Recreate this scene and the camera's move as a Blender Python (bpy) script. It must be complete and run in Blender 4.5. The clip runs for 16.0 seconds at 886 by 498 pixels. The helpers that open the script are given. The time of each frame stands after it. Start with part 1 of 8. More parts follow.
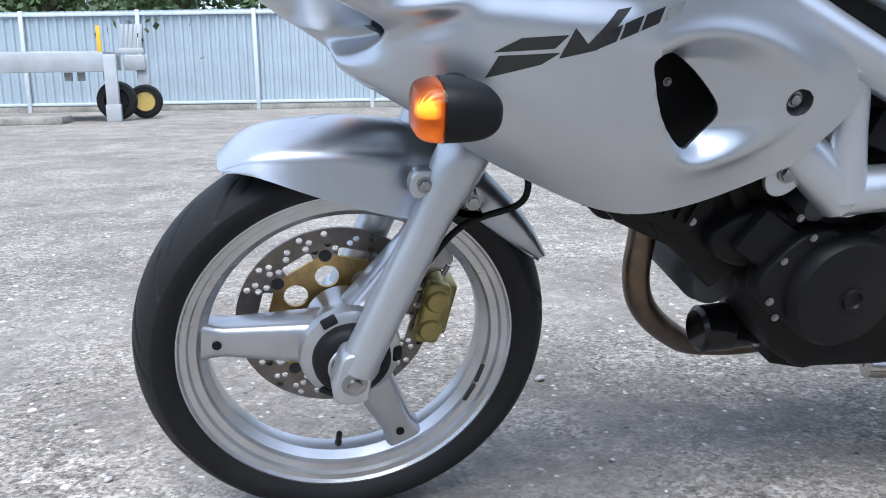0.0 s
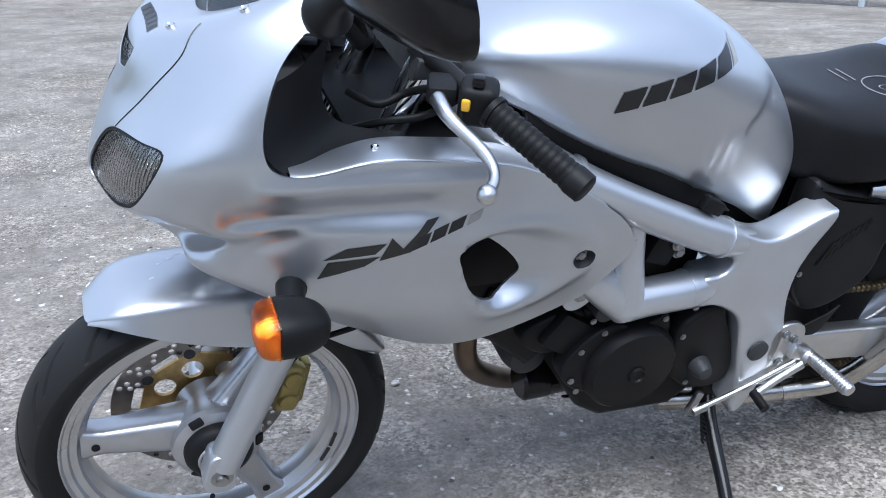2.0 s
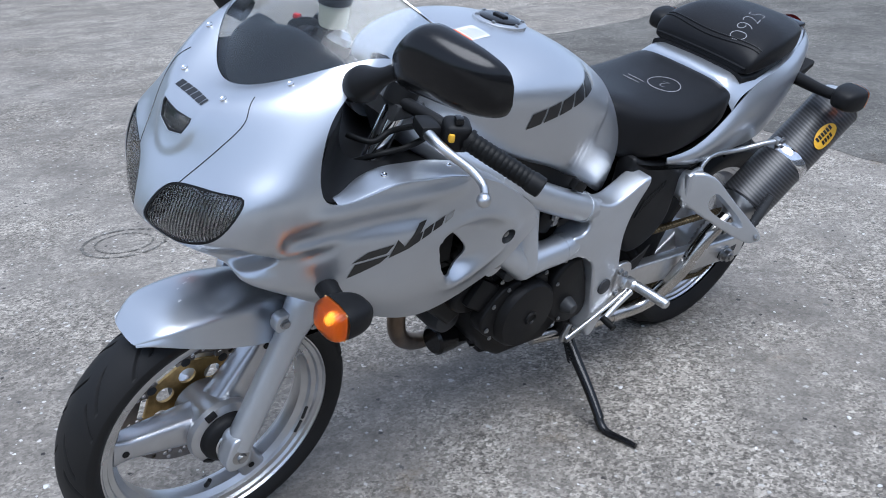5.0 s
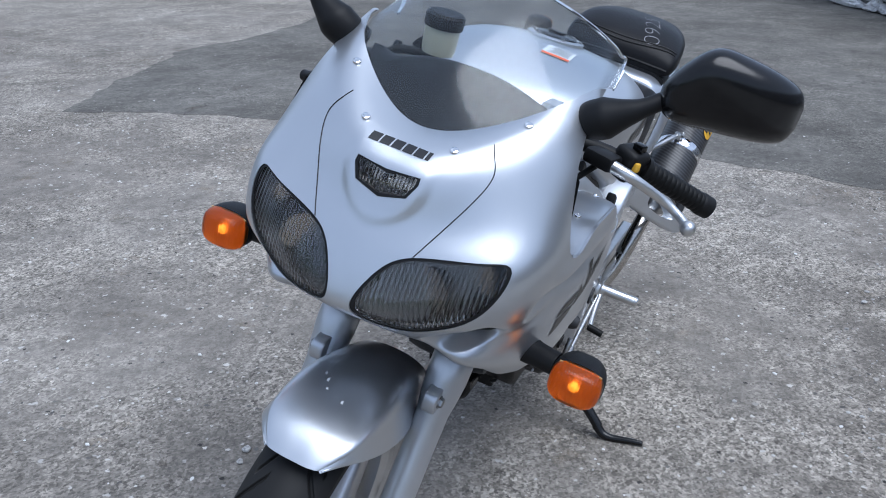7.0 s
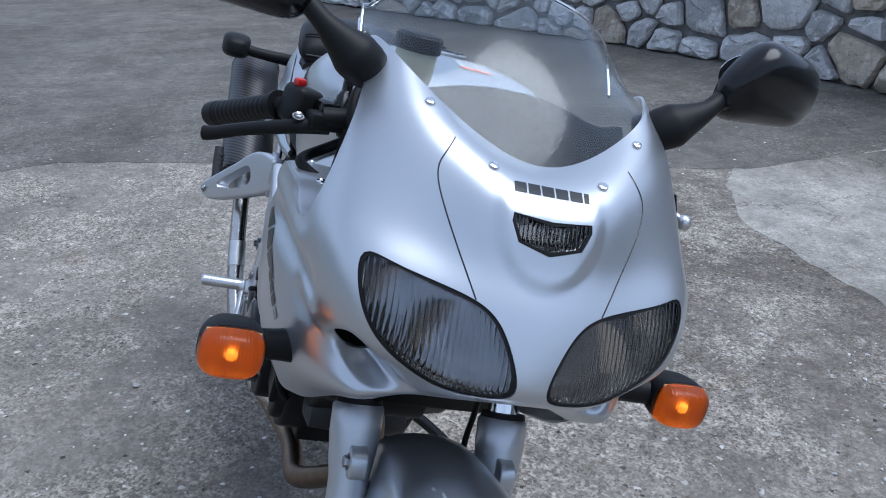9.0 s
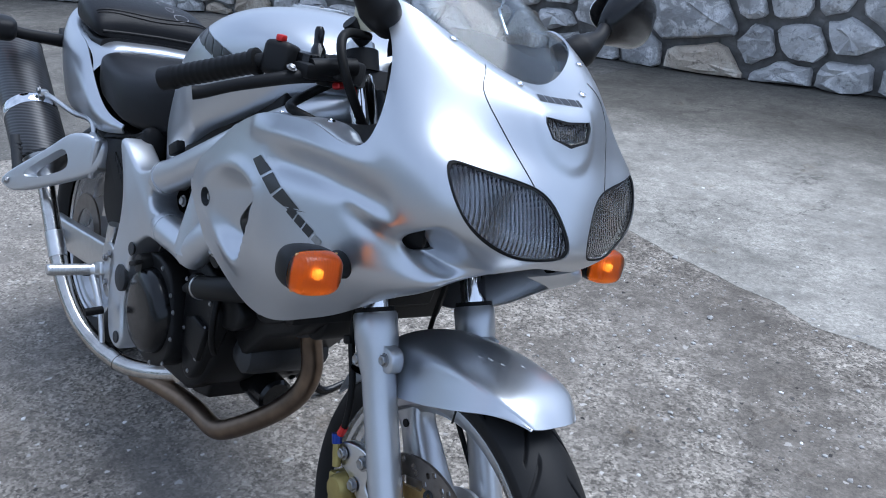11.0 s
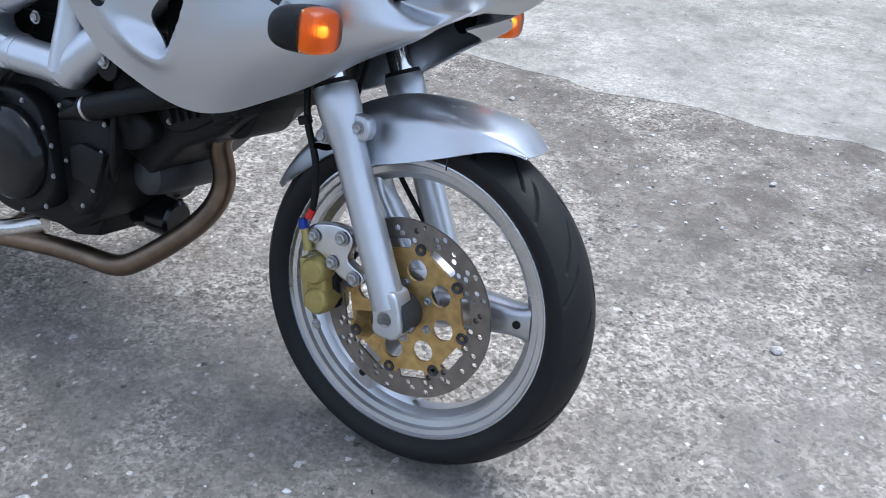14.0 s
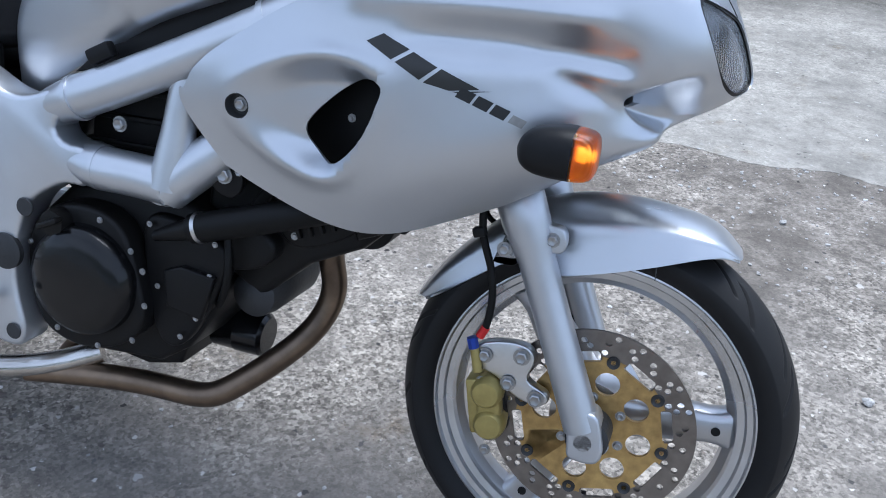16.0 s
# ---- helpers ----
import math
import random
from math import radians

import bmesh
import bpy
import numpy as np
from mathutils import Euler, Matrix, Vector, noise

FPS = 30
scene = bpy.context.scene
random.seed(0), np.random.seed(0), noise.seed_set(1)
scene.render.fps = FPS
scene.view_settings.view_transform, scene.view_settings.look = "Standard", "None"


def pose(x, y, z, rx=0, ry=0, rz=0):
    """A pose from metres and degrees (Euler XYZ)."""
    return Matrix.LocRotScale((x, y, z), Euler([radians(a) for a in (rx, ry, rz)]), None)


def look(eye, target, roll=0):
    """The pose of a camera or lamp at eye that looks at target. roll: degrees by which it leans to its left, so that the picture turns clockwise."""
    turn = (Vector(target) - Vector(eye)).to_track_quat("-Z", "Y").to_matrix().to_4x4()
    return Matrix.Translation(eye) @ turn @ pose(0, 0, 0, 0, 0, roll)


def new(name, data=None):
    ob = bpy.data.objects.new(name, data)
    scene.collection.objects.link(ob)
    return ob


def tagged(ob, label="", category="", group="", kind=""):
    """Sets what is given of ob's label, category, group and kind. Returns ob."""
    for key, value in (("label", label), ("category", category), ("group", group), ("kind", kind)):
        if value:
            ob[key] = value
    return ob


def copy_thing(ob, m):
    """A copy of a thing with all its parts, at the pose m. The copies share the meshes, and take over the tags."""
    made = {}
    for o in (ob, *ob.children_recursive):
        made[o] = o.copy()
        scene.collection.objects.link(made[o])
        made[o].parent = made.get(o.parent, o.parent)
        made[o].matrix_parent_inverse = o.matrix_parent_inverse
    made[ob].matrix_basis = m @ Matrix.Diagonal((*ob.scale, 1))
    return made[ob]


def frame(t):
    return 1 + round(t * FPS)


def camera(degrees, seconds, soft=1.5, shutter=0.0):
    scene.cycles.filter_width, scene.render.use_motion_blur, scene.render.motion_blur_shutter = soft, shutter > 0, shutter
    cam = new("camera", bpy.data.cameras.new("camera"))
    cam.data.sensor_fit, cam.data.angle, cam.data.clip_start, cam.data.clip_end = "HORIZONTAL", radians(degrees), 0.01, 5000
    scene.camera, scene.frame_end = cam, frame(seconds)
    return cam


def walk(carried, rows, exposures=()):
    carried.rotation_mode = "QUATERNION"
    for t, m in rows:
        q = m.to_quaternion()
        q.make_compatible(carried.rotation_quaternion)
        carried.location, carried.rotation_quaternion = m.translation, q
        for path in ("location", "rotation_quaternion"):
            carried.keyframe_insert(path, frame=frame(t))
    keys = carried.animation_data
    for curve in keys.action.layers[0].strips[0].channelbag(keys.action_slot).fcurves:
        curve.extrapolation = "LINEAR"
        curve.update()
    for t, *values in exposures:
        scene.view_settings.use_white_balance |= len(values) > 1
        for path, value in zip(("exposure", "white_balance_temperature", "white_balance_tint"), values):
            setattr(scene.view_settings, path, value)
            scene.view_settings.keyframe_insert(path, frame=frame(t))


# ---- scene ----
cam = camera(53.9, 16.0, soft=1.0)
PATH = [
    (0, (-0.077, -1.15, 0.648), (0.321, 0.768, 0.245), -0.9),
    (0.5, (-0.055, -1.123, 0.676), (0.363, 0.793, 0.279), -1.2),
    (1, (-0.016, -1.074, 0.732), (0.434, 0.833, 0.333), -1.2),
    (1.5, (0.001, -1.088, 0.886), (0.528, 0.756, 0.318), -0.9),
    (2, (-0.032, -1.232, 1.043), (0.599, 0.527, 0.329), -0.3),
    (2.5, (-0.047, -1.418, 1.157), (0.674, 0.284, 0.392), -0.2),
    (3, (-0.08, -1.598, 1.21), (0.694, 0.094, 0.477), -1.5),
    (3.2, (-0.099, -1.637, 1.231), (0.698, 0.051, 0.516), -2.1),
    (5.3, (-0.626, -1.259, 1.2), (0.625, 0.097, 0.429), -1.1),
    (5.5, (-0.697, -1.194, 1.209), (0.613, 0.103, 0.434), -1.2),
    (6, (-0.83, -1.007, 1.226), (0.623, 0.142, 0.471), -1.5),
    (6.5, (-0.858, -0.781, 1.218), (0.714, 0.205, 0.474), -0.6),
    (7, (-0.901, -0.581, 1.217), (0.791, 0.165, 0.455), 0.4),
    (7.5, (-0.943, -0.373, 1.24), (0.851, 0.079, 0.48), 0.4),
    (8, (-0.902, -0.174, 1.21), (0.94, -0.002, 0.449), 0.2),
    (8.2, (-0.875, -0.097, 1.209), (0.972, -0.039, 0.445), 0.4),
    (10.3, (-0.738, 0.459, 1.2), (0.867, -0.461, 0.44), -0.6),
    (10.5, (-0.744, 0.523, 1.205), (0.808, -0.471, 0.428), 0.0),
    (11, (-0.8, 0.666, 1.204), (0.665, -0.443, 0.414), 0.5),
    (11.5, (-0.91, 0.757, 1.203), (0.511, -0.398, 0.398), -0.0),
    (12, (-0.998, 0.855, 1.18), (0.39, -0.314, 0.34), -0.3),
    (12.5, (-0.929, 0.926, 1.151), (0.337, -0.314, 0.225), -0.1),
    (13, (-0.816, 1.016, 1.137), (0.264, -0.34, 0.14), 0.5),
    (13.5, (-0.719, 1.038, 1.115), (0.248, -0.37, 0.074), 1.0),
    (14, (-0.574, 1.01, 1.097), (0.272, -0.446, 0.019), 0.8),
    (14.5, (-0.461, 0.987, 1.087), (0.26, -0.516, -0.018), 2.7),
    (15, (-0.347, 1.02, 1.109), (0.265, -0.53, 0.004), 3.8),
    (15.5, (-0.191, 1.069, 1.142), (0.345, -0.526, 0.059), 3.1),
    (16, (-0.046, 1.052, 1.149), (0.463, -0.569, 0.094), 3.0),
]
EXPOSURES = [(t, stops, kelvin, 10) for t, stops, kelvin in ((0.0, 0.40, 5750), (1.5, 0.30, 5650), (3.0, -0.1, 5650), (5.5, -0.12, 5600), (7.0, -0.38, 5550), (8.0, -0.45, 5500), (10.5, -0.25, 5450), (12.5, 0.10, 5650), (14.5, 0.30, 5700), (16.0, 0.18, 5600))]
walk(cam, [(t, look(eye, target, roll)) for t, eye, target, roll in PATH], EXPOSURES)

# ---- sky and sun ----
SUN_EL, SUN_AZ = 64.0, 250.0      # degrees; azimuth from +x towards +y of the place the light comes from
world = bpy.data.worlds.new("sky")
scene.world = world
world.use_nodes = True
wn, wl = world.node_tree.nodes, world.node_tree.links
background = wn["Background"]
background.inputs["Strength"].default_value = 0.15
sky = wn.new("ShaderNodeTexSky")
sky.sky_type = "NISHITA"
sky.sun_disc = False
sky.sun_elevation = radians(SUN_EL)
sky.sun_rotation = radians(90 - SUN_AZ)
sky.dust_density = 1.0
# broken cloud cover over the whole sky
coords = wn.new("ShaderNodeTexCoord")
squash = wn.new("ShaderNodeMapping")
squash.inputs["Scale"].default_value = (1.0, 1.0, 2.2)
clouds = wn.new("ShaderNodeTexNoise")
clouds.inputs["Scale"].default_value = 1.7
clouds.inputs["Detail"].default_value = 6.0
cover = wn.new("ShaderNodeMapRange")
cover.inputs["From Min"].default_value = 0.30
cover.inputs["From Max"].default_value = 0.70
cover.inputs["To Min"].default_value = 0.42
cover.inputs["To Max"].default_value = 0.85
blend = wn.new("ShaderNodeMix")
blend.data_type = "RGBA"
blend.inputs["B"].default_value = (7.2, 7.9, 9.2, 1.0)
wl.new(coords.outputs["Generated"], squash.inputs["Vector"])
wl.new(squash.outputs["Vector"], clouds.inputs["Vector"])
wl.new(clouds.outputs["Fac"], cover.inputs["Value"])
wl.new(cover.outputs["Result"], blend.inputs["Factor"])
wl.new(sky.outputs["Color"], blend.inputs["A"])
wl.new(blend.outputs["Result"], background.inputs["Color"])

sun = new("sun", bpy.data.lights.new("sun", "SUN"))
sun.data.energy = 4.2
sun.data.angle = radians(48.0)
sun.data.color = (1.0, 0.96, 0.9)
sun_dir = Vector((math.cos(radians(SUN_EL)) * math.cos(radians(SUN_AZ)), math.cos(radians(SUN_EL)) * math.sin(radians(SUN_AZ)), math.sin(radians(SUN_EL))))
sun.matrix_world = look(sun_dir * 30, (0, 0, 0))

# ---- materials ----
def material(name, color, rough=0.5, metal=0.0, vary=0.12, scale=30.0, bump=0.0, bump_scale=200.0, coat=0.0, second=None, stain=0.5, rough_vary=0.1, random_tint=0.0, spec=0.5):
    """A principled material with colour varying at two scales and fine relief."""
    m = bpy.data.materials.new(name)
    m.use_nodes = True
    n, l = m.node_tree.nodes, m.node_tree.links
    p = n["Principled BSDF"]
    p.inputs["Metallic"].default_value = metal
    p.inputs["Coat Weight"].default_value = coat
    p.inputs["Specular IOR Level"].default_value = spec
    p.inputs["Coat Roughness"].default_value = 0.06
    tc = n.new("ShaderNodeTexCoord")
    fine = n.new("ShaderNodeTexNoise")
    fine.inputs["Scale"].default_value = scale
    fine.inputs["Detail"].default_value = 6.0
    broad = n.new("ShaderNodeTexNoise")
    broad.inputs["Scale"].default_value = scale * 0.09
    broad.inputs["Detail"].default_value = 4.0
    for node in (fine, broad):
        l.new(tc.outputs["Object"], node.inputs["Vector"])
    both = n.new("ShaderNodeMix")
    both.inputs["Factor"].default_value = stain
    l.new(fine.outputs["Fac"], both.inputs["A"])
    l.new(broad.outputs["Fac"], both.inputs["B"])
    ramp = n.new("ShaderNodeValToRGB")
    ramp.color_ramp.elements[0].position, ramp.color_ramp.elements[1].position = 0.3, 0.7
    dark = second or tuple(c * (1 - vary) for c in color)
    light = tuple(min(1.0, c * (1 + vary)) for c in color)
    ramp.color_ramp.elements[0].color = (*dark, 1)
    ramp.color_ramp.elements[1].color = (*light, 1)
    l.new(both.outputs["Result"], ramp.inputs["Fac"])
    last = ramp.outputs["Color"]
    if random_tint:
        info = n.new("ShaderNodeObjectInfo")
        hsv = n.new("ShaderNodeHueSaturation")
        mr = n.new("ShaderNodeMapRange")
        mr.inputs["To Min"].default_value, mr.inputs["To Max"].default_value = 1 - random_tint, 1 + random_tint
        l.new(info.outputs["Random"], mr.inputs["Value"])
        l.new(mr.outputs["Result"], hsv.inputs["Value"])
        l.new(last, hsv.inputs["Color"])
        last = hsv.outputs["Color"]
    l.new(last, p.inputs["Base Color"])
    rr = n.new("ShaderNodeMapRange")
    rr.inputs["To Min"].default_value, rr.inputs["To Max"].default_value = max(0.02, rough - rough_vary), min(1.0, rough + rough_vary)
    l.new(broad.outputs["Fac"], rr.inputs["Value"])
    l.new(rr.outputs["Result"], p.inputs["Roughness"])
    if bump:
        grain = n.new("ShaderNodeTexNoise")
        grain.inputs["Scale"].default_value = bump_scale
        grain.inputs["Detail"].default_value = 5.0
        l.new(tc.outputs["Object"], grain.inputs["Vector"])
        b = n.new("ShaderNodeBump")
        b.inputs["Strength"].default_value = bump
        b.inputs["Distance"].default_value = 0.02
        l.new(grain.outputs["Fac"], b.inputs["Height"])
        l.new(b.outputs["Normal"], p.inputs["Normal"])
    return m


def paint_material():
    """Silver metallic paint under a clear coat, with fine flake."""
    m = material("silver_paint", (0.52, 0.54, 0.57), 0.33, 0.88, vary=0.03, scale=14, coat=0.25, rough_vary=0.03)
    m.node_tree.nodes["Principled BSDF"].inputs["Coat Roughness"].default_value = 0.18
    n, l = m.node_tree.nodes, m.node_tree.links
    tc = n.new("ShaderNodeTexCoord")
    flake = n.new("ShaderNodeTexVoronoi")
    flake.inputs["Scale"].default_value = 1400.0
    l.new(tc.outputs["Object"], flake.inputs["Vector"])
    b = n.new("ShaderNodeBump")
    b.inputs["Strength"].default_value = 0.05
    b.inputs["Distance"].default_value = 0.001
    l.new(flake.outputs["Distance"], b.inputs["Height"])
    l.new(b.outputs["Normal"], n["Principled BSDF"].inputs["Normal"])
    return m


def carbon_material():
    m = material("carbon_fibre", (0.018, 0.018, 0.02), 0.42, 0.0, vary=0.2, scale=40, coat=0.06)
    n, l = m.node_tree.nodes, m.node_tree.links
    tc = n.new("ShaderNodeTexCoord")
    mp = n.new("ShaderNodeMapping")
    mp.inputs["Rotation"].default_value = (0.5, 0.9, 0.7)
    wave = n.new("ShaderNodeTexWave")
    wave.wave_type = "BANDS"
    wave.inputs["Scale"].default_value = 38.0
    wave.inputs["Distortion"].default_value = 0.3
    l.new(tc.outputs["Object"], mp.inputs["Vector"])
    l.new(mp.outputs["Vector"], wave.inputs["Vector"])
    ramp = n.new("ShaderNodeValToRGB")
    ramp.color_ramp.elements[0].color = (0.008, 0.008, 0.009, 1)
    ramp.color_ramp.elements[1].color = (0.045, 0.045, 0.048, 1)
    ramp.color_ramp.elements[0].position, ramp.color_ramp.elements[1].position = 0.35, 0.75
    l.new(wave.outputs["Fac"], ramp.inputs["Fac"])
    l.new(ramp.outputs["Color"], n["Principled BSDF"].inputs["Base Color"])
    return m


def glass_material(name, color, rough, ior=1.45, ribs=0.0, rib_scale=30.0):
    m = bpy.data.materials.new(name)
    m.use_nodes = True
    n, l = m.node_tree.nodes, m.node_tree.links
    p = n["Principled BSDF"]
    p.inputs["Base Color"].default_value = (*color, 1)
    p.inputs["Roughness"].default_value = rough
    p.inputs["Transmission Weight"].default_value = 1.0
    p.inputs["IOR"].default_value = ior
    if ribs:
        tc = n.new("ShaderNodeTexCoord")
        wave = n.new("ShaderNodeTexWave")
        wave.bands_direction = "Y"
        wave.inputs["Scale"].default_value = rib_scale
        wave.inputs["Distortion"].default_value = 0.0
        l.new(tc.outputs["Object"], wave.inputs["Vector"])
        b = n.new("ShaderNodeBump")
        b.inputs["Strength"].default_value = ribs
        b.inputs["Distance"].default_value = 0.004
        l.new(wave.outputs["Fac"], b.inputs["Height"])
        l.new(b.outputs["Normal"], p.inputs["Normal"])
    return m


def ground_material(name, dark, light, speck, coarse=1.0, rough=0.92, edge=None, near_wall=None):
    """Worn concrete: broad stains, pieces of aggregate of many tones, dark pits, pale chips, brown dirt, hairline cracks.
    coarse: how much of the aggregate shows. edge: dirt gathers along the rough edge of the old slab. near_wall: a tone that it wears into beside the stone wall."""
    m = bpy.data.materials.new(name)
    m.use_nodes = True
    n, l = m.node_tree.nodes, m.node_tree.links
    p = n["Principled BSDF"]
    p.inputs["Roughness"].default_value = rough
    p.inputs["Specular IOR Level"].default_value = 0.2
    tc = n.new("ShaderNodeTexCoord")

    def noise_node(size, detail, roughness=0.6):
        t = n.new("ShaderNodeTexNoise")
        t.inputs["Scale"].default_value = size
        t.inputs["Detail"].default_value = detail
        t.inputs["Roughness"].default_value = roughness
        l.new(tc.outputs["Object"], t.inputs["Vector"])
        return t

    def ramp(fac, a, b, ca, cb):
        r = n.new("ShaderNodeValToRGB")
        r.color_ramp.elements[0].position, r.color_ramp.elements[1].position = a, b
        r.color_ramp.elements[0].color, r.color_ramp.elements[1].color = (*ca, 1), (*cb, 1)
        l.new(fac, r.inputs["Fac"])
        return r.outputs["Color"]

    def grey(a, b):
        return (a, a * 0.995, a * 0.98), (b, b * 0.997, b * 0.985)

    def mix(kind, a, b, fac):
        x = n.new("ShaderNodeMix")
        x.data_type, x.blend_type = "RGBA", kind
        if isinstance(fac, float):
            x.inputs["Factor"].default_value = fac
        else:
            l.new(fac, x.inputs["Factor"])
        l.new(a, x.inputs["A"])
        l.new(b, x.inputs["B"])
        return x.outputs["Result"]

    def calc(kind, a, b):
        x = n.new("ShaderNodeMath")
        x.operation = kind
        for k, v in enumerate((a, b)):
            if isinstance(v, (int, float)):
                x.inputs[k].default_value = v
            else:
                l.new(v, x.inputs[k])
        return x.outputs["Value"]

    def spread(v, a, b, lo=0.0, hi=1.0):
        x = n.new("ShaderNodeMapRange")
        x.interpolation_type = "SMOOTHSTEP"
        for k, q in (("From Min", a), ("From Max", b), ("To Min", lo), ("To Max", hi)):
            x.inputs[k].default_value = q
        l.new(v, x.inputs["Value"])
        return x.outputs["Result"]

    def cells(size, feature="F1"):
        """Irregular pieces: a cell pattern whose outlines are broken up by noise."""
        v = n.new("ShaderNodeTexVoronoi")
        v.feature = feature
        v.inputs["Scale"].default_value = size
        jag = noise_node(size * 1.7, 3)
        wob = n.new("ShaderNodeMix")
        wob.data_type, wob.blend_type = "RGBA", "ADD"
        wob.inputs["Factor"].default_value = 0.9 / size
        l.new(tc.outputs["Object"], wob.inputs["A"])
        l.new(jag.outputs["Color"], wob.inputs["B"])
        l.new(wob.outputs["Result"], v.inputs["Vector"])
        sep = n.new("ShaderNodeSeparateColor")
        l.new(v.outputs["Color"], sep.inputs["Color"])
        return v.outputs["Distance"], sep.outputs["Red"], sep.outputs["Green"]

    broad = noise_node(0.55, 6, 0.65).outputs["Fac"]
    blot = noise_node(2.6, 10, 0.75).outputs["Fac"]
    mid = noise_node(14.0, 8, 0.8).outputs["Fac"]
    col = mix("MULTIPLY", ramp(broad, 0.36, 0.64, dark, light), ramp(blot, 0.36, 0.60, *grey(0.58, 1.14)), 0.85)
    col = mix("MULTIPLY", col, ramp(mid, 0.34, 0.62, *grey(0.66, 1.18)), 0.72)
    # the pieces of aggregate, a few millimetres to a centimetre, each of its own tone
    show = spread(noise_node(1.3, 8, 0.7).outputs["Fac"], 0.38, 0.60, 0.22 * coarse, 1.0 * coarse)
    d1, tone1, pick1 = cells(72.0)
    d2, tone2, pick2 = cells(165.0)
    col = mix("MULTIPLY", col, ramp(tone2, 0.05, 0.95, *grey(0.48, 1.43)), show)
    col = mix("MULTIPLY", col, ramp(tone1, 0.05, 0.95, *grey(0.62, 1.30)), calc("MULTIPLY", show, 0.8))
    # dark pits between them
    pits = spread(noise_node(58.0, 5, 0.7).outputs["Fac"], 0.56, 0.645, 0.0, 0.85)
    pits = calc("MULTIPLY", pits, calc("MULTIPLY", show, spread(blot, 0.62, 0.42)))
    shade_of = n.new("ShaderNodeRGB")
    shade_of.outputs[0].default_value = (dark[0] * 0.22, dark[1] * 0.21, dark[2] * 0.20, 1)
    col = mix("MIX", col, shade_of.outputs[0], pits)
    # pale and dark chips pressed into the surface
    for size, keep, reach, tones in ((30.0, 0.05, 0.30, (tuple(c * 0.75 for c in speck), tuple(min(0.85, c * 1.35) for c in speck))), (62.0, 0.06, 0.36, (tuple(c * 0.8 for c in speck), tuple(min(0.88, c * 1.4) for c in speck))),
                                     (48.0, 0.05, 0.34, ((0.035, 0.034, 0.033), (0.14, 0.135, 0.13)))):
        dist, red, green = cells(size)
        where = calc("MULTIPLY", calc("GREATER_THAN", red, 1 - keep), spread(dist, reach, reach * 0.7))
        col = mix("MIX", col, ramp(green, 0.1, 0.9, *tones), calc("MULTIPLY", where, min(1.0, 0.35 + 0.6 * coarse)))
    # brown dirt in patches, and along the edge of the slab
    dirt = spread(noise_node(3.6, 9, 0.75).outputs["Fac"], 0.57, 0.72, 0.0, 0.85)
    soil = n.new("ShaderNodeRGB")
    soil.outputs[0].default_value = (0.70, 0.63, 0.54, 1)
    col = mix("MULTIPLY", col, soil.outputs[0], dirt)
    place = n.new("ShaderNodeSeparateXYZ")
    l.new(tc.outputs["Object"], place.inputs["Vector"])
    if edge:
        grime = calc("MULTIPLY", calc("MULTIPLY", spread(place.outputs["Y"], edge[0], edge[1]), spread(place.outputs["Y"], edge[3], edge[2])), spread(calc("ADD", blot, calc("MULTIPLY", mid, 0.5)), 0.66, 0.95, 1.0, 0.1))
        mud = n.new("ShaderNodeRGB")
        mud.outputs[0].default_value = (0.50, 0.475, 0.45, 1)
        col = mix("MULTIPLY", col, mud.outputs[0], calc("MULTIPLY", grime, 0.65))
    if near_wall:
        x, y = place.outputs["X"], place.outputs["Y"]
        away = calc("SUBTRACT", y, calc("ADD", calc("MULTIPLY", calc("ADD", calc("MULTIPLY", x, 0.0177), 0.22), x), -4.98))
        worn = calc("ADD", spread(away, 2.5, 0.7, 0.0, 1.0), calc("MULTIPLY", calc("SUBTRACT", broad, 0.5), 0.9))
        tarred = n.new("ShaderNodeRGB")
        tarred.outputs[0].default_value = (*near_wall, 1)
        col = mix("MULTIPLY", col, tarred.outputs[0], spread(worn, 0.15, 0.85))
    # hairline cracks
    cracks = n.new("ShaderNodeTexVoronoi")
    cracks.feature = "DISTANCE_TO_EDGE"
    cracks.inputs["Scale"].default_value = 0.55
    warp = noise_node(2.2, 8, 0.65)
    add = n.new("ShaderNodeMix")
    add.data_type, add.blend_type = "RGBA", "ADD"
    add.inputs["Factor"].default_value = 0.9
    l.new(tc.outputs["Object"], add.inputs["A"])
    l.new(warp.outputs["Color"], add.inputs["B"])
    l.new(add.outputs["Result"], cracks.inputs["Vector"])
    thin = ramp(cracks.outputs["Distance"], 0.0, 0.006, (0.35, 0.35, 0.35), (1, 1, 1))
    col = mix("MULTIPLY", col, thin, spread(noise_node(1.1, 4).outputs["Fac"], 0.45, 0.6, 0.0, 0.8))
    l.new(col, p.inputs["Base Color"])
    b = n.new("ShaderNodeBump")
    b.inputs["Strength"].default_value = 0.55
    b.inputs["Distance"].default_value = 0.006
    l.new(calc("ADD", calc("MULTIPLY", mid, 1.5), calc("SUBTRACT", calc("MULTIPLY", tone1, 0.45 * coarse), calc("MULTIPLY", pits, 1.2))), b.inputs["Height"])
    l.new(b.outputs["Normal"], p.inputs["Normal"])
    return m


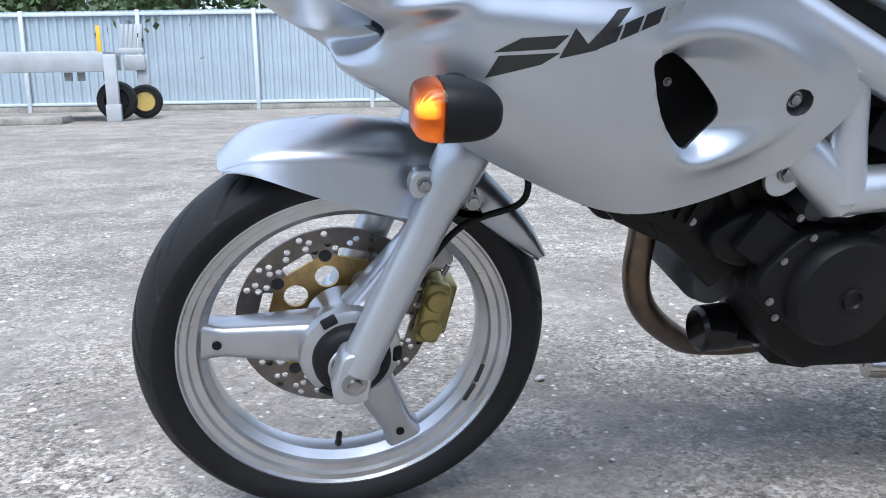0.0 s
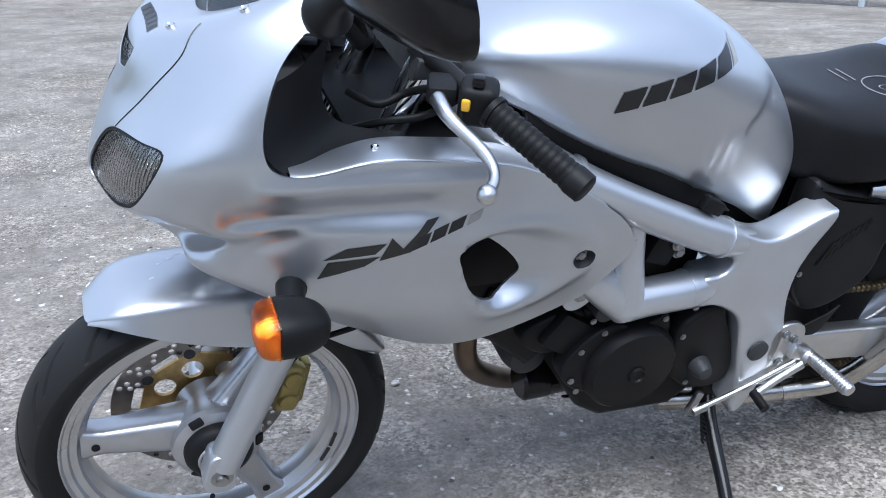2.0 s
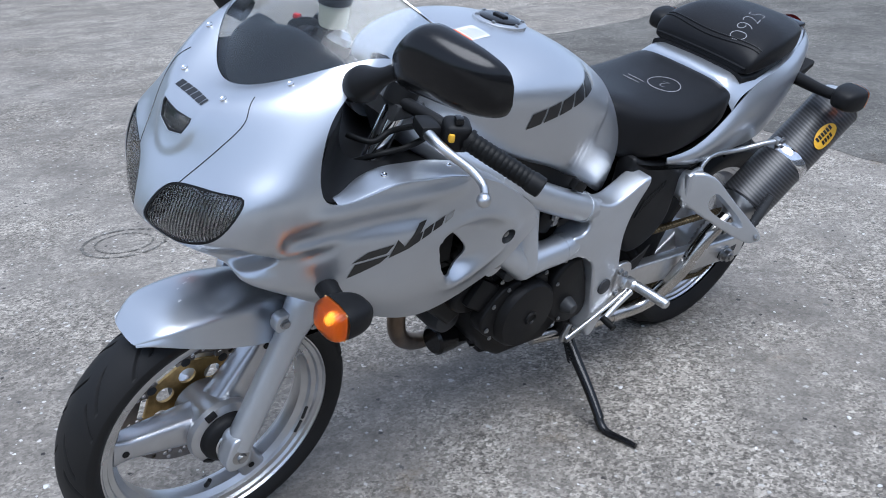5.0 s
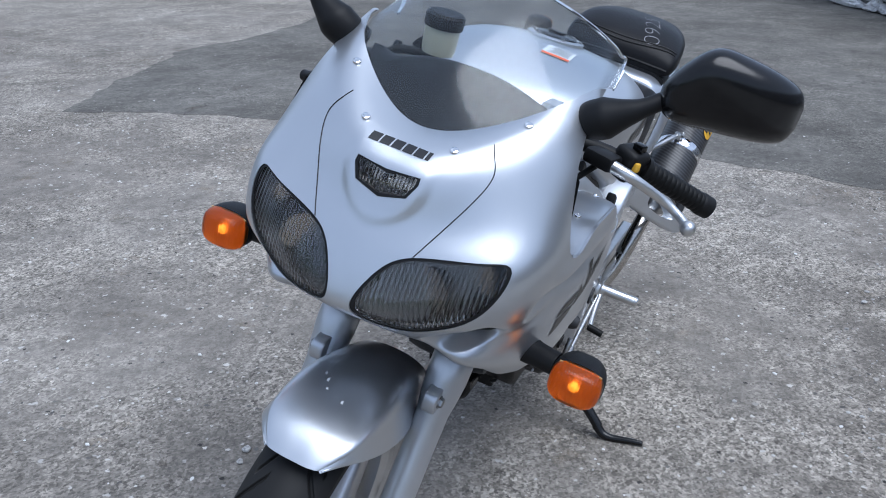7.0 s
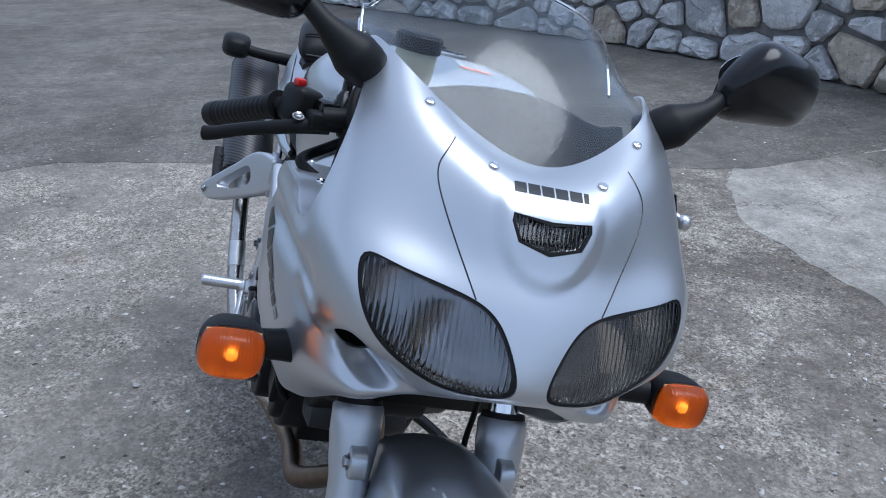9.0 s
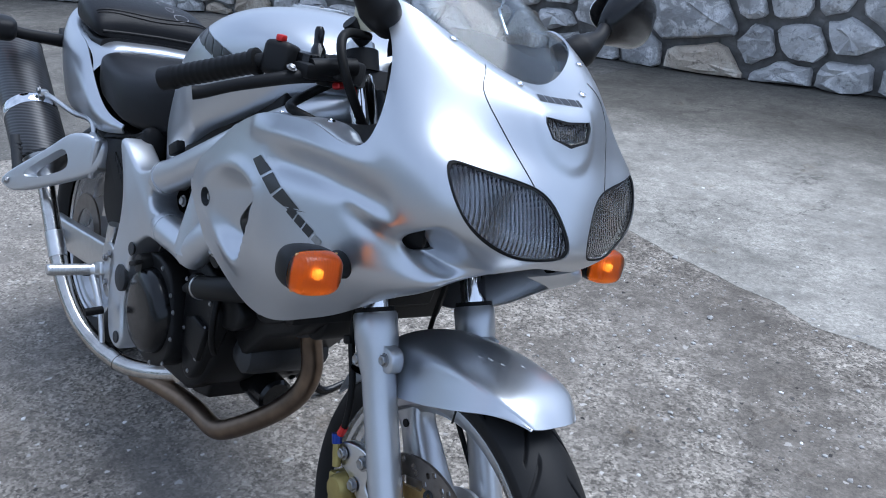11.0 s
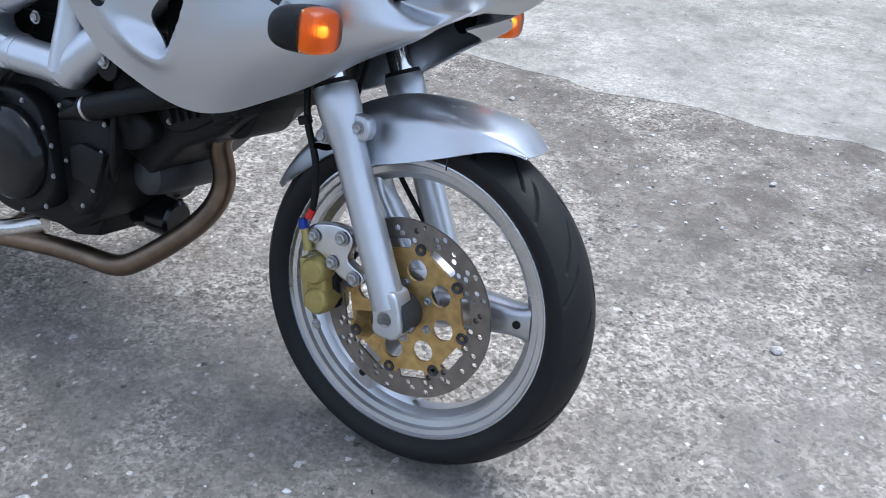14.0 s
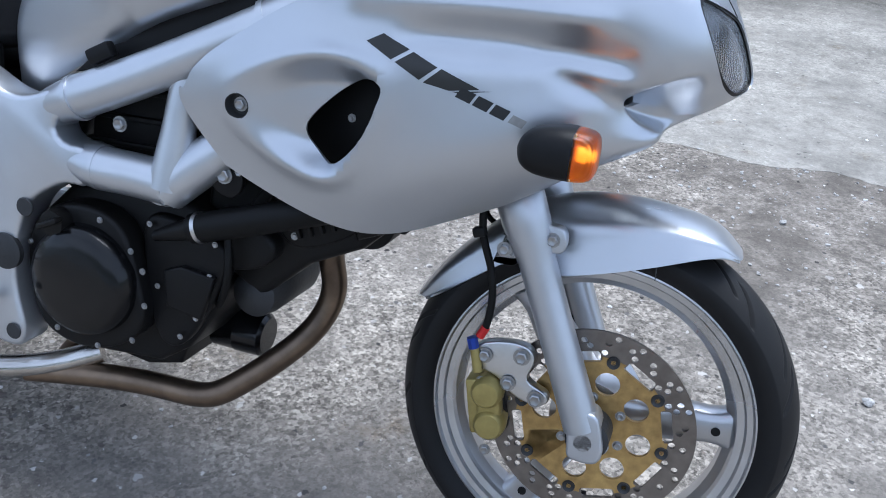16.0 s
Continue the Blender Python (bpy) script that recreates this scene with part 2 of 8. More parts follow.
PAINT = paint_material()
FRAME_PAINT = material("frame_silver", (0.56, 0.58, 0.61), 0.36, 0.8, vary=0.05, scale=20, coat=0.3, rough_vary=0.05)
FORK_PAINT = material("fork_silver", (0.52, 0.54, 0.57), 0.38, 0.8, vary=0.05, scale=25, rough_vary=0.06)
WHEEL_PAINT = material("wheel_silver", (0.50, 0.51, 0.53), 0.32, 0.85, vary=0.10, scale=22, rough_vary=0.08, second=(0.42, 0.42, 0.43))
RIM_ALLOY = material("worn_bright_rim", (0.56, 0.57, 0.59), 0.29, 0.92, vary=0.15, scale=18, rough_vary=0.12, second=(0.44, 0.44, 0.44))
ALLOY = material("brushed_alloy", (0.62, 0.62, 0.62), 0.33, 1.0, vary=0.08, scale=60, bump=0.02)
CHROME = material("chrome", (0.75, 0.75, 0.76), 0.08, 1.0, vary=0.04, scale=20, rough_vary=0.03)
PIPE_STEEL = material("dull_polished_steel", (0.50, 0.49, 0.47), 0.2, 1.0, vary=0.25, scale=25, rough_vary=0.1, second=(0.34, 0.31, 0.28))
STEEL = material("bolt_steel", (0.36, 0.36, 0.36), 0.34, 1.0, vary=0.15, scale=120)
BLACK_GLOSS = material("black_gloss_plastic", (0.005, 0.005, 0.0055), 0.22, 0.0, vary=0.2, scale=10, coat=0.12, rough_vary=0.05, spec=0.3)
BLACK_MATT = material("black_matt_plastic", (0.008, 0.008, 0.0085), 0.5, 0.0, vary=0.25, scale=25, bump=0.03, bump_scale=700, spec=0.2)
ENGINE_BLACK = material("engine_black", (0.005, 0.0052, 0.006), 0.42, 0.0, vary=0.35, scale=18, bump=0.04, bump_scale=300, second=(0.011, 0.010, 0.009), spec=0.17)
ENGINE_GREY = material("engine_grey", (0.035, 0.036, 0.038), 0.55, 0.3, vary=0.35, scale=16, bump=0.08, bump_scale=160)
RUBBER = material("tyre_rubber", (0.008, 0.008, 0.0086), 0.52, 0.0, vary=0.3, scale=14, bump=0.03, bump_scale=500, second=(0.017, 0.0166, 0.0162), spec=0.16)
HOSE = material("hose_rubber", (0.006, 0.006, 0.006), 0.5, 0.0, vary=0.2, scale=60, spec=0.18)
SEAT_VINYL = material("seat_vinyl", (0.009, 0.009, 0.010), 0.42, 0.0, vary=0.2, scale=12, bump=0.06, bump_scale=420, spec=0.16)
DISC_STEEL = material("disc_steel", (0.23, 0.205, 0.18), 0.42, 0.85, vary=0.2, scale=45, second=(0.13, 0.11, 0.095))
DISC_GOLD = material("gold_anodised", (0.50, 0.34, 0.13), 0.42, 0.8, vary=0.25, scale=70, second=(0.24, 0.15, 0.06))
CALIPER_GOLD = material("caliper_gold", (0.36, 0.29, 0.10), 0.45, 0.6, vary=0.25, scale=60)
EXHAUST = material("heat_stained_steel", (0.20, 0.145, 0.10), 0.36, 0.9, vary=0.35, scale=22, second=(0.07, 0.055, 0.045))
CARBON = carbon_material()
DECAL_DARK = material("decal_dark", (0.014, 0.0135, 0.012), 0.35, 0.0, vary=0.3, scale=30, coat=0.1)
DECAL_BLACK = material("decal_black", (0.007, 0.007, 0.008), 0.35, 0.0, vary=0.2, scale=30, coat=0.1)
DECAL_FADED = material("decal_faded", (0.28, 0.28, 0.27), 0.4, 0.2, vary=0.3, scale=120)
AMBER = glass_material("amber_plastic", (1.0, 0.195, 0.003), 0.28, 1.35, ribs=0.12, rib_scale=80.0)
AMBER_BACK = material("amber_reflector", (0.62, 0.36, 0.15), 0.3, 0.4, vary=0.2, scale=60)
BULB_GLOW = bpy.data.materials.new("bulb_glow")
BULB_GLOW.use_nodes = True
BULB_GLOW.node_tree.nodes["Principled BSDF"].inputs["Emission Color"].default_value = (1.0, 0.55, 0.16, 1)
BULB_GLOW.node_tree.nodes["Principled BSDF"].inputs["Emission Strength"].default_value = 1.5
YELLOW = material("yellow_plastic", (0.75, 0.42, 0.03), 0.4, 0.0, vary=0.1, scale=60)
RED = material("red_anodised", (0.55, 0.02, 0.02), 0.35, 0.3, vary=0.1, scale=60)
BLUE = material("blue_anodised", (0.02, 0.05, 0.30), 0.35, 0.5, vary=0.1, scale=60)
RESERVOIR = material("milky_plastic", (0.62, 0.58, 0.42), 0.4, 0.0, vary=0.1, scale=40)
PAPER = material("white_sticker", (0.68, 0.69, 0.70), 0.5, 0.0, vary=0.05, scale=40)
ORANGE_BAND = material("orange_print", (0.75, 0.13, 0.04), 0.5, 0.0, vary=0.08, scale=40)
CHALK = material("chalk", (0.22, 0.22, 0.23), 0.9, 0.0, vary=0.3, scale=300)
MIRROR = material("mirror_glass", (0.9, 0.9, 0.9), 0.02, 1.0, vary=0.01, scale=5, rough_vary=0.0)
SCREEN = bpy.data.materials.new("clear_screen")
SCREEN.use_nodes = True
sn, sl = SCREEN.node_tree.nodes, SCREEN.node_tree.links
sn.remove(sn["Principled BSDF"])
clear, sheen, share, facing_share = sn.new("ShaderNodeBsdfTransparent"), sn.new("ShaderNodeBsdfGlossy"), sn.new("ShaderNodeMixShader"), sn.new("ShaderNodeLayerWeight")
clear.inputs["Color"].default_value = (0.90, 0.925, 0.94, 1)
sheen.inputs["Roughness"].default_value = 0.16
steep, part_of, least = sn.new("ShaderNodeMath"), sn.new("ShaderNodeMath"), sn.new("ShaderNodeMath")
steep.operation, part_of.operation, least.operation = "POWER", "MULTIPLY", "ADD"
steep.inputs[1].default_value, part_of.inputs[1].default_value, least.inputs[1].default_value = 4.0, 0.40, 0.028
sl.new(facing_share.outputs["Facing"], steep.inputs[0])
sl.new(steep.outputs["Value"], part_of.inputs[0])
sl.new(part_of.outputs["Value"], least.inputs[0])
sl.new(least.outputs["Value"], share.inputs["Fac"])
sl.new(clear.outputs["BSDF"], share.inputs[1])
sl.new(sheen.outputs["BSDF"], share.inputs[2])
sl.new(share.outputs["Shader"], sn["Material Output"].inputs["Surface"])
LENS = glass_material("headlight_lens", (0.94, 0.95, 0.96), 0.0, 1.45, ribs=0.42, rib_scale=55.0)
LENS_CLEAR = glass_material("marker_lens", (0.90, 0.90, 0.90), 0.03, 1.45, ribs=0.5, rib_scale=70.0)
REFLECTOR = material("lamp_reflector", (0.42, 0.37, 0.31), 0.06, 1.0, vary=0.15, scale=25, rough_vary=0.02)
BRASSY = material("brassy_edge_glint", (0.62, 0.47, 0.26), 0.2, 1.0, vary=0.2, scale=60)
LAMP_DARK = material("lamp_housing", (0.20, 0.20, 0.21), 0.06, 1.0, vary=0.3, scale=30, rough_vary=0.04)
GROUND = ground_material("worn_concrete", (0.224, 0.204, 0.184), (0.318, 0.294, 0.268), (0.41, 0.392, 0.366), edge=(-0.35, -1.05, -1.75, -2.4))
APRON = ground_material("smooth_concrete", (0.295, 0.281, 0.256), (0.358, 0.342, 0.314), (0.34, 0.33, 0.31), coarse=0.4, near_wall=(0.40, 0.395, 0.385))
ASPHALT = ground_material("dark_asphalt", (0.118, 0.112, 0.104), (0.178, 0.170, 0.158), (0.25, 0.242, 0.228), coarse=0.7)
PEBBLE = material("pebble_stone", (0.42, 0.41, 0.39), 0.85, 0.0, vary=0.5, scale=30, second=(0.10, 0.10, 0.10))


def stone_material(name, pale, mid, dark, rust):
    """Quarried rock: crystalline mottling in three tones, dark seams, rusty stains, rough broken faces; each piece of its own tone."""
    m = material(name, mid, 0.85, 0.0, vary=0.2, scale=9, bump=0.9, bump_scale=26, random_tint=0.28, stain=0.4)
    n, l = m.node_tree.nodes, m.node_tree.links
    p = n["Principled BSDF"]
    tc = n.new("ShaderNodeTexCoord")
    col = p.inputs["Base Color"].links[0].from_socket
    for size, a, b, tone, share in ((7.0, 0.50, 0.58, pale, 0.85), (16.0, 0.56, 0.66, dark, 0.75), (3.5, 0.60, 0.72, rust, 0.7), (60.0, 0.55, 0.68, dark, 0.5)):
        t = n.new("ShaderNodeTexNoise")
        t.inputs["Scale"].default_value, t.inputs["Detail"].default_value, t.inputs["Roughness"].default_value, t.inputs["Distortion"].default_value = size, 7.0, 0.7, 0.6
        l.new(tc.outputs["Object"], t.inputs["Vector"])
        r = n.new("ShaderNodeMapRange")
        r.inputs["From Min"].default_value, r.inputs["From Max"].default_value, r.inputs["To Max"].default_value = a, b, share
        l.new(t.outputs["Fac"], r.inputs["Value"])
        x = n.new("ShaderNodeMix")
        x.data_type = "RGBA"
        x.inputs["B"].default_value = (*tone, 1)
        l.new(r.outputs["Result"], x.inputs["Factor"])
        l.new(col, x.inputs["A"])
        col = x.outputs["Result"]
    l.new(col, p.inputs["Base Color"])
    return m


STONE = stone_material("rubble_stone", (0.76, 0.75, 0.74), (0.50, 0.495, 0.49), (0.20, 0.195, 0.19), (0.42, 0.34, 0.25))
STONE_TAN = stone_material("tan_stone", (0.66, 0.60, 0.50), (0.46, 0.39, 0.31), (0.17, 0.14, 0.11), (0.33, 0.22, 0.12))
MORTAR = material("wall_joint", (0.24, 0.235, 0.228), 0.95, 0.0, vary=0.4, scale=12, bump=0.5, bump_scale=40, second=(0.09, 0.088, 0.085))
FENCE_STEEL = material("fence_sheet", (0.38, 0.44, 0.48), 0.5, 0.1, vary=0.07, scale=3, second=(0.31, 0.37, 0.41))
FENCE_POST = material("fence_post", (0.55, 0.60, 0.63), 0.5, 0.1, vary=0.08, scale=6)
GREY_STEEL = material("painted_steel", (0.40, 0.42, 0.44), 0.55, 0.1, vary=0.15, scale=5, second=(0.30, 0.31, 0.31))
RIM_GOLD = material("rim_gold_paint", (0.55, 0.40, 0.12), 0.5, 0.2, vary=0.2, scale=20)
LEAF = material("leaf_green", (0.06, 0.10, 0.03), 0.7, 0.0, vary=0.5, scale=3, second=(0.025, 0.045, 0.015))
WOODS = material("wooded_slope", (0.05, 0.075, 0.03), 0.9, 0.0, vary=0.5, scale=0.8, second=(0.02, 0.03, 0.014), bump=1.0, bump_scale=1.5)
BARK = material("bark", (0.09, 0.07, 0.05), 0.9, 0.0, vary=0.3, scale=12, bump=0.4, bump_scale=30)

# ---- building helpers ----
def finish(name, mesh, mat, parent=None, label="", angle=38):
    for poly in mesh.polygons:
        poly.use_smooth = True
    mesh.set_sharp_from_angle(angle=radians(angle))
    mesh.materials.clear()
    mesh.materials.append(mat)
    ob = new(name, mesh)
    if parent:
        ob.parent = parent
    if label:
        tagged(ob, label)
    return ob


def part(name, bm, mat, parent=None, label="", angle=38):
    """Links a bmesh as one mesh object under a thing or a part."""
    bmesh.ops.recalc_face_normals(bm, faces=bm.faces)
    mesh = bpy.data.meshes.new(name)
    bm.to_mesh(mesh)
    bm.free()
    return finish(name, mesh, mat, parent, label, angle)


def again(ob, m, parent=None):
    """The same mesh once more, as an object of its own at the pose m under its parent."""
    o = ob.copy()
    scene.collection.objects.link(o)
    o.parent = parent or ob.parent
    o.matrix_local = m
    return o


def curve(points, count):
    """A smooth (natural cubic) curve through points, sampled evenly in its parameter."""
    p = np.array(points, float)
    k = len(p)
    a = np.zeros((k, k))
    r = np.zeros_like(p)
    a[0, 0] = a[-1, -1] = 1
    for i in range(1, k - 1):
        a[i, i - 1 : i + 2] = 1, 4, 1
        r[i] = 6 * (p[i - 1] - 2 * p[i] + p[i + 1])
    m = np.linalg.solve(a, r)
    t = np.linspace(0, k - 1, count)
    i = np.minimum(t.astype(int), k - 2)
    f = (t - i)[:, None]
    return p[i] * (1 - f) + p[i + 1] * f + ((1 - f) ** 3 - (1 - f)) * m[i] / 6 + (f**3 - f) * m[i + 1] / 6


def sheet(rows, nu, nv):
    """A smooth surface through rows of points: an array nv x nu x 3."""
    fine = np.array([curve(r, nu) for r in rows])
    return np.stack([curve(fine[:, j], nv) for j in range(nu)], 1)


def mirrored(rows):
    """Rows given from the middle (y = 0) to one side, made whole."""
    return [[(x, -y, z) for x, y, z in reversed(r[1:])] + list(r) for r in rows]


def grid_mesh(points, closed=False, caps=False):
    bm = bmesh.new()
    nv, nu = points.shape[:2]
    vs = [[bm.verts.new(p) for p in row] for row in points]
    for i in range(nv - 1):
        for j in range(nu if closed else nu - 1):
            k = (j + 1) % nu
            bm.faces.new((vs[i][j], vs[i][k], vs[i + 1][k], vs[i + 1][j]))
    if caps:
        bm.faces.new(vs[0])
        bm.faces.new(vs[-1])
    return bm


def join(bm, other):
    """Adds a second bmesh to the first."""
    me = bpy.data.meshes.new("joined")
    other.to_mesh(me)
    other.free()
    bm.from_mesh(me)
    bpy.data.meshes.remove(me)
    return bm


def loft(rings, caps=True):
    return grid_mesh(np.array(rings, float), closed=True, caps=caps)


def tube(points, radius, seg=12, count=32, smooth=True):
    """A round bar along points. radius: a number, or one for each point."""
    p = curve(points, count) if smooth and len(points) > 2 else np.array(points, float)
    r = np.interp(np.linspace(0, 1, len(p)), np.linspace(0, 1, len(np.atleast_1d(radius))), np.atleast_1d(radius))
    tan = np.gradient(p, axis=0)
    tan /= np.linalg.norm(tan, axis=1)[:, None]
    side = np.cross(tan[0], (0.31, 0.17, 0.93))
    rings = []
    for q, t, rad in zip(p, tan, r):
        side = side - (side @ t) * t
        side /= np.linalg.norm(side)
        up = np.cross(t, side)
        a = np.linspace(0, 2 * np.pi, seg, endpoint=False)[:, None]
        rings.append(q + rad * (np.cos(a) * side + np.sin(a) * up))
    return loft(rings)


def lathe(profile, seg=48, centre=(0, 0, 0), closed=False):
    """Turns a profile of (radius, y) round the y axis. closed: the profile is a loop."""
    prof = list(profile) + ([profile[0]] if closed else [])
    a = np.linspace(0, 2 * np.pi, seg, endpoint=False)
    rings = [np.stack([r * np.cos(a), np.full(seg, y), r * np.sin(a)], 1) + np.array(centre) for r, y in prof]
    bm = loft(rings, caps=not closed)
    bmesh.ops.remove_doubles(bm, verts=bm.verts, dist=1e-6)
    return bm


def block(size, m=None, bevel=0.0, segments=2):
    bm = bmesh.new()
    bmesh.ops.create_cube(bm, size=1.0, matrix=Matrix.Diagonal((*size, 1)))
    if bevel:
        bmesh.ops.bevel(bm, geom=bm.edges, offset=bevel, segments=segments, affect="EDGES", profile=0.5)
    if m:
        bm.transform(m)
    return bm


def slab(outline, y0, y1, bevel=0.0, smooth=0):
    """A plate with an outline in x and z, from y0 to y1."""
    pts = [(x, z) for x, z in outline]
    if smooth:
        pts = [tuple(p) for p in loop(pts, smooth)]
    bm = bmesh.new()
    lo = [bm.verts.new((x, y0, z)) for x, z in pts]
    hi = [bm.verts.new((x, y1, z)) for x, z in pts]
    bm.faces.new(lo)
    bm.faces.new(hi)
    for i in range(len(pts)):
        k = (i + 1) % len(pts)
        bm.faces.new((lo[i], lo[k], hi[k], hi[i]))
    bmesh.ops.recalc_face_normals(bm, faces=bm.faces)
    if bevel:
        edges = [e for e in bm.edges if abs(e.verts[0].co.y - e.verts[1].co.y) < 1e-6]
        bmesh.ops.bevel(bm, geom=edges, offset=bevel, segments=3, affect="EDGES", profile=0.5)
    return bm


def loop(points, count):
    """A smooth closed loop through points in the plane."""
    p = np.array(points, float)
    k = len(p)
    wrapped = np.concatenate([p[-3:], p, p[:4]])
    fine = curve(wrapped, (len(wrapped) - 1) * 20 + 1)[60 : 60 + k * 20 + 1]
    d = np.r_[0, np.cumsum(np.linalg.norm(np.diff(fine, axis=0), axis=1))]
    s = np.linspace(0, d[-1], count, endpoint=False)
    return np.stack([np.interp(s, d, fine[:, i]) for i in range(p.shape[1])], 1)


def prism(points, axis, lo, hi):
    """A cutter: a loop in the plane across an axis, drawn out along it."""
    bm = bmesh.new()
    put = {"x": lambda a, b, c: (c, a, b), "y": lambda a, b, c: (a, c, b), "z": lambda a, b, c: (a, b, c)}[axis]
    rings = [[bm.verts.new(put(a, b, c)) for a, b in points] for c in (lo, hi)]
    bm.faces.new(rings[0])
    bm.faces.new(rings[1])
    for i in range(len(points)):
        k = (i + 1) % len(points)
        bm.faces.new((rings[0][i], rings[0][k], rings[1][k], rings[1][i]))
    bmesh.ops.recalc_face_normals(bm, faces=bm.faces)
    return bm


def carve(bm, cutters, thick=0.0, keep=False):
    """Gives a sheet its thickness (inwards), then cuts the cutters out of it (keep: keeps what lies in them). Returns a mesh."""
    bmesh.ops.recalc_face_normals(bm, faces=bm.faces)
    me = bpy.data.meshes.new("work")
    bm.to_mesh(me)
    bm.free()
    work = new("work", me)
    if thick:
        s = work.modifiers.new("thick", "SOLIDIFY")
        s.thickness, s.offset = thick, -1.0
    tools = []
    for c in cutters:
        cm = bpy.data.meshes.new("tool")
        c.to_mesh(cm)
        c.free()
        tool = new("tool", cm)
        tools.append(tool)
        b = work.modifiers.new("cut", "BOOLEAN")
        b.operation, b.object, b.solver = "INTERSECT" if keep else "DIFFERENCE", tool, "EXACT"
    made = bpy.data.meshes.new_from_object(work.evaluated_get(bpy.context.evaluated_depsgraph_get()))
    for o in (work, *tools):
        d = o.data
        bpy.data.objects.remove(o)
        bpy.data.meshes.remove(d)
    return made


def tree_of(mesh):
    from mathutils.bvhtree import BVHTree
    bm = bmesh.new()
    bm.from_mesh(mesh)
    t = BVHTree.FromBMesh(bm)
    bm.free()
    return t


def drape(bvh, corners, towards, start, lift=0.0007, nu=10, nv=4):
    """A thin patch between four corners (each a point of a plane), laid on a surface along a direction."""
    a, b, c, d = (np.array(p, float) for p in corners)
    way = Vector(towards)
    pts = np.zeros((nv, nu, 3))
    for i, v in enumerate(np.linspace(0, 1, nv)):
        for j, u in enumerate(np.linspace(0, 1, nu)):
            q = (a * (1 - u) + b * u) * (1 - v) + (d * (1 - u) + c * u) * v
            hit, normal, _, _ = bvh.ray_cast(Vector(q) + Vector(start), way)
            if hit is None:
                return None
            pts[i, j] = hit - way * lift
    return grid_mesh(pts)


def axis_pose(place, ahead):
    """A pose whose y axis points ahead."""
    return Matrix.Translation(place) @ Vector(ahead).to_track_quat("Y", "Z").to_matrix().to_4x4()


def bolt_mesh(radius=0.007, height=0.006, washer=True):
    """A hex bolt head on a washer, its axis along y."""
    bm = lathe([(radius * 1.35, 0), (radius * 1.35, height * 0.25), (radius, height * 0.25)], 14) if washer else bmesh.new()
    a = np.linspace(0, 2 * np.pi, 6, endpoint=False)
    rings = [np.stack([r * np.cos(a), np.full(6, y), r * np.sin(a)], 1) for r, y in ((radius, height * 0.2), (radius, height * 0.85), (radius * 0.8, height), (radius * 0.3, height * 0.8))]
    return join(bm, loft(rings))

# ---- the motorcycle, built upright about its own middle plane (x back, y to its right), then leant on its stand ----
bike = new("motorcycle")
bike.matrix_world = pose(0.0188, 0.1126, -0.0010, 14.4, 0, 1.1)
tagged(bike, "silver half-faired sport motorcycle leaning on its side stand", "motorcycle")

WB = 1.46           # wheelbase
AXLE = 0.291        # front axle height
SIDES = (("left", -1), ("right", 1))
bolt_src = part("bolt", bolt_mesh(), STEEL, bike)
bolt_src.matrix_local = axis_pose((0.625, -0.172, 0.545), (0, -1, 0))


def bolt(place, ahead, size=1.0, parent=None):
    o = again(bolt_src, axis_pose(place, ahead) @ Matrix.Diagonal((size, size, size, 1)), parent or bike)
    return o


# -- wheels --
def smooth_step(v):
    v = np.clip(v, 0, 1)
    return v * v * (3 - 2 * v)


def tyre_mesh(radius, width, bead, seg=720, across=97):
    """A road tyre with slanted, curved grooves cut into the tread."""
    half = width / 2
    s = np.r_[np.linspace(-1, -0.64, 9), np.linspace(-0.62, 0.62, across), np.linspace(0.64, 1, 9)]
    prof = []
    for v in s:
        a = abs(v)
        if a < 0.62:                                   # crown
            ang = v / 0.62 * radians(52)
            rc = half * 1.02 / math.sin(radians(52))
            prof.append((radius - rc * (1 - math.cos(ang)) * 0.95, rc * math.sin(ang) * 0.97))
        else:                                          # side wall
            k = (a - 0.62) / 0.38
            rc = half * 1.02 / math.sin(radians(52))
            r0 = radius - rc * (1 - math.cos(radians(52))) * 0.95
            y = half * (0.99 + 0.05 * math.sin(k * math.pi) - 0.22 * k * k)
            prof.append((r0 * (1 - k) + bead * k, math.copysign(y, v)))
    a = np.linspace(0, 2 * np.pi, seg, endpoint=False)
    pts = np.zeros((len(s), seg, 3))
    pitch = 13
    for i, (r, y) in enumerate(prof):
        v = s[i]
        depth = np.zeros(seg)
        if abs(v) < 0.66:
            for shift, lo, hi, sweep, wide in ((0.0, 0.06, 0.46, 1.15, 0.040), (0.5, 0.20, 0.585, 0.85, 0.044)):
                k = abs(v)
                if lo < k < hi:
                    phase = (a * pitch / (2 * np.pi) + shift + (0.25 if v < 0 else 0.0) - sweep * (k - lo) ** 0.8) % 1.0
                    d = np.minimum(phase, 1 - phase)
                    fade = min(1.0, (k - lo) / 0.05, (hi - k) / 0.05)
                    depth = np.maximum(depth, 0.0055 * fade * smooth_step((wide - d) / 0.016))
        rr = r - depth
        pts[i] = np.stack([rr * np.cos(a), np.full(seg, y), rr * np.sin(a)], 1)
    return grid_mesh(pts, closed=True)


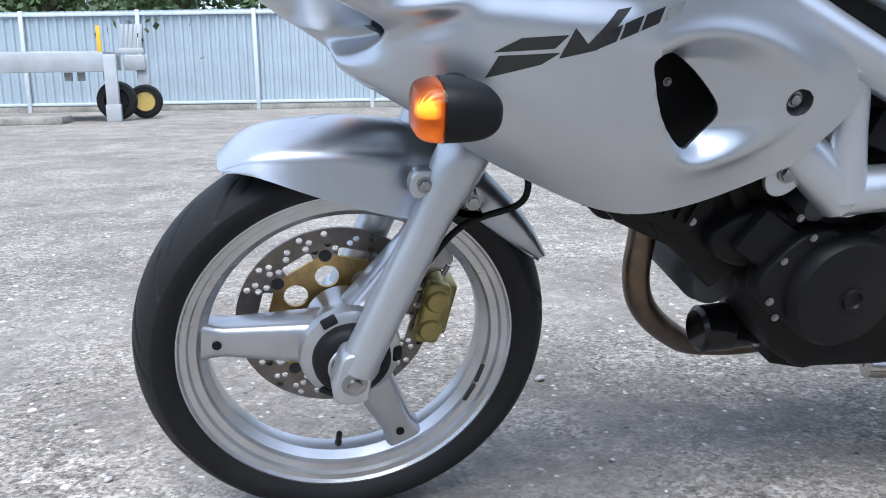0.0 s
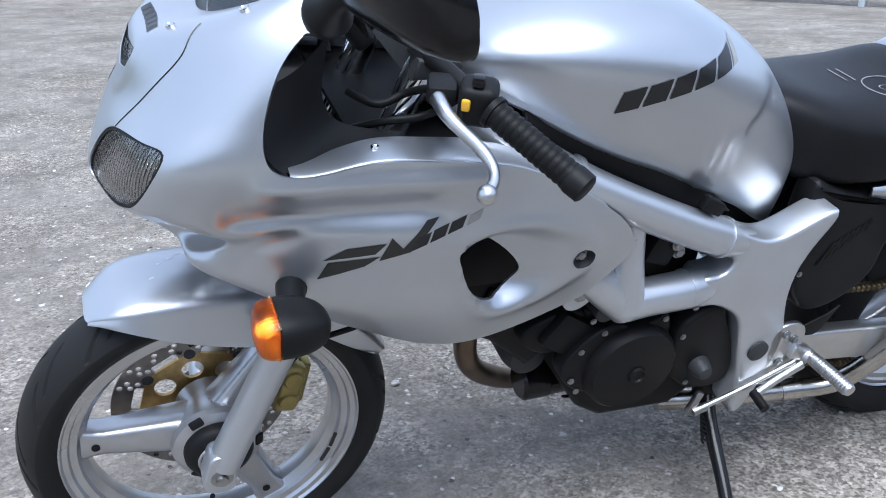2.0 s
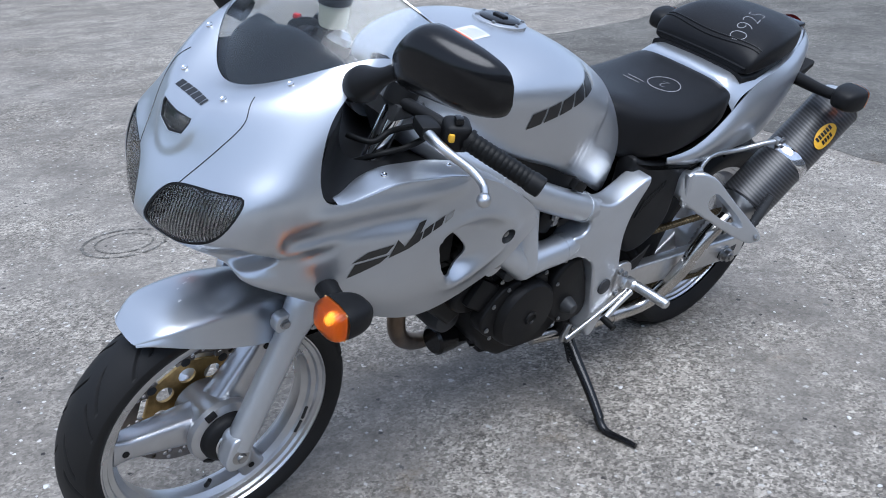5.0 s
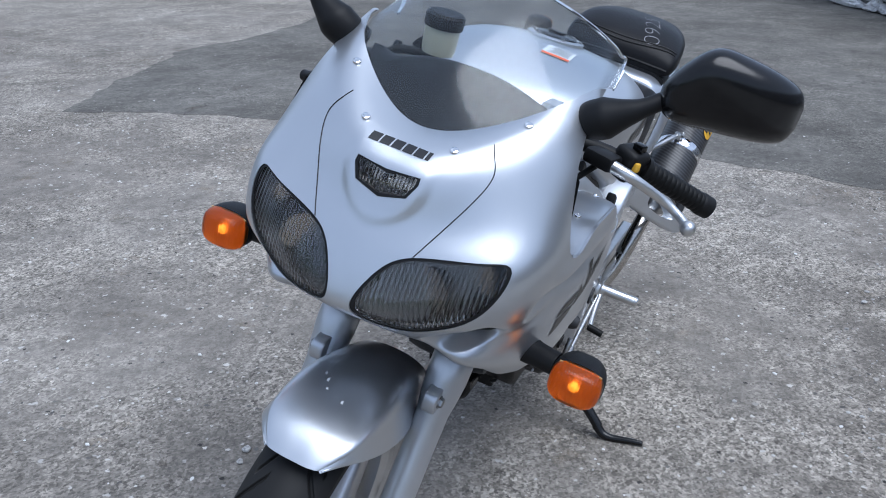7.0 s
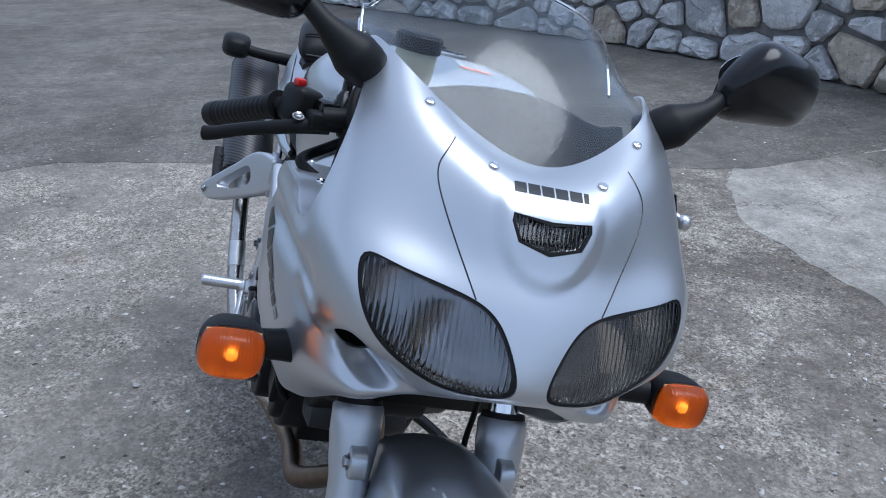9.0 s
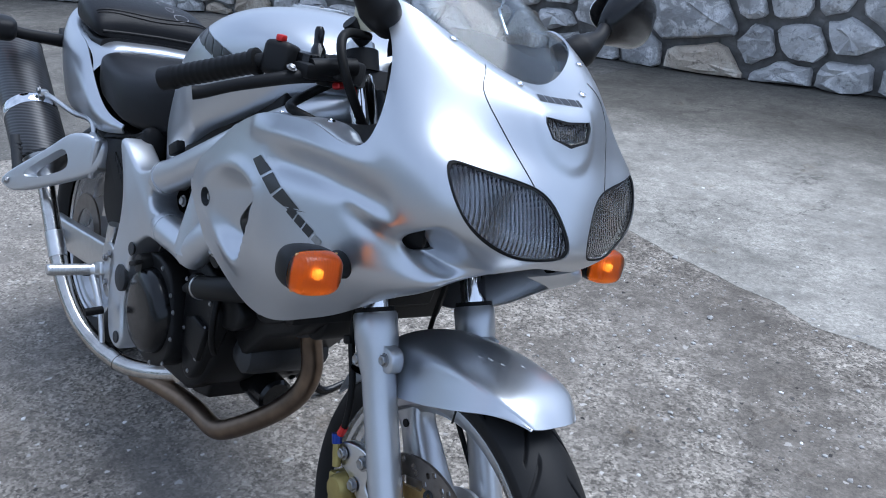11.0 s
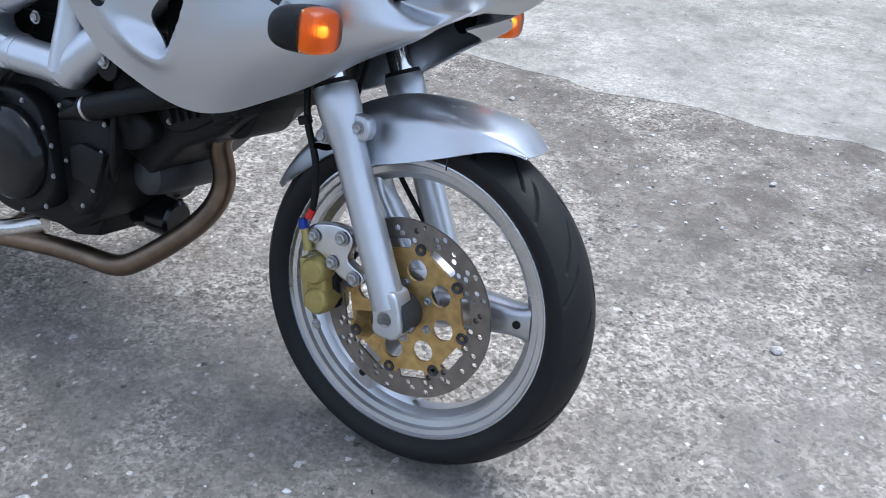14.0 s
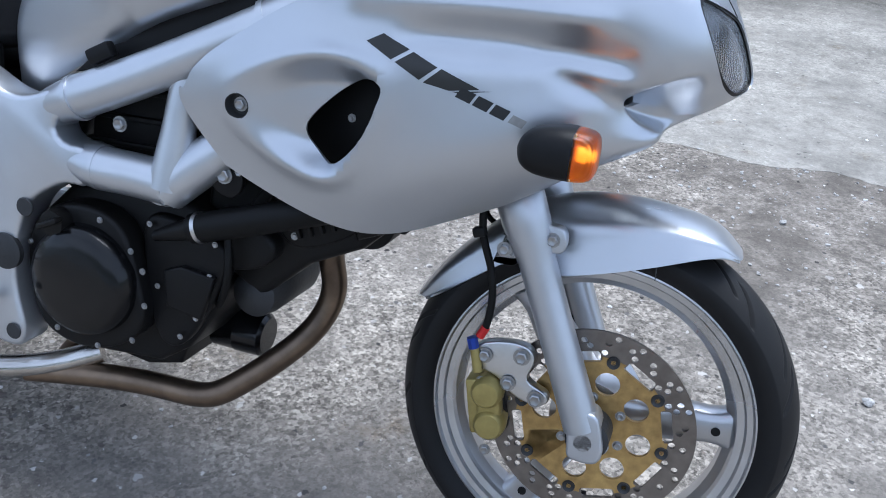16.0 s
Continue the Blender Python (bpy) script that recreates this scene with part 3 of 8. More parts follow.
def rim_mesh(bead, half, drop):
    """A cast rim: flanges, bead seats and a dropped well, as a closed profile."""
    b, h = bead, half
    return lathe([(b + 0.012, h), (b + 0.013, h - 0.004), (b + 0.002, h - 0.008), (b - 0.006, h - 0.02), (b - drop, h * 0.35), (b - drop, -h * 0.35), (b - 0.006, -h + 0.02),
                  (b + 0.002, -h + 0.008), (b + 0.013, -h + 0.004), (b + 0.012, -h), (b + 0.007, -h - 0.001), (b + 0.004, -h + 0.004), (b - 0.004, -h + 0.005), (b - 0.007, -h + 0.011), (b - 0.017, -h + 0.013), (b - 0.020, -h + 0.020), (b - drop - 0.004, -h * 0.3),
                  (b - drop - 0.005, 0), (b - drop - 0.004, h * 0.3), (b - 0.020, h - 0.020), (b - 0.017, h - 0.013), (b - 0.007, h - 0.011), (b - 0.004, h - 0.005), (b + 0.004, h - 0.004), (b + 0.007, h + 0.001)], 96, closed=True)


def spoke_mesh(r0, r1, w0, w1, d0, d1):
    """A tapered, rounded spoke along +x, flaring into the rim."""
    rings = []
    for k in np.linspace(0, 1, 12):
        x = r0 + (r1 - r0) * k
        flare = 1 + 0.55 * max(0, (k - 0.80) / 0.20) ** 2
        w, d = (w0 + (w1 - w0) * k) * flare, (d0 + (d1 - d0) * k) * (1 + 0.1 * max(0, (k - 0.8) / 0.2))
        a = np.linspace(0, 2 * np.pi, 20, endpoint=False)
        c, sn = np.cos(a), np.sin(a)
        rings.append(np.stack([np.full(20, x), d * np.sign(sn) * np.abs(sn) ** 0.5, w * np.sign(c) * np.abs(c) ** 0.6], 1))
    return loft(rings)


def turn(angle):
    """Turns about the wheel's axle: 0 is back (+x), 90 is up."""
    return Matrix.Rotation(radians(-angle), 4, "Y")


front = part("front_wheel", rim_mesh(0.222, 0.043, 0.026), RIM_ALLOY, bike, "silver three-spoke cast wheel", 20)
front.matrix_local = Matrix.Translation((0.008, 0.002, AXLE))
part("tyre", tyre_mesh(0.288, 0.112, 0.231, 1100, 161), RUBBER, front, "black road tyre with slanted tread grooves", angle=170)
spoke_src = part("spoke", spoke_mesh(0.03, 0.199, 0.036, 0.021, 0.034, 0.021), WHEEL_PAINT, front)
SPOKES = (175.5, 55.5, 295.5)
spoke_src.matrix_local = turn(SPOKES[0])
for ang in SPOKES[1:]:
    again(spoke_src, turn(ang))
part("hub", lathe([(0.02, -0.060), (0.058, -0.059), (0.068, -0.053), (0.071, -0.042), (0.060, -0.02), (0.05, 0.02), (0.055, 0.046), (0.02, 0.05)], 48), WHEEL_PAINT, front)
part("hub_cap", lathe([(0.014, -0.086), (0.030, -0.085), (0.042, -0.081), (0.049, -0.076), (0.053, -0.069), (0.054, -0.056), (0.02, -0.05)], 48), BLACK_MATT, front, "black hub cap on the left of the axle")
part("hub_ring", lathe([(0.030, -0.0850), (0.033, -0.0870), (0.035, -0.0845), (0.030, -0.083)], 40), ALLOY, front)
hole_src = part("spoke_hole", lathe([(0.0065, -0.0252), (0.0065, -0.0195), (0.001, -0.0195)], 16), BLACK_MATT, front)
hole_src.matrix_local = turn(SPOKES[0]) @ Matrix.Translation((0.178, 0, 0))
for ang in SPOKES[1:]:
    again(hole_src, turn(ang) @ Matrix.Translation((0.178, 0, 0)))
for ang in SPOKES:
    again(hole_src, turn(ang) @ Matrix.Translation((0.178, 0, 0)) @ Matrix.Rotation(math.pi, 4, "Z"))
slot_src = part("hub_slot", block((0.014, 0.006, 0.022), Matrix.Translation((0.0635, -0.0560, 0)) @ Matrix.Rotation(radians(28), 4, "Z"), 0.0025), BLACK_MATT, front)
slot_src.matrix_local = turn(118)
for ang in (238, 358):
    again(slot_src, turn(ang))
part("valve_stem", tube([(-0.014, -0.004, -0.186), (-0.014, -0.012, -0.172), (-0.0135, -0.018, -0.158)], [0.0055, 0.0045, 0.0045], 10, 8), BLACK_MATT, front)
weight_src = part("balance_weight", block((0.030, 0.004, 0.006), Matrix.Translation((0.2, 0, 0)) @ Matrix.Rotation(radians(90), 4, "Y"), 0.001), ENGINE_GREY, front)
weight_src.matrix_local = turn(-28) @ Matrix.Translation((0, -0.036, 0))
again(weight_src, turn(-18) @ Matrix.Translation((0, -0.036, 0)))

# brake disc on the right: drilled steel ring on a gold carrier
disc = part("brake_disc", lathe([(0.103, -0.0025), (0.145, -0.0025), (0.145, 0.0025), (0.103, 0.0025)], 96, closed=True), DISC_STEEL, bike, "worn drilled steel brake disc on a gold carrier")
ring_cut = bmesh.new()
for n in range(24):
    for k, (rr, off) in enumerate(((0.1135, 0), (0.1215, 5), (0.1295, 1.5), (0.1375, 6.5))):
        if (n % 3 == 2 and k in (0, 3)):
            continue
        ang = radians(n * 15 + off)
        c = lathe([(0.0049, -0.01), (0.0049, 0.01)], 10)
        c.transform(Matrix.Translation((rr * math.cos(ang), 0, rr * math.sin(ang))))
        join(ring_cut, c)
for n in range(8):
    ang = radians(n * 45 + 32.5 - 2)
    c = block((0.014, 0.02, 0.046), Matrix.Rotation(-ang, 4, "Y") @ Matrix.Translation((0.106, 0, 0)), 0.003, 1)
    join(ring_cut, c)
bm = bmesh.new()
bm.from_mesh(disc.data)
old = disc.data
disc.data = carve(bm, [ring_cut])
bpy.data.meshes.remove(old)
for poly in disc.data.polygons:
    poly.use_smooth = False
disc.data.materials.clear()
disc.data.materials.append(DISC_STEEL)
disc.matrix_local = Matrix.Translation((0, 0.062, AXLE - 0.004))
carrier = lathe([(0.031, -0.003), (0.108, -0.003), (0.108, 0.003), (0.031, 0.003)], 80, closed=True)
cut = bmesh.new()
for n in range(8):
    ang = radians(n * 45 + 10)
    c = lathe([(0.0175, -0.01), (0.0175, 0.01)], 24)
    c.transform(Matrix.Translation((0.070 * math.cos(ang), 0, 0.070 * math.sin(ang))))
    join(cut, c)
for n in range(8):
    ang = radians(n * 45 + 32.5 - 2)
    join(cut, block((0.020, 0.02, 0.050), Matrix.Rotation(-ang, 4, "Y") @ Matrix.Translation((0.108, 0, 0)), 0.003, 1))
carrier_mesh = carve(carrier, [cut])
carrier_ob = finish("carrier", carrier_mesh, DISC_GOLD, disc, "gold anodised disc carrier with round holes")
carrier_ob.matrix_local = Matrix.Translation((0, 0.001, 0))
bobbin = part("bobbin", lathe([(0.0035, 0.004), (0.0085, 0.0065), (0.0095, 0.004), (0.0095, -0.003)], 16), ENGINE_GREY, disc)
for n in range(8):
    m = Matrix.Translation((0.1035 * math.cos(radians(n * 45 + 8)), 0, 0.1035 * math.sin(radians(n * 45 + 8))))
    if n:
        again(bobbin, m)
    else:
        bobbin.matrix_local = m
for n in range(6):
    ang = radians(n * 60 + 25)
    bolt((0.046 * math.cos(ang), 0.003, 0.046 * math.sin(ang)), (0, 1, 0), 0.8, disc)
part("axle_nut", lathe([(0.012, 0.052), (0.03, 0.046), (0.032, 0.0), (0.02, -0.002)], 32), ENGINE_GREY, disc)

rear = part("rear_wheel", rim_mesh(0.216, 0.058, 0.028), RIM_ALLOY, bike, "silver three-spoke cast rear wheel", 20)
rear.matrix_local = Matrix.Translation((WB, 0, 0.315))
part("tyre", tyre_mesh(0.315, 0.170, 0.222), RUBBER, rear, "black wide rear tyre", angle=170)
for n, ang in enumerate((90, 210, 330)):
    s = part("spoke", spoke_mesh(0.03, 0.197, 0.034, 0.021, 0.028, 0.022), WHEEL_PAINT, rear) if n == 0 else again(s, turn(ang))
    s.matrix_local = turn(ang)
part("hub", lathe([(0.02, -0.09), (0.06, -0.088), (0.066, -0.05), (0.05, 0.0), (0.05, 0.06), (0.02, 0.07)], 40), WHEEL_PAINT, rear)
# sprocket with teeth, chain run, rear disc
teeth = 44
a = np.linspace(0, 2 * np.pi, teeth * 4, endpoint=False)
rr = np.where((np.arange(teeth * 4) % 4) < 2, 0.108, 0.101)
ring = [np.stack([q * np.cos(a), np.full(len(a), y), q * np.sin(a)], 1) for q, y in ((rr * 0 + 0.07, -0.098), (rr, -0.098), (rr, -0.092), (rr * 0 + 0.07, -0.092))]
part("sprocket", loft(ring, caps=False), STEEL, rear)
part("rear_disc", lathe([(0.07, 0.083), (0.11, 0.083), (0.11, 0.088), (0.07, 0.088)], 64, closed=True), DISC_STEEL, rear, "rear brake disc")


def chain_mesh():
    bm = bmesh.new()
    top = [((0.80 + (WB - 0.80) * k), (0.475 - 0.055 * k)) for k in np.linspace(0, 1, 52)]
    low = [((0.80 + (WB - 0.80) * k), (0.385 - 0.178 * k - 0.03 * math.sin(k * math.pi))) for k in np.linspace(0, 1, 52)]
    back = [(WB + 0.106 * math.sin(t), 0.312 + 0.106 * math.cos(t)) for t in np.linspace(0.1, math.pi - 0.1, 24)]
    run = top + back + low[::-1]
    for (x0, z0), (x1, z1) in zip(run, run[1:]):
        w = math.hypot(x1 - x0, z1 - z0)
        if w > 0.03:
            continue
        m = Matrix.Translation(((x0 + x1) / 2, -0.095, (z0 + z1) / 2)) @ Matrix.Rotation(-math.atan2(z1 - z0, x1 - x0), 4, "Y")
        join(bm, block((w * 0.82, 0.019, 0.013), m, 0.003, 1))
    return bm


part("chain", chain_mesh(), material("chain_brass", (0.10, 0.075, 0.04), 0.45, 0.8, vary=0.4, scale=80), bike, "brassy drive chain")

# -- fork --
def on_fork(z):
    return 0.005 + 0.44 * (z - 0.29)


for side, s in SIDES:
    y = 0.098 * s
    zs = [0.300, 0.36, 0.47, 0.525, 0.545, 0.575, 0.606, 0.610]
    rs = [0.0265, 0.0255, 0.0250, 0.0255, 0.029, 0.0325, 0.0328, 0.030]
    leg = part("fork_leg", tube([(on_fork(z), y, z) for z in zs], rs, 28, len(zs), smooth=False), FORK_PAINT, bike, "silver painted fork lower")
    part("fork_tube", tube([(on_fork(z), y, z) for z in (0.58, 0.76, 0.97)], 0.0205, 24, 12), CHROME, leg, "polished steel fork stanchion")
    part("dust_seal", tube([(on_fork(z), y, z) for z in (0.604, 0.616)], [0.031, 0.029], 24, 2), BLACK_MATT, leg)
    part("fork_cap", tube([(on_fork(z), y, z) for z in (0.955, 0.975, 0.985)], [0.022, 0.022, 0.012], 18, 3, smooth=False), ALLOY, leg)
    foot = slab([(-0.024, 0.282), (-0.022, 0.264), (-0.010, 0.256), (0.012, 0.256), (0.024, 0.264), (0.027, 0.288), (0.036, 0.322), (0.022, 0.330), (-0.006, 0.330), (-0.018, 0.306)], y - 0.021, y + 0.021, 0.005, 48)
    part("axle_clamp", foot, FORK_PAINT, leg)
    part("axle_bolt", lathe([(0.006, 0.0), (0.0125, 0.0), (0.0135, -0.004), (0.0135, -0.012), (0.017, -0.013), (0.017, -0.02)], 24, (0.004, 0, 0)) if s > 0 else
         lathe([(0.006, 0.002), (0.009, 0.0), (0.010, 0.006), (0.0175, 0.008), (0.0185, 0.016)], 24, (0.004, 0, 0)), STEEL, leg).location = (0, y + s * 0.021 - (0.0 if s > 0 else 0.008), 0.288 if s < 0 else 0.286)
    if s > 0:
        part("pinch_lug", tube([(-0.012, y - 0.012, 0.274), (-0.024, y - 0.012, 0.270)], [0.012, 0.0095], 18, 2), FORK_PAINT, leg)
        bolt((-0.024, y - 0.012, 0.270), (-0.9, 0, -0.35), 1.0, leg)
        bolt((-0.006, y - 0.004, 0.257), (-0.35, 0.1, -0.9), 1.0, leg)
    # fender lugs
    for zc, back in ((0.558, -0.032), (0.533, 0.040)):
        xx = on_fork(zc) + back
        lug = slab([(xx - 0.019, zc - 0.002), (xx - 0.012, zc - 0.017), (xx + 0.012, zc - 0.016), (xx + 0.034 * (1 if back < 0 else -1), zc - 0.008), (xx + 0.034 * (1 if back < 0 else -1), zc + 0.014), (xx + 0.006, zc + 0.019), (xx - 0.013, zc + 0.015)],
                   y + s * 0.010, y - s * 0.012, 0.003, 30)
        part("fender_lug", lug, FORK_PAINT, leg)
        bolt((xx, y + s * 0.010, zc), (0, s, 0), 1.1, leg)

# -- front fender --
F_RIDGE = [(-0.157, 0.555), (-0.118, 0.584), (-0.06, 0.598), (0.0, 0.603), (0.06, 0.599), (0.105, 0.586), (0.15, 0.563), (0.2, 0.518), (0.248, 0.464), (0.282, 0.408)]
F_EDGE = [(-0.148, 0.556), (-0.112, 0.560), (-0.065, 0.545), (-0.005, 0.523), (0.06, 0.502), (0.10, 0.497), (0.14, 0.500), (0.18, 0.476), (0.225, 0.440), (0.264, 0.412)]
F_HALF = [0.045, 0.074, 0.085, 0.087, 0.082, 0.076, 0.071, 0.066, 0.058, 0.042]
cols = []
for (rx, rz), (ex, ez), w in zip(F_RIDGE, F_EDGE, F_HALF):
    drop = rz - ez
    crease = min(0.045, 0.55 * drop)          # height of the flat side panel under the crease
    dome = drop - crease
    rx, rz, ex, ez = rx + 0.005, rz + 0.005, ex + 0.005, ez + 0.004
    kx = rx + (ex - rx) * 0.6
    cols.append([(rx, 0, rz), (rx, w * 0.35, rz - 0.07 * dome), (rx + (kx - rx) * 0.3, w * 0.68, rz - 0.32 * dome), (rx + (kx - rx) * 0.7, w * 0.83, rz - 0.64 * dome), (kx, w * 0.875, rz - dome)])
panel = [[(c[-1][0], c[-1][1], c[-1][2]), ((c[-1][0] + ex) / 2, (c[-1][1] + w) / 2 + 0.0006, (c[-1][2] + ez) / 2), (ex + 0.005, w, ez + 0.004)] for c, (ex, ez), w in zip(cols, F_EDGE, F_HALF)]
dome_pts = sheet(mirrored(cols), 65, 91)
side_pts = sheet(panel, 11, 91)
flip = side_pts * np.array([1, -1, 1])
fender_pts = np.concatenate([flip[:, :0:-1], dome_pts, side_pts[:, 1:]], 1)
fender = finish("front_fender", carve(grid_mesh(fender_pts), [], 0.003), PAINT, bike, "silver front fender with a scratched side", 16)
part("fender_scratch", block((0.0012, 0.003, 0.034), pose(-0.045, 0.0810, 0.541, 10, 4, 0)), DECAL_DARK, fender)

fender_tree = tree_of(fender.data)
for x, y, w in ((-0.035, 0.020, 0.010), (-0.050, 0.012, 0.006), (-0.022, 0.030, 0.007), (-0.062, -0.018, 0.008)):
    bm = drape(fender_tree, [(x, y, 0), (x + w, y + 0.002, 0), (x + w * 0.7, y + 0.005, 0), (x + 0.001, y + 0.004, 0)], (0, 0, -1), (0, 0, 0.9), lift=0.0004, nu=4, nv=3)
    if bm:
        part("paint_chip", bm, PAPER, fender)

# -- front brake caliper, hose --
cal = part("brake_caliper", block((0.038, 0.030, 0.056), pose(0.146, 0.088, 0.300, 0, 12, 0), 0.010, 3), CALIPER_GOLD, bike, "gold four-piston brake caliper")
for z, x in ((0.316, 0.149), (0.268, 0.139)):
    part("piston_cap", lathe([(0.004, 0.022), (0.018, 0.021), (0.022, 0.016), (0.024, 0.0), (0.02, -0.03)], 28, (x, 0.088, z)), CALIPER_GOLD, cal)
part("caliper_half", block((0.040, 0.026, 0.100), pose(0.142, 0.050, 0.290, 0, 12, 0), 0.009, 3), CALIPER_GOLD, cal)
part("pad_pack", block((0.034, 0.022, 0.080), pose(0.140, 0.066, 0.290, 0, 12, 0), 0.003, 1), BLACK_MATT, cal)
for z, x in ((0.313, 0.148), (0.265, 0.138)):
    part("piston_cap", lathe([(0.004, -0.018), (0.015, -0.017), (0.019, -0.012), (0.021, 0.0), (0.018, 0.02)], 24, (x, 0.050, z)), CALIPER_GOLD, cal)
part("bleed_nipple", tube([(0.158, 0.052, 0.350), (0.166, 0.052, 0.366)], 0.004, 8, 2), STEEL, cal)
part("bridge", block((0.020, 0.05, 0.085), pose(0.164, 0.075, 0.290, 0, 12, 0), 0.005, 2), CALIPER_GOLD, cal)
mount = slab([(0.090, 0.372), (0.105, 0.395), (0.150, 0.392), (0.176, 0.376), (0.172, 0.352), (0.140, 0.340), (0.112, 0.318), (0.072, 0.312), (0.066, 0.330), (0.095, 0.345)], 0.072, 0.092, 0.003, 48)
part("caliper_bracket", mount, ALLOY, cal, "grey alloy caliper bracket")
for x, z, k in ((0.108, 0.380, 1.3), (0.160, 0.370, 1.2), (0.122, 0.336, 1.2), (0.080, 0.322, 1.3), (0.160, 0.330, 0.8), (0.140, 0.225, 0.9)):
    bolt((x, 0.094, z), (0, 1, 0), k, cal)
part("banjo", tube([(0.166, 0.098, 0.345), (0.172, 0.098, 0.368), (0.178, 0.098, 0.384)], [0.007, 0.007, 0.006], 12, 8), CALIPER_GOLD, cal)
part("blue_fitting", tube([(0.176, 0.098, 0.379), (0.181, 0.098, 0.394)], 0.008, 8, 2), BLUE, cal, "blue anodised hose fitting")
part("red_fitting", tube([(0.170, 0.099, 0.398), (0.163, 0.099, 0.414)], 0.0065, 8, 2), RED, cal, "red anodised hose fitting")
part("brake_hose", tube([(0.164, 0.099, 0.412), (0.160, 0.1, 0.45), (0.168, 0.1, 0.50), (0.185, 0.1, 0.545), (0.192, 0.098, 0.60), (0.215, 0.085, 0.70)], 0.0055, 10, 40), HOSE, bike, "black front brake hose")
part("hose_clamp", block((0.018, 0.016, 0.014), pose(0.190, 0.1, 0.548, 0, 20, 0), 0.003), BLACK_MATT, bike)
part("speedo_cable", tube([(0.02, -0.085, 0.33), (0.10, -0.075, 0.43), (0.155, -0.075, 0.490), (0.215, -0.085, 0.515), (0.225, -0.09, 0.56), (0.20, -0.08, 0.64)], 0.0045, 10, 40), HOSE, bike, "black speedometer cable")

# -- fairing: one smooth shell from the screen's rim down to the belly edge, then its openings --
FAIR = [
    [(0.031, 0, 0.978), (0.043, 0.05, 0.988), (0.074, 0.10, 1.012), (0.111, 0.138, 1.036), (0.15, 0.158, 1.050), (0.19, 0.17, 1.055), (0.24, 0.178, 1.045), (0.34, 0.19, 1.03), (0.50, 0.19, 1.0)],
    [(-0.034, 0, 0.957), (-0.028, 0.05, 0.962), (0.000, 0.098, 0.974), (0.043, 0.145, 0.987), (0.09, 0.18, 0.993), (0.14, 0.20, 0.99), (0.22, 0.205, 0.98), (0.34, 0.21, 0.97), (0.50, 0.20, 0.95)],
    [(-0.062, 0, 0.903), (-0.058, 0.05, 0.904), (-0.040, 0.10, 0.907), (-0.017, 0.148, 0.91), (0.023, 0.19, 0.915), (0.09, 0.213, 0.915), (0.20, 0.222, 0.91), (0.34, 0.225, 0.91), (0.52, 0.21, 0.88)],
    [(-0.087, 0, 0.857), (-0.083, 0.05, 0.857), (-0.072, 0.10, 0.858), (-0.053, 0.155, 0.862), (-0.015, 0.198, 0.864), (0.07, 0.222, 0.862), (0.20, 0.228, 0.858), (0.35, 0.225, 0.848), (0.54, 0.20, 0.79)],
    [(-0.112, 0, 0.800), (-0.106, 0.05, 0.799), (-0.092, 0.10, 0.797), (-0.068, 0.148, 0.797), (-0.028, 0.19, 0.80), (0.06, 0.215, 0.80), (0.20, 0.230, 0.805), (0.36, 0.232, 0.79), (0.57, 0.205, 0.735)],
    [(-0.108, 0, 0.772), (-0.100, 0.05, 0.770), (-0.076, 0.10, 0.766), (-0.028, 0.143, 0.766), (0.008, 0.18, 0.768), (0.07, 0.208, 0.765), (0.20, 0.232, 0.76), (0.37, 0.234, 0.735), (0.585, 0.205, 0.70)],
    [(-0.070, 0, 0.752), (-0.067, 0.05, 0.748), (-0.042, 0.10, 0.738), (-0.004, 0.14, 0.736), (0.024, 0.175, 0.736), (0.085, 0.212, 0.727), (0.20, 0.232, 0.71), (0.37, 0.228, 0.675), (0.585, 0.203, 0.675)],
    [(-0.020, 0, 0.735), (-0.015, 0.05, 0.728), (-0.014, 0.10, 0.716), (-0.016, 0.140, 0.712), (0.018, 0.170, 0.70), (0.09, 0.20, 0.678), (0.20, 0.222, 0.65), (0.36, 0.213, 0.61), (0.56, 0.20, 0.64)],
    [(0.040, 0, 0.72), (0.045, 0.05, 0.71), (0.028, 0.10, 0.694), (0.030, 0.13, 0.682), (0.068, 0.150, 0.660), (0.14, 0.166, 0.613), (0.22, 0.175, 0.573), (0.345, 0.185, 0.540), (0.52, 0.195, 0.597)],
]
VENT = [(0.303, 0.728), (0.308, 0.704), (0.327, 0.660), (0.360, 0.625), (0.384, 0.622), (0.411, 0.648), (0.404, 0.676), (0.375, 0.706), (0.347, 0.726), (0.320, 0.735)]
vent_loop = loop(VENT, 64) + np.array([-0.003, 0.008])


def near_line(x, z, pts, width):
    """How near points lie to a broken line in x and z: 1 on it, falling off as a bell."""
    best = np.full(np.shape(x), 9.0)
    for (x0, z0), (x1, z1) in zip(pts, pts[1:]):
        dx, dz = x1 - x0, z1 - z0
        t = np.clip(((x - x0) * dx + (z - z0) * dz) / (dx * dx + dz * dz), 0, 1)
        best = np.minimum(best, np.hypot(x - x0 - t * dx, z - z0 - t * dz))
    return np.exp(-((best / width) ** 2))


fp = sheet(mirrored(FAIR), 261, 161)
X, Y, Z = fp[..., 0], fp[..., 1], fp[..., 2]
flank = smooth_step((np.abs(Y) - 0.10) / 0.08)
push = np.zeros_like(X)
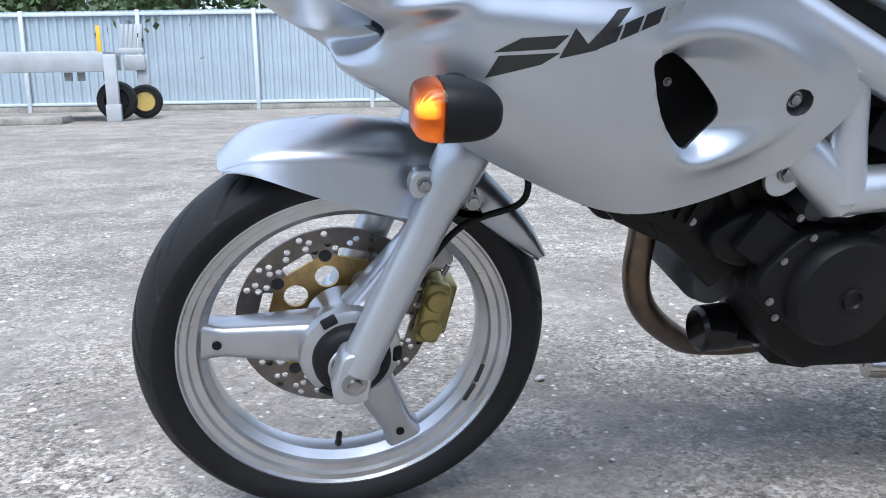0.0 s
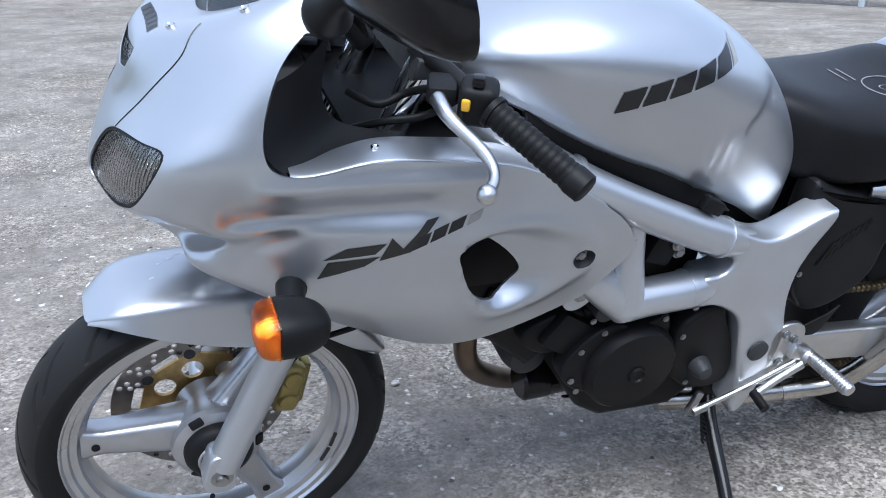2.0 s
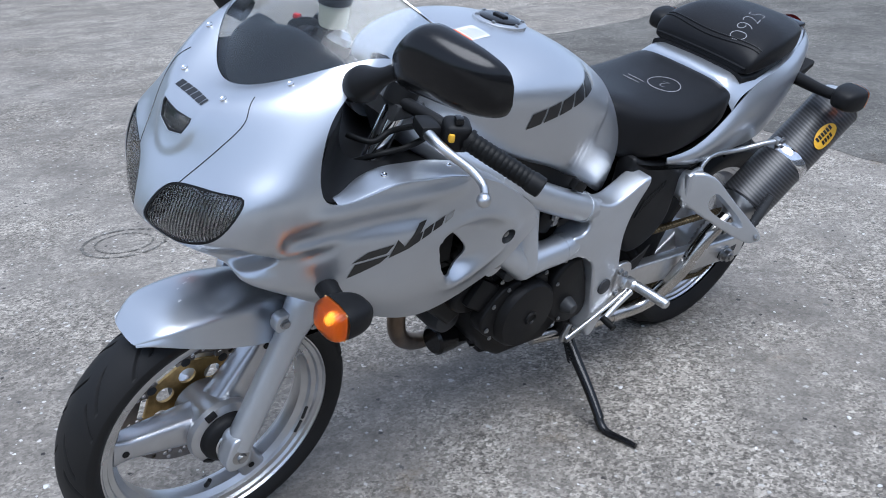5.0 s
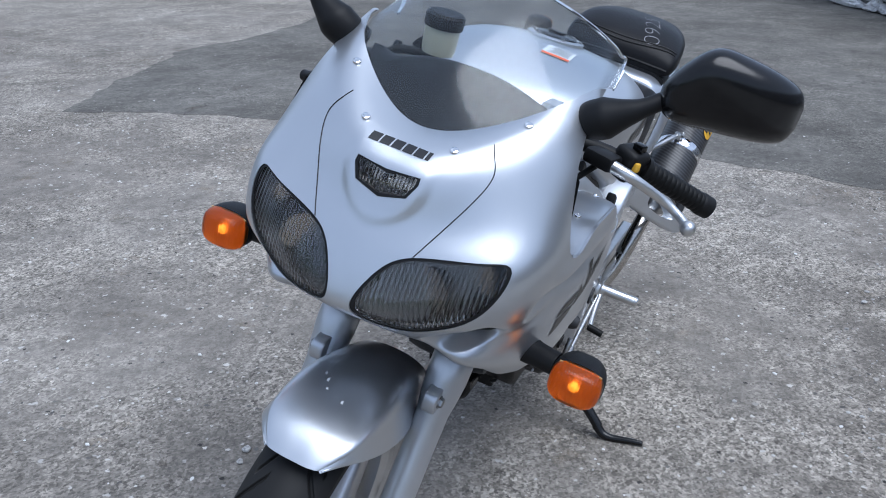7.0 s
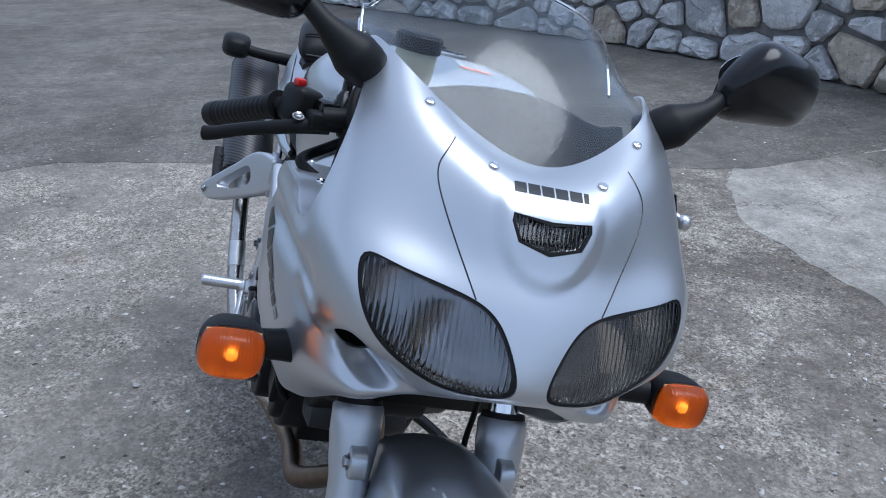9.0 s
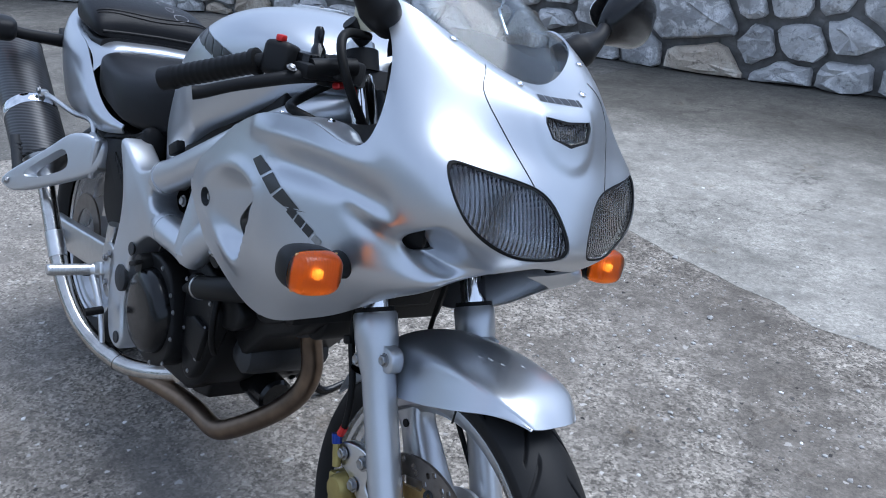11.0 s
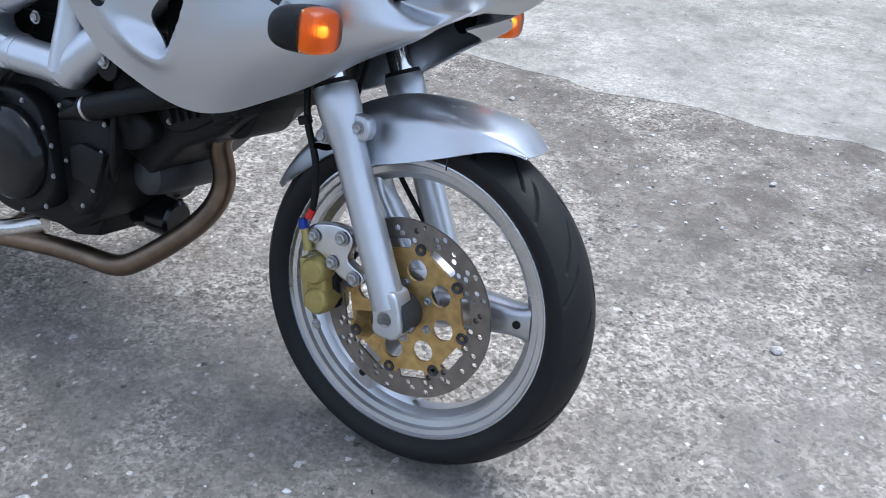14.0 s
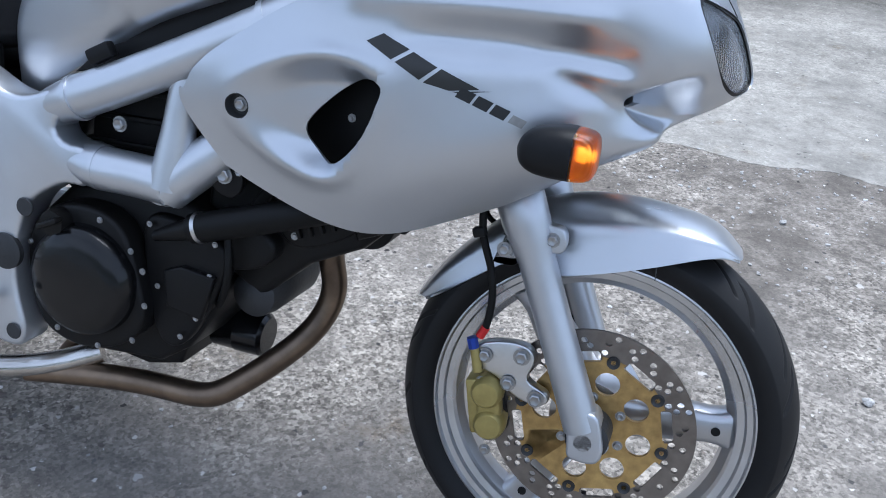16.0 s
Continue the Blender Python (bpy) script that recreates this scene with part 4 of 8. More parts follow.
# the long hollow under the shoulder, and the one that runs back from the nose intakes
push += 0.013 * near_line(X, Z, [(0.03, 0.803), (0.16, 0.806), (0.27, 0.80)], 0.020) * smooth_step((X + 0.01) / 0.06) * smooth_step((0.33 - X) / 0.10)
push -= 0.007 * near_line(X, Z, [(0.06, 0.845), (0.20, 0.842), (0.34, 0.835)], 0.016) * smooth_step((X - 0.02) / 0.06)
push += 0.006 * near_line(X, Z, [(-0.01, 0.747), (0.04, 0.757), (0.10, 0.778)], 0.013) * smooth_step((0.14 - X) / 0.08)
push -= 0.003 * near_line(X, Z, [(0.02, 0.778), (0.10, 0.790)], 0.010) * smooth_step((0.16 - X) / 0.08)
# the scoop that leads from the rear into the side vent
SCOOP = [(0.304, 0.733), (0.330, 0.752), (0.372, 0.757), (0.425, 0.747), (0.480, 0.722), (0.512, 0.692), (0.50, 0.655), (0.455, 0.622), (0.405, 0.602), (0.362, 0.604), (0.330, 0.645), (0.309, 0.690)]
rim = loop(SCOOP, 120) + np.array([-0.002, 0.008])
gap = np.min(np.hypot(X[..., None] - rim[:, 0], Z[..., None] - rim[:, 1]), -1)
cross = np.zeros(X.shape, int)
for (x0, z0), (x1, z1) in zip(rim, np.roll(rim, -1, 0)):
    cross += ((z0 > Z) != (z1 > Z)) & (X < (x1 - x0) * (Z - z0) / (z1 - z0 + 1e-12) + x0)
inside = cross % 2 == 1
push += np.where(inside, 0.036 * smooth_step(gap / 0.040) * smooth_step((0.488 - X) / 0.11), 0.0)
push -= 0.0045 * np.exp(-((gap / 0.013) ** 2))
fp[..., 1] -= np.sign(Y) * push * flank
# the hollow under each headlight that deepens outwards into the nose intake
HOLLOW = [(0.088, 0.748), (0.108, 0.761), (0.135, 0.776), (0.157, 0.793), (0.176, 0.800), (0.188, 0.788), (0.187, 0.768), (0.174, 0.746), (0.150, 0.727), (0.118, 0.719), (0.094, 0.728)]
rim = loop(HOLLOW, 120)
A = np.abs(Y)
gap = np.min(np.hypot(A[..., None] - rim[:, 0], Z[..., None] - rim[:, 1]), -1)
cross = np.zeros(X.shape, int)
for (y0, z0), (y1, z1) in zip(rim, np.roll(rim, -1, 0)):
    cross += ((z0 > Z) != (z1 > Z)) & (A < (y1 - y0) * (Z - z0) / (z1 - z0 + 1e-12) + y0)
sink = np.where((cross % 2 == 1) & (X < 0.09), 0.030 * smooth_step(gap / 0.020) * (0.40 + 0.60 * smooth_step((A - 0.10) / 0.05)), 0.0)
fp[..., 0] += sink * 0.9
fp[..., 1] -= np.sign(Y) * sink * 0.35
# the raised tongue round the marker light
tongue = np.where(Z < 0.94, np.hypot(Y / 0.054, (Z - 0.94) / 0.058), np.abs(Y) / 0.054)
fp[..., 0] -= 0.0035 * smooth_step((1.15 - tongue) / 0.32) * smooth_step((0.06 - X) / 0.05) * smooth_step((0.975 - Z) / 0.03)
fair_sheet = fp.copy()

# outlines of the openings
HEAD = [(0.017, 0.799), (0.030, 0.830), (0.052, 0.855), (0.09, 0.867), (0.14, 0.875), (0.168, 0.879), (0.178, 0.868), (0.173, 0.838), (0.152, 0.805), (0.115, 0.781), (0.075, 0.771), (0.036, 0.774), (0.019, 0.782)]
MARK = [(-0.042, 0.946), (-0.043, 0.938), (-0.034, 0.920), (0.0, 0.911), (0.034, 0.920), (0.043, 0.938), (0.042, 0.946), (0.0, 0.943)]
COCKPIT = [(0.19, 1.045), (0.150, 1.030), (0.115, 1.004), (0.088, 0.970), (0.071, 0.925), (0.067, 0.890), (0.076, 0.869), (0.10, 0.861), (0.14, 0.863), (0.20, 0.870), (0.265, 0.864), (0.340, 0.852), (0.425, 0.818), (0.48, 0.785), (0.537, 0.745), (0.567, 0.716),
           (0.581, 0.69), (0.66, 0.70), (0.8, 0.9), (0.8, 1.3), (0.3, 1.3), (0.26, 1.06)]
EDGE = [tuple(p) for p in curve(COCKPIT[:16], 96)][32:88]
COCKPIT = [tuple(p) for p in curve(COCKPIT[:16], 96)] + COCKPIT[16:]


def grown(points, by):
    p = np.array(points, float)
    c = p.mean(0)
    d = p - c
    return c + d * (1 + by / np.linalg.norm(d, axis=1))[:, None]


def head_loop(s, by=0.0):
    return [(s * y, z) for y, z in grown(loop(HEAD, 72), by)]


INTAKE = [(0.128, 0.752), (0.142, 0.766), (0.158, 0.781), (0.170, 0.787), (0.177, 0.778), (0.174, 0.763), (0.163, 0.750), (0.148, 0.744), (0.135, 0.745)]
cutters = [prism(head_loop(s), "x", -0.4, 0.06) for s in (-1, 1)]
cutters += [prism(MARK, "x", -0.4, 0.0)]
cutters += [prism(COCKPIT, "y", -0.5, 0.5)]
cutters += [prism([tuple(p) for p in vent_loop], "y", -0.5, -0.1), prism([tuple(p) for p in vent_loop], "y", 0.1, 0.5)]
cutters += [prism([(s * a, b) for a, b in loop(INTAKE, 28)], "x", -0.2, 0.075) for s in (-1, 1)]
CUP = [(0.496 + 0.0158 * math.cos(a), 0.682 + 0.0158 * math.sin(a)) for a in np.linspace(0, 2 * math.pi, 28, endpoint=False)]
cutters += [prism(CUP, "y", -0.5, -0.1), prism(CUP, "y", 0.1, 0.5)]
cutters += [block((0.6, 0.165, 0.2), Matrix.Translation((0.22, 0, 0.637)))]
fair_mesh = carve(grid_mesh(fair_sheet), cutters, 0.0035)
fairing = finish("fairing", fair_mesh, PAINT, bike, "silver half fairing with twin headlight openings and side vents", 32)
fair_tree = tree_of(fair_mesh)

for side, s in SIDES:
    part("intake_duct", block((0.050, 0.080, 0.050), pose(0.078, s * 0.142, 0.762, 0, 0, s * -45), 0.004), BLACK_MATT, fairing, "black duct behind the nose intake")

# headlights: lens following the fairing, black seal, reflector bowls behind
for side, s in SIDES:
    lens = finish("headlight", carve(grid_mesh(fair_sheet - np.array([-0.004, 0, 0])), [prism(head_loop(s, -0.0045), "x", -0.4, 0.06)], 0.003, keep=True), LENS, bike, "ribbed clear glass headlight lens")
    seal_mesh = carve(grid_mesh(fair_sheet - np.array([-0.002, 0, 0])), [prism(head_loop(s, 0.0015), "x", -0.4, 0.06)], 0.004, keep=True)
    b2 = bmesh.new()
    b2.from_mesh(seal_mesh)
    finish("seal", carve(b2, [prism(head_loop(s, -0.0045), "x", -0.4, 0.06)]), BLACK_MATT, lens)
    lens.visible_shadow = False
    rings = []
    ring = head_loop(s, -0.001)
    for k, depth, shrink in ((0, 0.0, 1.0), (1, 0.03, 0.9), (2, 0.055, 0.65), (3, 0.065, 0.3)):
        cy, cz = np.mean([p[0] for p in ring]), np.mean([p[1] for p in ring])
        row = []
        for y, z in ring:
            front_x = -0.112 + 0.55 * max(0, abs(y) - 0.02) ** 1.05 + (0.80 - z) * -0.35 + 0.018
            row.append((front_x * (1 - k / 3) + (-0.03) * k / 3 + depth, cy + (y - cy) * shrink, cz + (z - cz) * shrink))
        rings.append(row)
    part("lamp_housing", loft(rings), LAMP_DARK, lens)
    for cy, cz, rad, dx in ((0.088, 0.812, 0.036, -0.026), (0.140, 0.838, 0.026, 0.008),):
        bowl = lathe([(rad, -0.028), (rad * 0.93, -0.014), (rad * 0.7, 0.002), (rad * 0.35, 0.012), (0.004, 0.015)], 36)
        bowl.transform(Matrix.Translation((dx, s * cy, cz)) @ Matrix.Rotation(radians(-90 + s * 12), 4, "Z"))
        part("reflector", bowl, REFLECTOR, lens, "smoky reflector bowl")
        if rad > 0.03:
            # rim and ledge in brass colour stand in for gold reflections in the bowl
            arc = [(dx - 0.024, s * cy + rad * 0.98 * math.sin(a), cz - rad * 0.98 * math.cos(a)) for a in np.linspace(-1.1, 1.1, 20)]
            part("reflector_rim", tube(arc, 0.0012, 8, 20), BRASSY, lens, "brassy rim of the reflector that draws its gold glints")
            part("reflector_ledge", tube([(dx - 0.022, s * cy - rad * 0.8, cz - 0.014), (dx - 0.022, s * cy + rad * 0.8, cz - 0.016)], 0.0010, 8, 4), BRASSY, lens)
        glass_bulb = tube([(dx + 0.008, s * cy, cz), (dx - 0.012, s * cy, cz)], [0.007, 0.005], 12, 2)
        part("bulb", glass_bulb, CHROME, lens)

marker = finish("marker_light", carve(grid_mesh(fair_sheet - np.array([-0.003, 0, 0])), [prism(grown(MARK, -0.004), "x", -0.4, 0.0)], 0.003, keep=True), LENS_CLEAR, bike, "small clear marker light in the nose")
marker.visible_shadow = False
mk = carve(grid_mesh(fair_sheet - np.array([-0.001, 0, 0])), [prism(grown(MARK, 0.001), "x", -0.4, 0.0)], 0.004, keep=True)
b2 = bmesh.new()
b2.from_mesh(mk)
finish("seal", carve(b2, [prism(grown(MARK, -0.004), "x", -0.4, 0.0)]), BLACK_MATT, marker)
part("back_plate", block((0.004, 0.074, 0.03), pose(-0.030, 0, 0.931, 0, 22, 0), 0.001), REFLECTOR, marker)
part("bulb", tube([(-0.050, 0, 0.931), (-0.034, 0, 0.931)], [0.004, 0.006], 12, 2), CHROME, marker)
for y in (-0.028, 0.028):
    part("screw", tube([(-0.041, y, 0.936), (-0.030, y, 0.936)], 0.004, 10, 2), STEEL, marker)

# screws on the shell
screw_src = None
SCREWS = [(0.069, 0.121, 1.013, (-0.55, 0.3, 0.8)), (-0.0075, 0.060, 0.983, (-0.5, 0.1, 0.85))]
for x, y, z, n in SCREWS:
    for s in (-1, 1):
        head = lathe([(0.0020, 0.0012), (0.0034, 0.0024), (0.0052, 0.0018), (0.0058, 0.0), (0.005, -0.002)], 16)
        if screw_src is None:
            screw_src = part("screw", head, CHROME, bike)
            o = screw_src
        else:
            head.free()
            o = again(screw_src, Matrix.Identity(4), bike)
        hit, normal, _, _ = fair_tree.find_nearest((x, s * y, z))
        if normal.dot(Vector((n[0], s * n[1], n[2]))) < 0:
            normal = -normal
        o.matrix_local = axis_pose(hit + normal * 0.001, normal)
edge_line = curve([p for p in EDGE if p[0] > 0.09], 60)
for s in (-1, 1):
    rows = []
    for k, (x, z) in enumerate(edge_line):
        wide = 0.050 * max(0.0, math.sin(math.pi * min(1.0, 0.02 + k / 62.0))) ** 0.6
        hit = fair_tree.ray_cast(Vector((x, s * 0.5, z - 0.004)), Vector((0, -s, 0)))[0]
        y = abs(hit.y) if hit else 0.2
        rows.append([(x, s * (y - 0.001), z - 0.0045), (x, s * (y - 0.004), z - 0.0005), (x, s * (y - 0.010), z + 0.0020), (x, s * (y - 0.012 - wide * 0.5), z + 0.0035), (x, s * (y - 0.012 - wide), z + 0.0020), (x, s * (y - 0.014 - wide), z - 0.004)])
    flange = part("shoulder_flange", grid_mesh(sheet(rows, 21, 120)), PAINT, fairing, "silver shoulder rolled inwards beside the cockpit", 60)
    flange_tree = tree_of(flange.data)
    for x, y in ((0.197, 0.196), (0.335, 0.193)):
        hit = flange_tree.ray_cast(Vector((x, s * y, 1.2)), Vector((0, 0, -1)))[0]
        if hit:
            again(screw_src, axis_pose(hit, (0, s * 0.1, 1)), bike)
for s in (-1, 1):
    rim4 = [fair_tree.ray_cast(Vector((0.496 + dx, s * 0.5, 0.682 + dz)), Vector((0, -s, 0)))[0] for dx, dz in ((0.018, 0), (-0.018, 0), (0, 0.018), (0, -0.018))]
    hit = sum(rim4, Vector()) / 4
    out = (rim4[0] - rim4[1]).cross(rim4[3] - rim4[2]).normalized()
    out = out if out.y * s > 0 else -out
    cup = lathe([(0.0004, -0.0115), (0.0135, -0.0115), (0.0150, -0.0095), (0.0158, 0.0004), (0.0166, 0.0004), (0.0166, -0.0140), (0.0004, -0.0140)], 28)
    cup.transform(axis_pose(hit, out))
    part("screw_cup", cup, ENGINE_GREY, fairing, "recessed cup round a screw")
    bolt(hit - out * 0.0115, out, 1.0, fairing)
    # an added black sheet gives the vent opening its darkness
    part("vent_backing", block((0.16, 0.004, 0.17), pose(0.365, s * 0.125, 0.675), 0.001), BLACK_MATT, fairing, "black sheet added to darken the side vent")

# panel seams on the nose: thin dark lines draped on the shell
for s in (-1, 1):
    SEAM = [(0.062, 0.853), (0.088, 0.90), (0.112, 0.95), (0.110, 0.975), (0.098, 0.992)]
    pts = []
    for y, z in curve(SEAM, 40):
        hit, normal, _, _ = fair_tree.ray_cast(Vector((-0.6, s * y, z)), Vector((1, 0, 0)))
        if hit is not None:
            pts.append(tuple(hit + Vector((-0.0002, 0, 0.0))))
    part("panel_seam", tube(pts, 0.0008, 6, len(pts), smooth=False), DECAL_BLACK, fairing)

# maker's marks as plain bars: the nose, the flanks, the tank come further down
for i, w in enumerate((0.0132, 0.0132, 0.0132, 0.0132, 0.0132, 0.0052)):
    y0 = 0.0415 - 0.0152 * i
    bm = drape(fair_tree, [(0, y0, 0.954), (0, y0 - w, 0.954), (0, y0 - w - 0.0014, 0.9645), (0, y0 - 0.0014, 0.9645)], (1, 0, -0.3), (-0.6, 0, 0.18), nu=6, nv=5)
    part("decal_bar", bm, DECAL_BLACK, fairing)
# the model mark: two broad slashed blocks, a slanted wedge, three small blocks and a worn one; it reads forwards on the left, rearwards on the right
MODEL = {-1: (((0.123, 0.718), (0.180, 0.733), (0.198, 0.745), (0.136, 0.741)), ((0.130, 0.744), (0.192, 0.749), (0.206, 0.763), (0.158, 0.759)), ((0.197, 0.739), (0.236, 0.748), (0.227, 0.753), (0.212, 0.770)), ((0.224, 0.752), (0.236, 0.748), (0.271, 0.790), (0.256, 0.787))),
         1: (((0.324, 0.787), (0.292, 0.770), (0.272, 0.784), (0.304, 0.798)), ((0.287, 0.768), (0.256, 0.752), (0.236, 0.769), (0.267, 0.782)), ((0.251, 0.750), (0.220, 0.745), (0.184, 0.751), (0.231, 0.768)), ((0.216, 0.7445), (0.209, 0.7435), (0.170, 0.751), (0.180, 0.750)))}
SMALL = {-1: ((0.2365, 0.749), (0.0220, 0.0092), (0.0055, 0.0165)), 1: ((0.2120, 0.7395), (-0.0205, -0.0066), (-0.0070, 0.0115))}
for s in (-1, 1):
    st, tw = (0, s * 0.6, 0), (0, -s, 0)
    for q in MODEL[s]:
        bm = drape(fair_tree, [(x, 0, z) for x, z in q], tw, st, nu=16, nv=6)
        if bm:
            part("decal_bar", bm, DECAL_DARK, fairing, "dark slanted model mark")
    (x0, z0), (ax, az), (ux, uz) = SMALL[s]
    for i in range(4):
        k = 0.86 if i < 3 else 0.8
        x, z, h = x0 + ax * i + (0.002 if i == 3 else 0) * -s, z0 + az * i, 1.0 if i < 3 else 0.78
        bm = drape(fair_tree, [(x, 0, z), (x + ax * k, 0, z + az * k), (x + ax * k + ux * h, 0, z + az * k + uz * h), (x + ux * h, 0, z + uz * h)], tw, st, nu=6, nv=5)
        if bm:
            part("decal_bar", bm, DECAL_BLACK if i < 3 else DECAL_FADED, fairing)

# -- screen --
GLASS = [
    [(0.030, 0, 0.975), (0.042, 0.05, 0.985), (0.073, 0.099, 1.009), (0.110, 0.136, 1.032), (0.16, 0.157, 1.045), (0.22, 0.168, 1.048), (0.285, 0.172, 1.035)],
    [(0.105, 0, 1.060), (0.113, 0.05, 1.060), (0.140, 0.095, 1.064), (0.178, 0.13, 1.067), (0.22, 0.152, 1.067), (0.262, 0.166, 1.062), (0.302, 0.174, 1.051)],
    [(0.235, 0, 1.143), (0.238, 0.05, 1.138), (0.25, 0.095, 1.125), (0.27, 0.13, 1.108), (0.29, 0.153, 1.092), (0.307, 0.166, 1.078), (0.318, 0.174, 1.066)],
]
gp = sheet(mirrored(GLASS), 81, 31)
screen = finish("windscreen", carve(grid_mesh(gp), [], 0.003), SCREEN, bike, "clear curved acrylic windscreen")
screen.visible_shadow = False
part("screen_edge", tube([tuple(p) for p in np.concatenate([gp[::-1, 0], gp[-1][1:-1], gp[:, -1]])[8:-8:4]], 0.0022, 8, 120), CHROME, screen, "bright polished screen edge")

# -- cockpit: dash cowl, inner panels, instruments, clamps --
DASH = [
    [(0.045, 0, 0.965), (0.058, 0.05, 0.975), (0.088, 0.095, 0.995), (0.125, 0.13, 1.005), (0.17, 0.148, 1.015)],
    [(0.095, 0, 1.000), (0.10, 0.04, 1.000), (0.118, 0.08, 1.003), (0.145, 0.115, 1.010), (0.18, 0.135, 1.012)],
    [(0.165, 0, 1.030), (0.168, 0.035, 1.028), (0.175, 0.075, 1.020), (0.185, 0.105, 1.008), (0.20, 0.125, 0.995)],
    [(0.19, 0, 1.005), (0.19, 0.035, 1.003), (0.195, 0.07, 0.99), (0.20, 0.095, 0.98), (0.21, 0.115, 0.97)],
]
part("dash_cowl", grid_mesh(sheet(mirrored(DASH), 49, 31)), BLACK_MATT, bike, "dark grey dash cowl behind the screen")
part("inner_cowl", block((0.20, 0.37, 0.008), pose(0.29, 0, 0.834, 0, 6, 0), 0.003), BLACK_MATT, bike, "black inner cowl under the bars")
inst = part("instrument_panel", block((0.03, 0.17, 0.075), pose(0.20, 0, 0.975, 0, -35, 0), 0.012, 3), BLACK_MATT, bike, "black instrument cluster")
for y in (-0.045, 0.045):
    dial = lathe([(0.033, 0.0), (0.033, 0.004), (0.030, 0.005), (0.004, 0.003)], 32)
    dial.transform(axis_pose((0.214, y, 0.983), (0.82, 0, 0.57)))
    part("dial", dial, BLACK_GLOSS, inst)
for side, s in SIDES:
    INNER = [
        [(0.086, 0.200, 0.964), (0.072, 0.207, 0.925), (0.069, 0.211, 0.890), (0.079, 0.213, 0.869), (0.105, 0.213, 0.861), (0.185, 0.211, 0.868)],
        [(0.120, 0.172, 0.970), (0.108, 0.174, 0.922), (0.106, 0.177, 0.892), (0.120, 0.179, 0.874), (0.150, 0.181, 0.866), (0.215, 0.184, 0.868)],
        [(0.160, 0.130, 0.988), (0.150, 0.135, 0.932), (0.152, 0.138, 0.905), (0.165, 0.140, 0.885), (0.195, 0.145, 0.874), (0.245, 0.150, 0.866)],
    ]
    rows = [[(x, s * y, z) for x, y, z in r] for r in INNER]
    part("inner_panel", grid_mesh(sheet(rows, 30, 14)), BLACK_MATT, bike, "black inner cockpit panel")
part("top_clamp", slab([(0.262, 0.918), (0.300, 0.918), (0.33, 0.93), (0.325, 0.942), (0.27, 0.945)], -0.125, 0.125, 0.004), ENGINE_GREY, bike, "dark top fork clamp")
part("lower_clamp", block((0.075, 0.25, 0.04), pose(on_fork(0.70), 0, 0.70, 0, -24, 0), 0.012, 2), BLACK_MATT, bike)
part("ignition_lock", tube([(0.312, 0, 0.92), (0.322, 0, 0.975)], [0.018, 0.016], 18, 2), BLACK_MATT, bike)
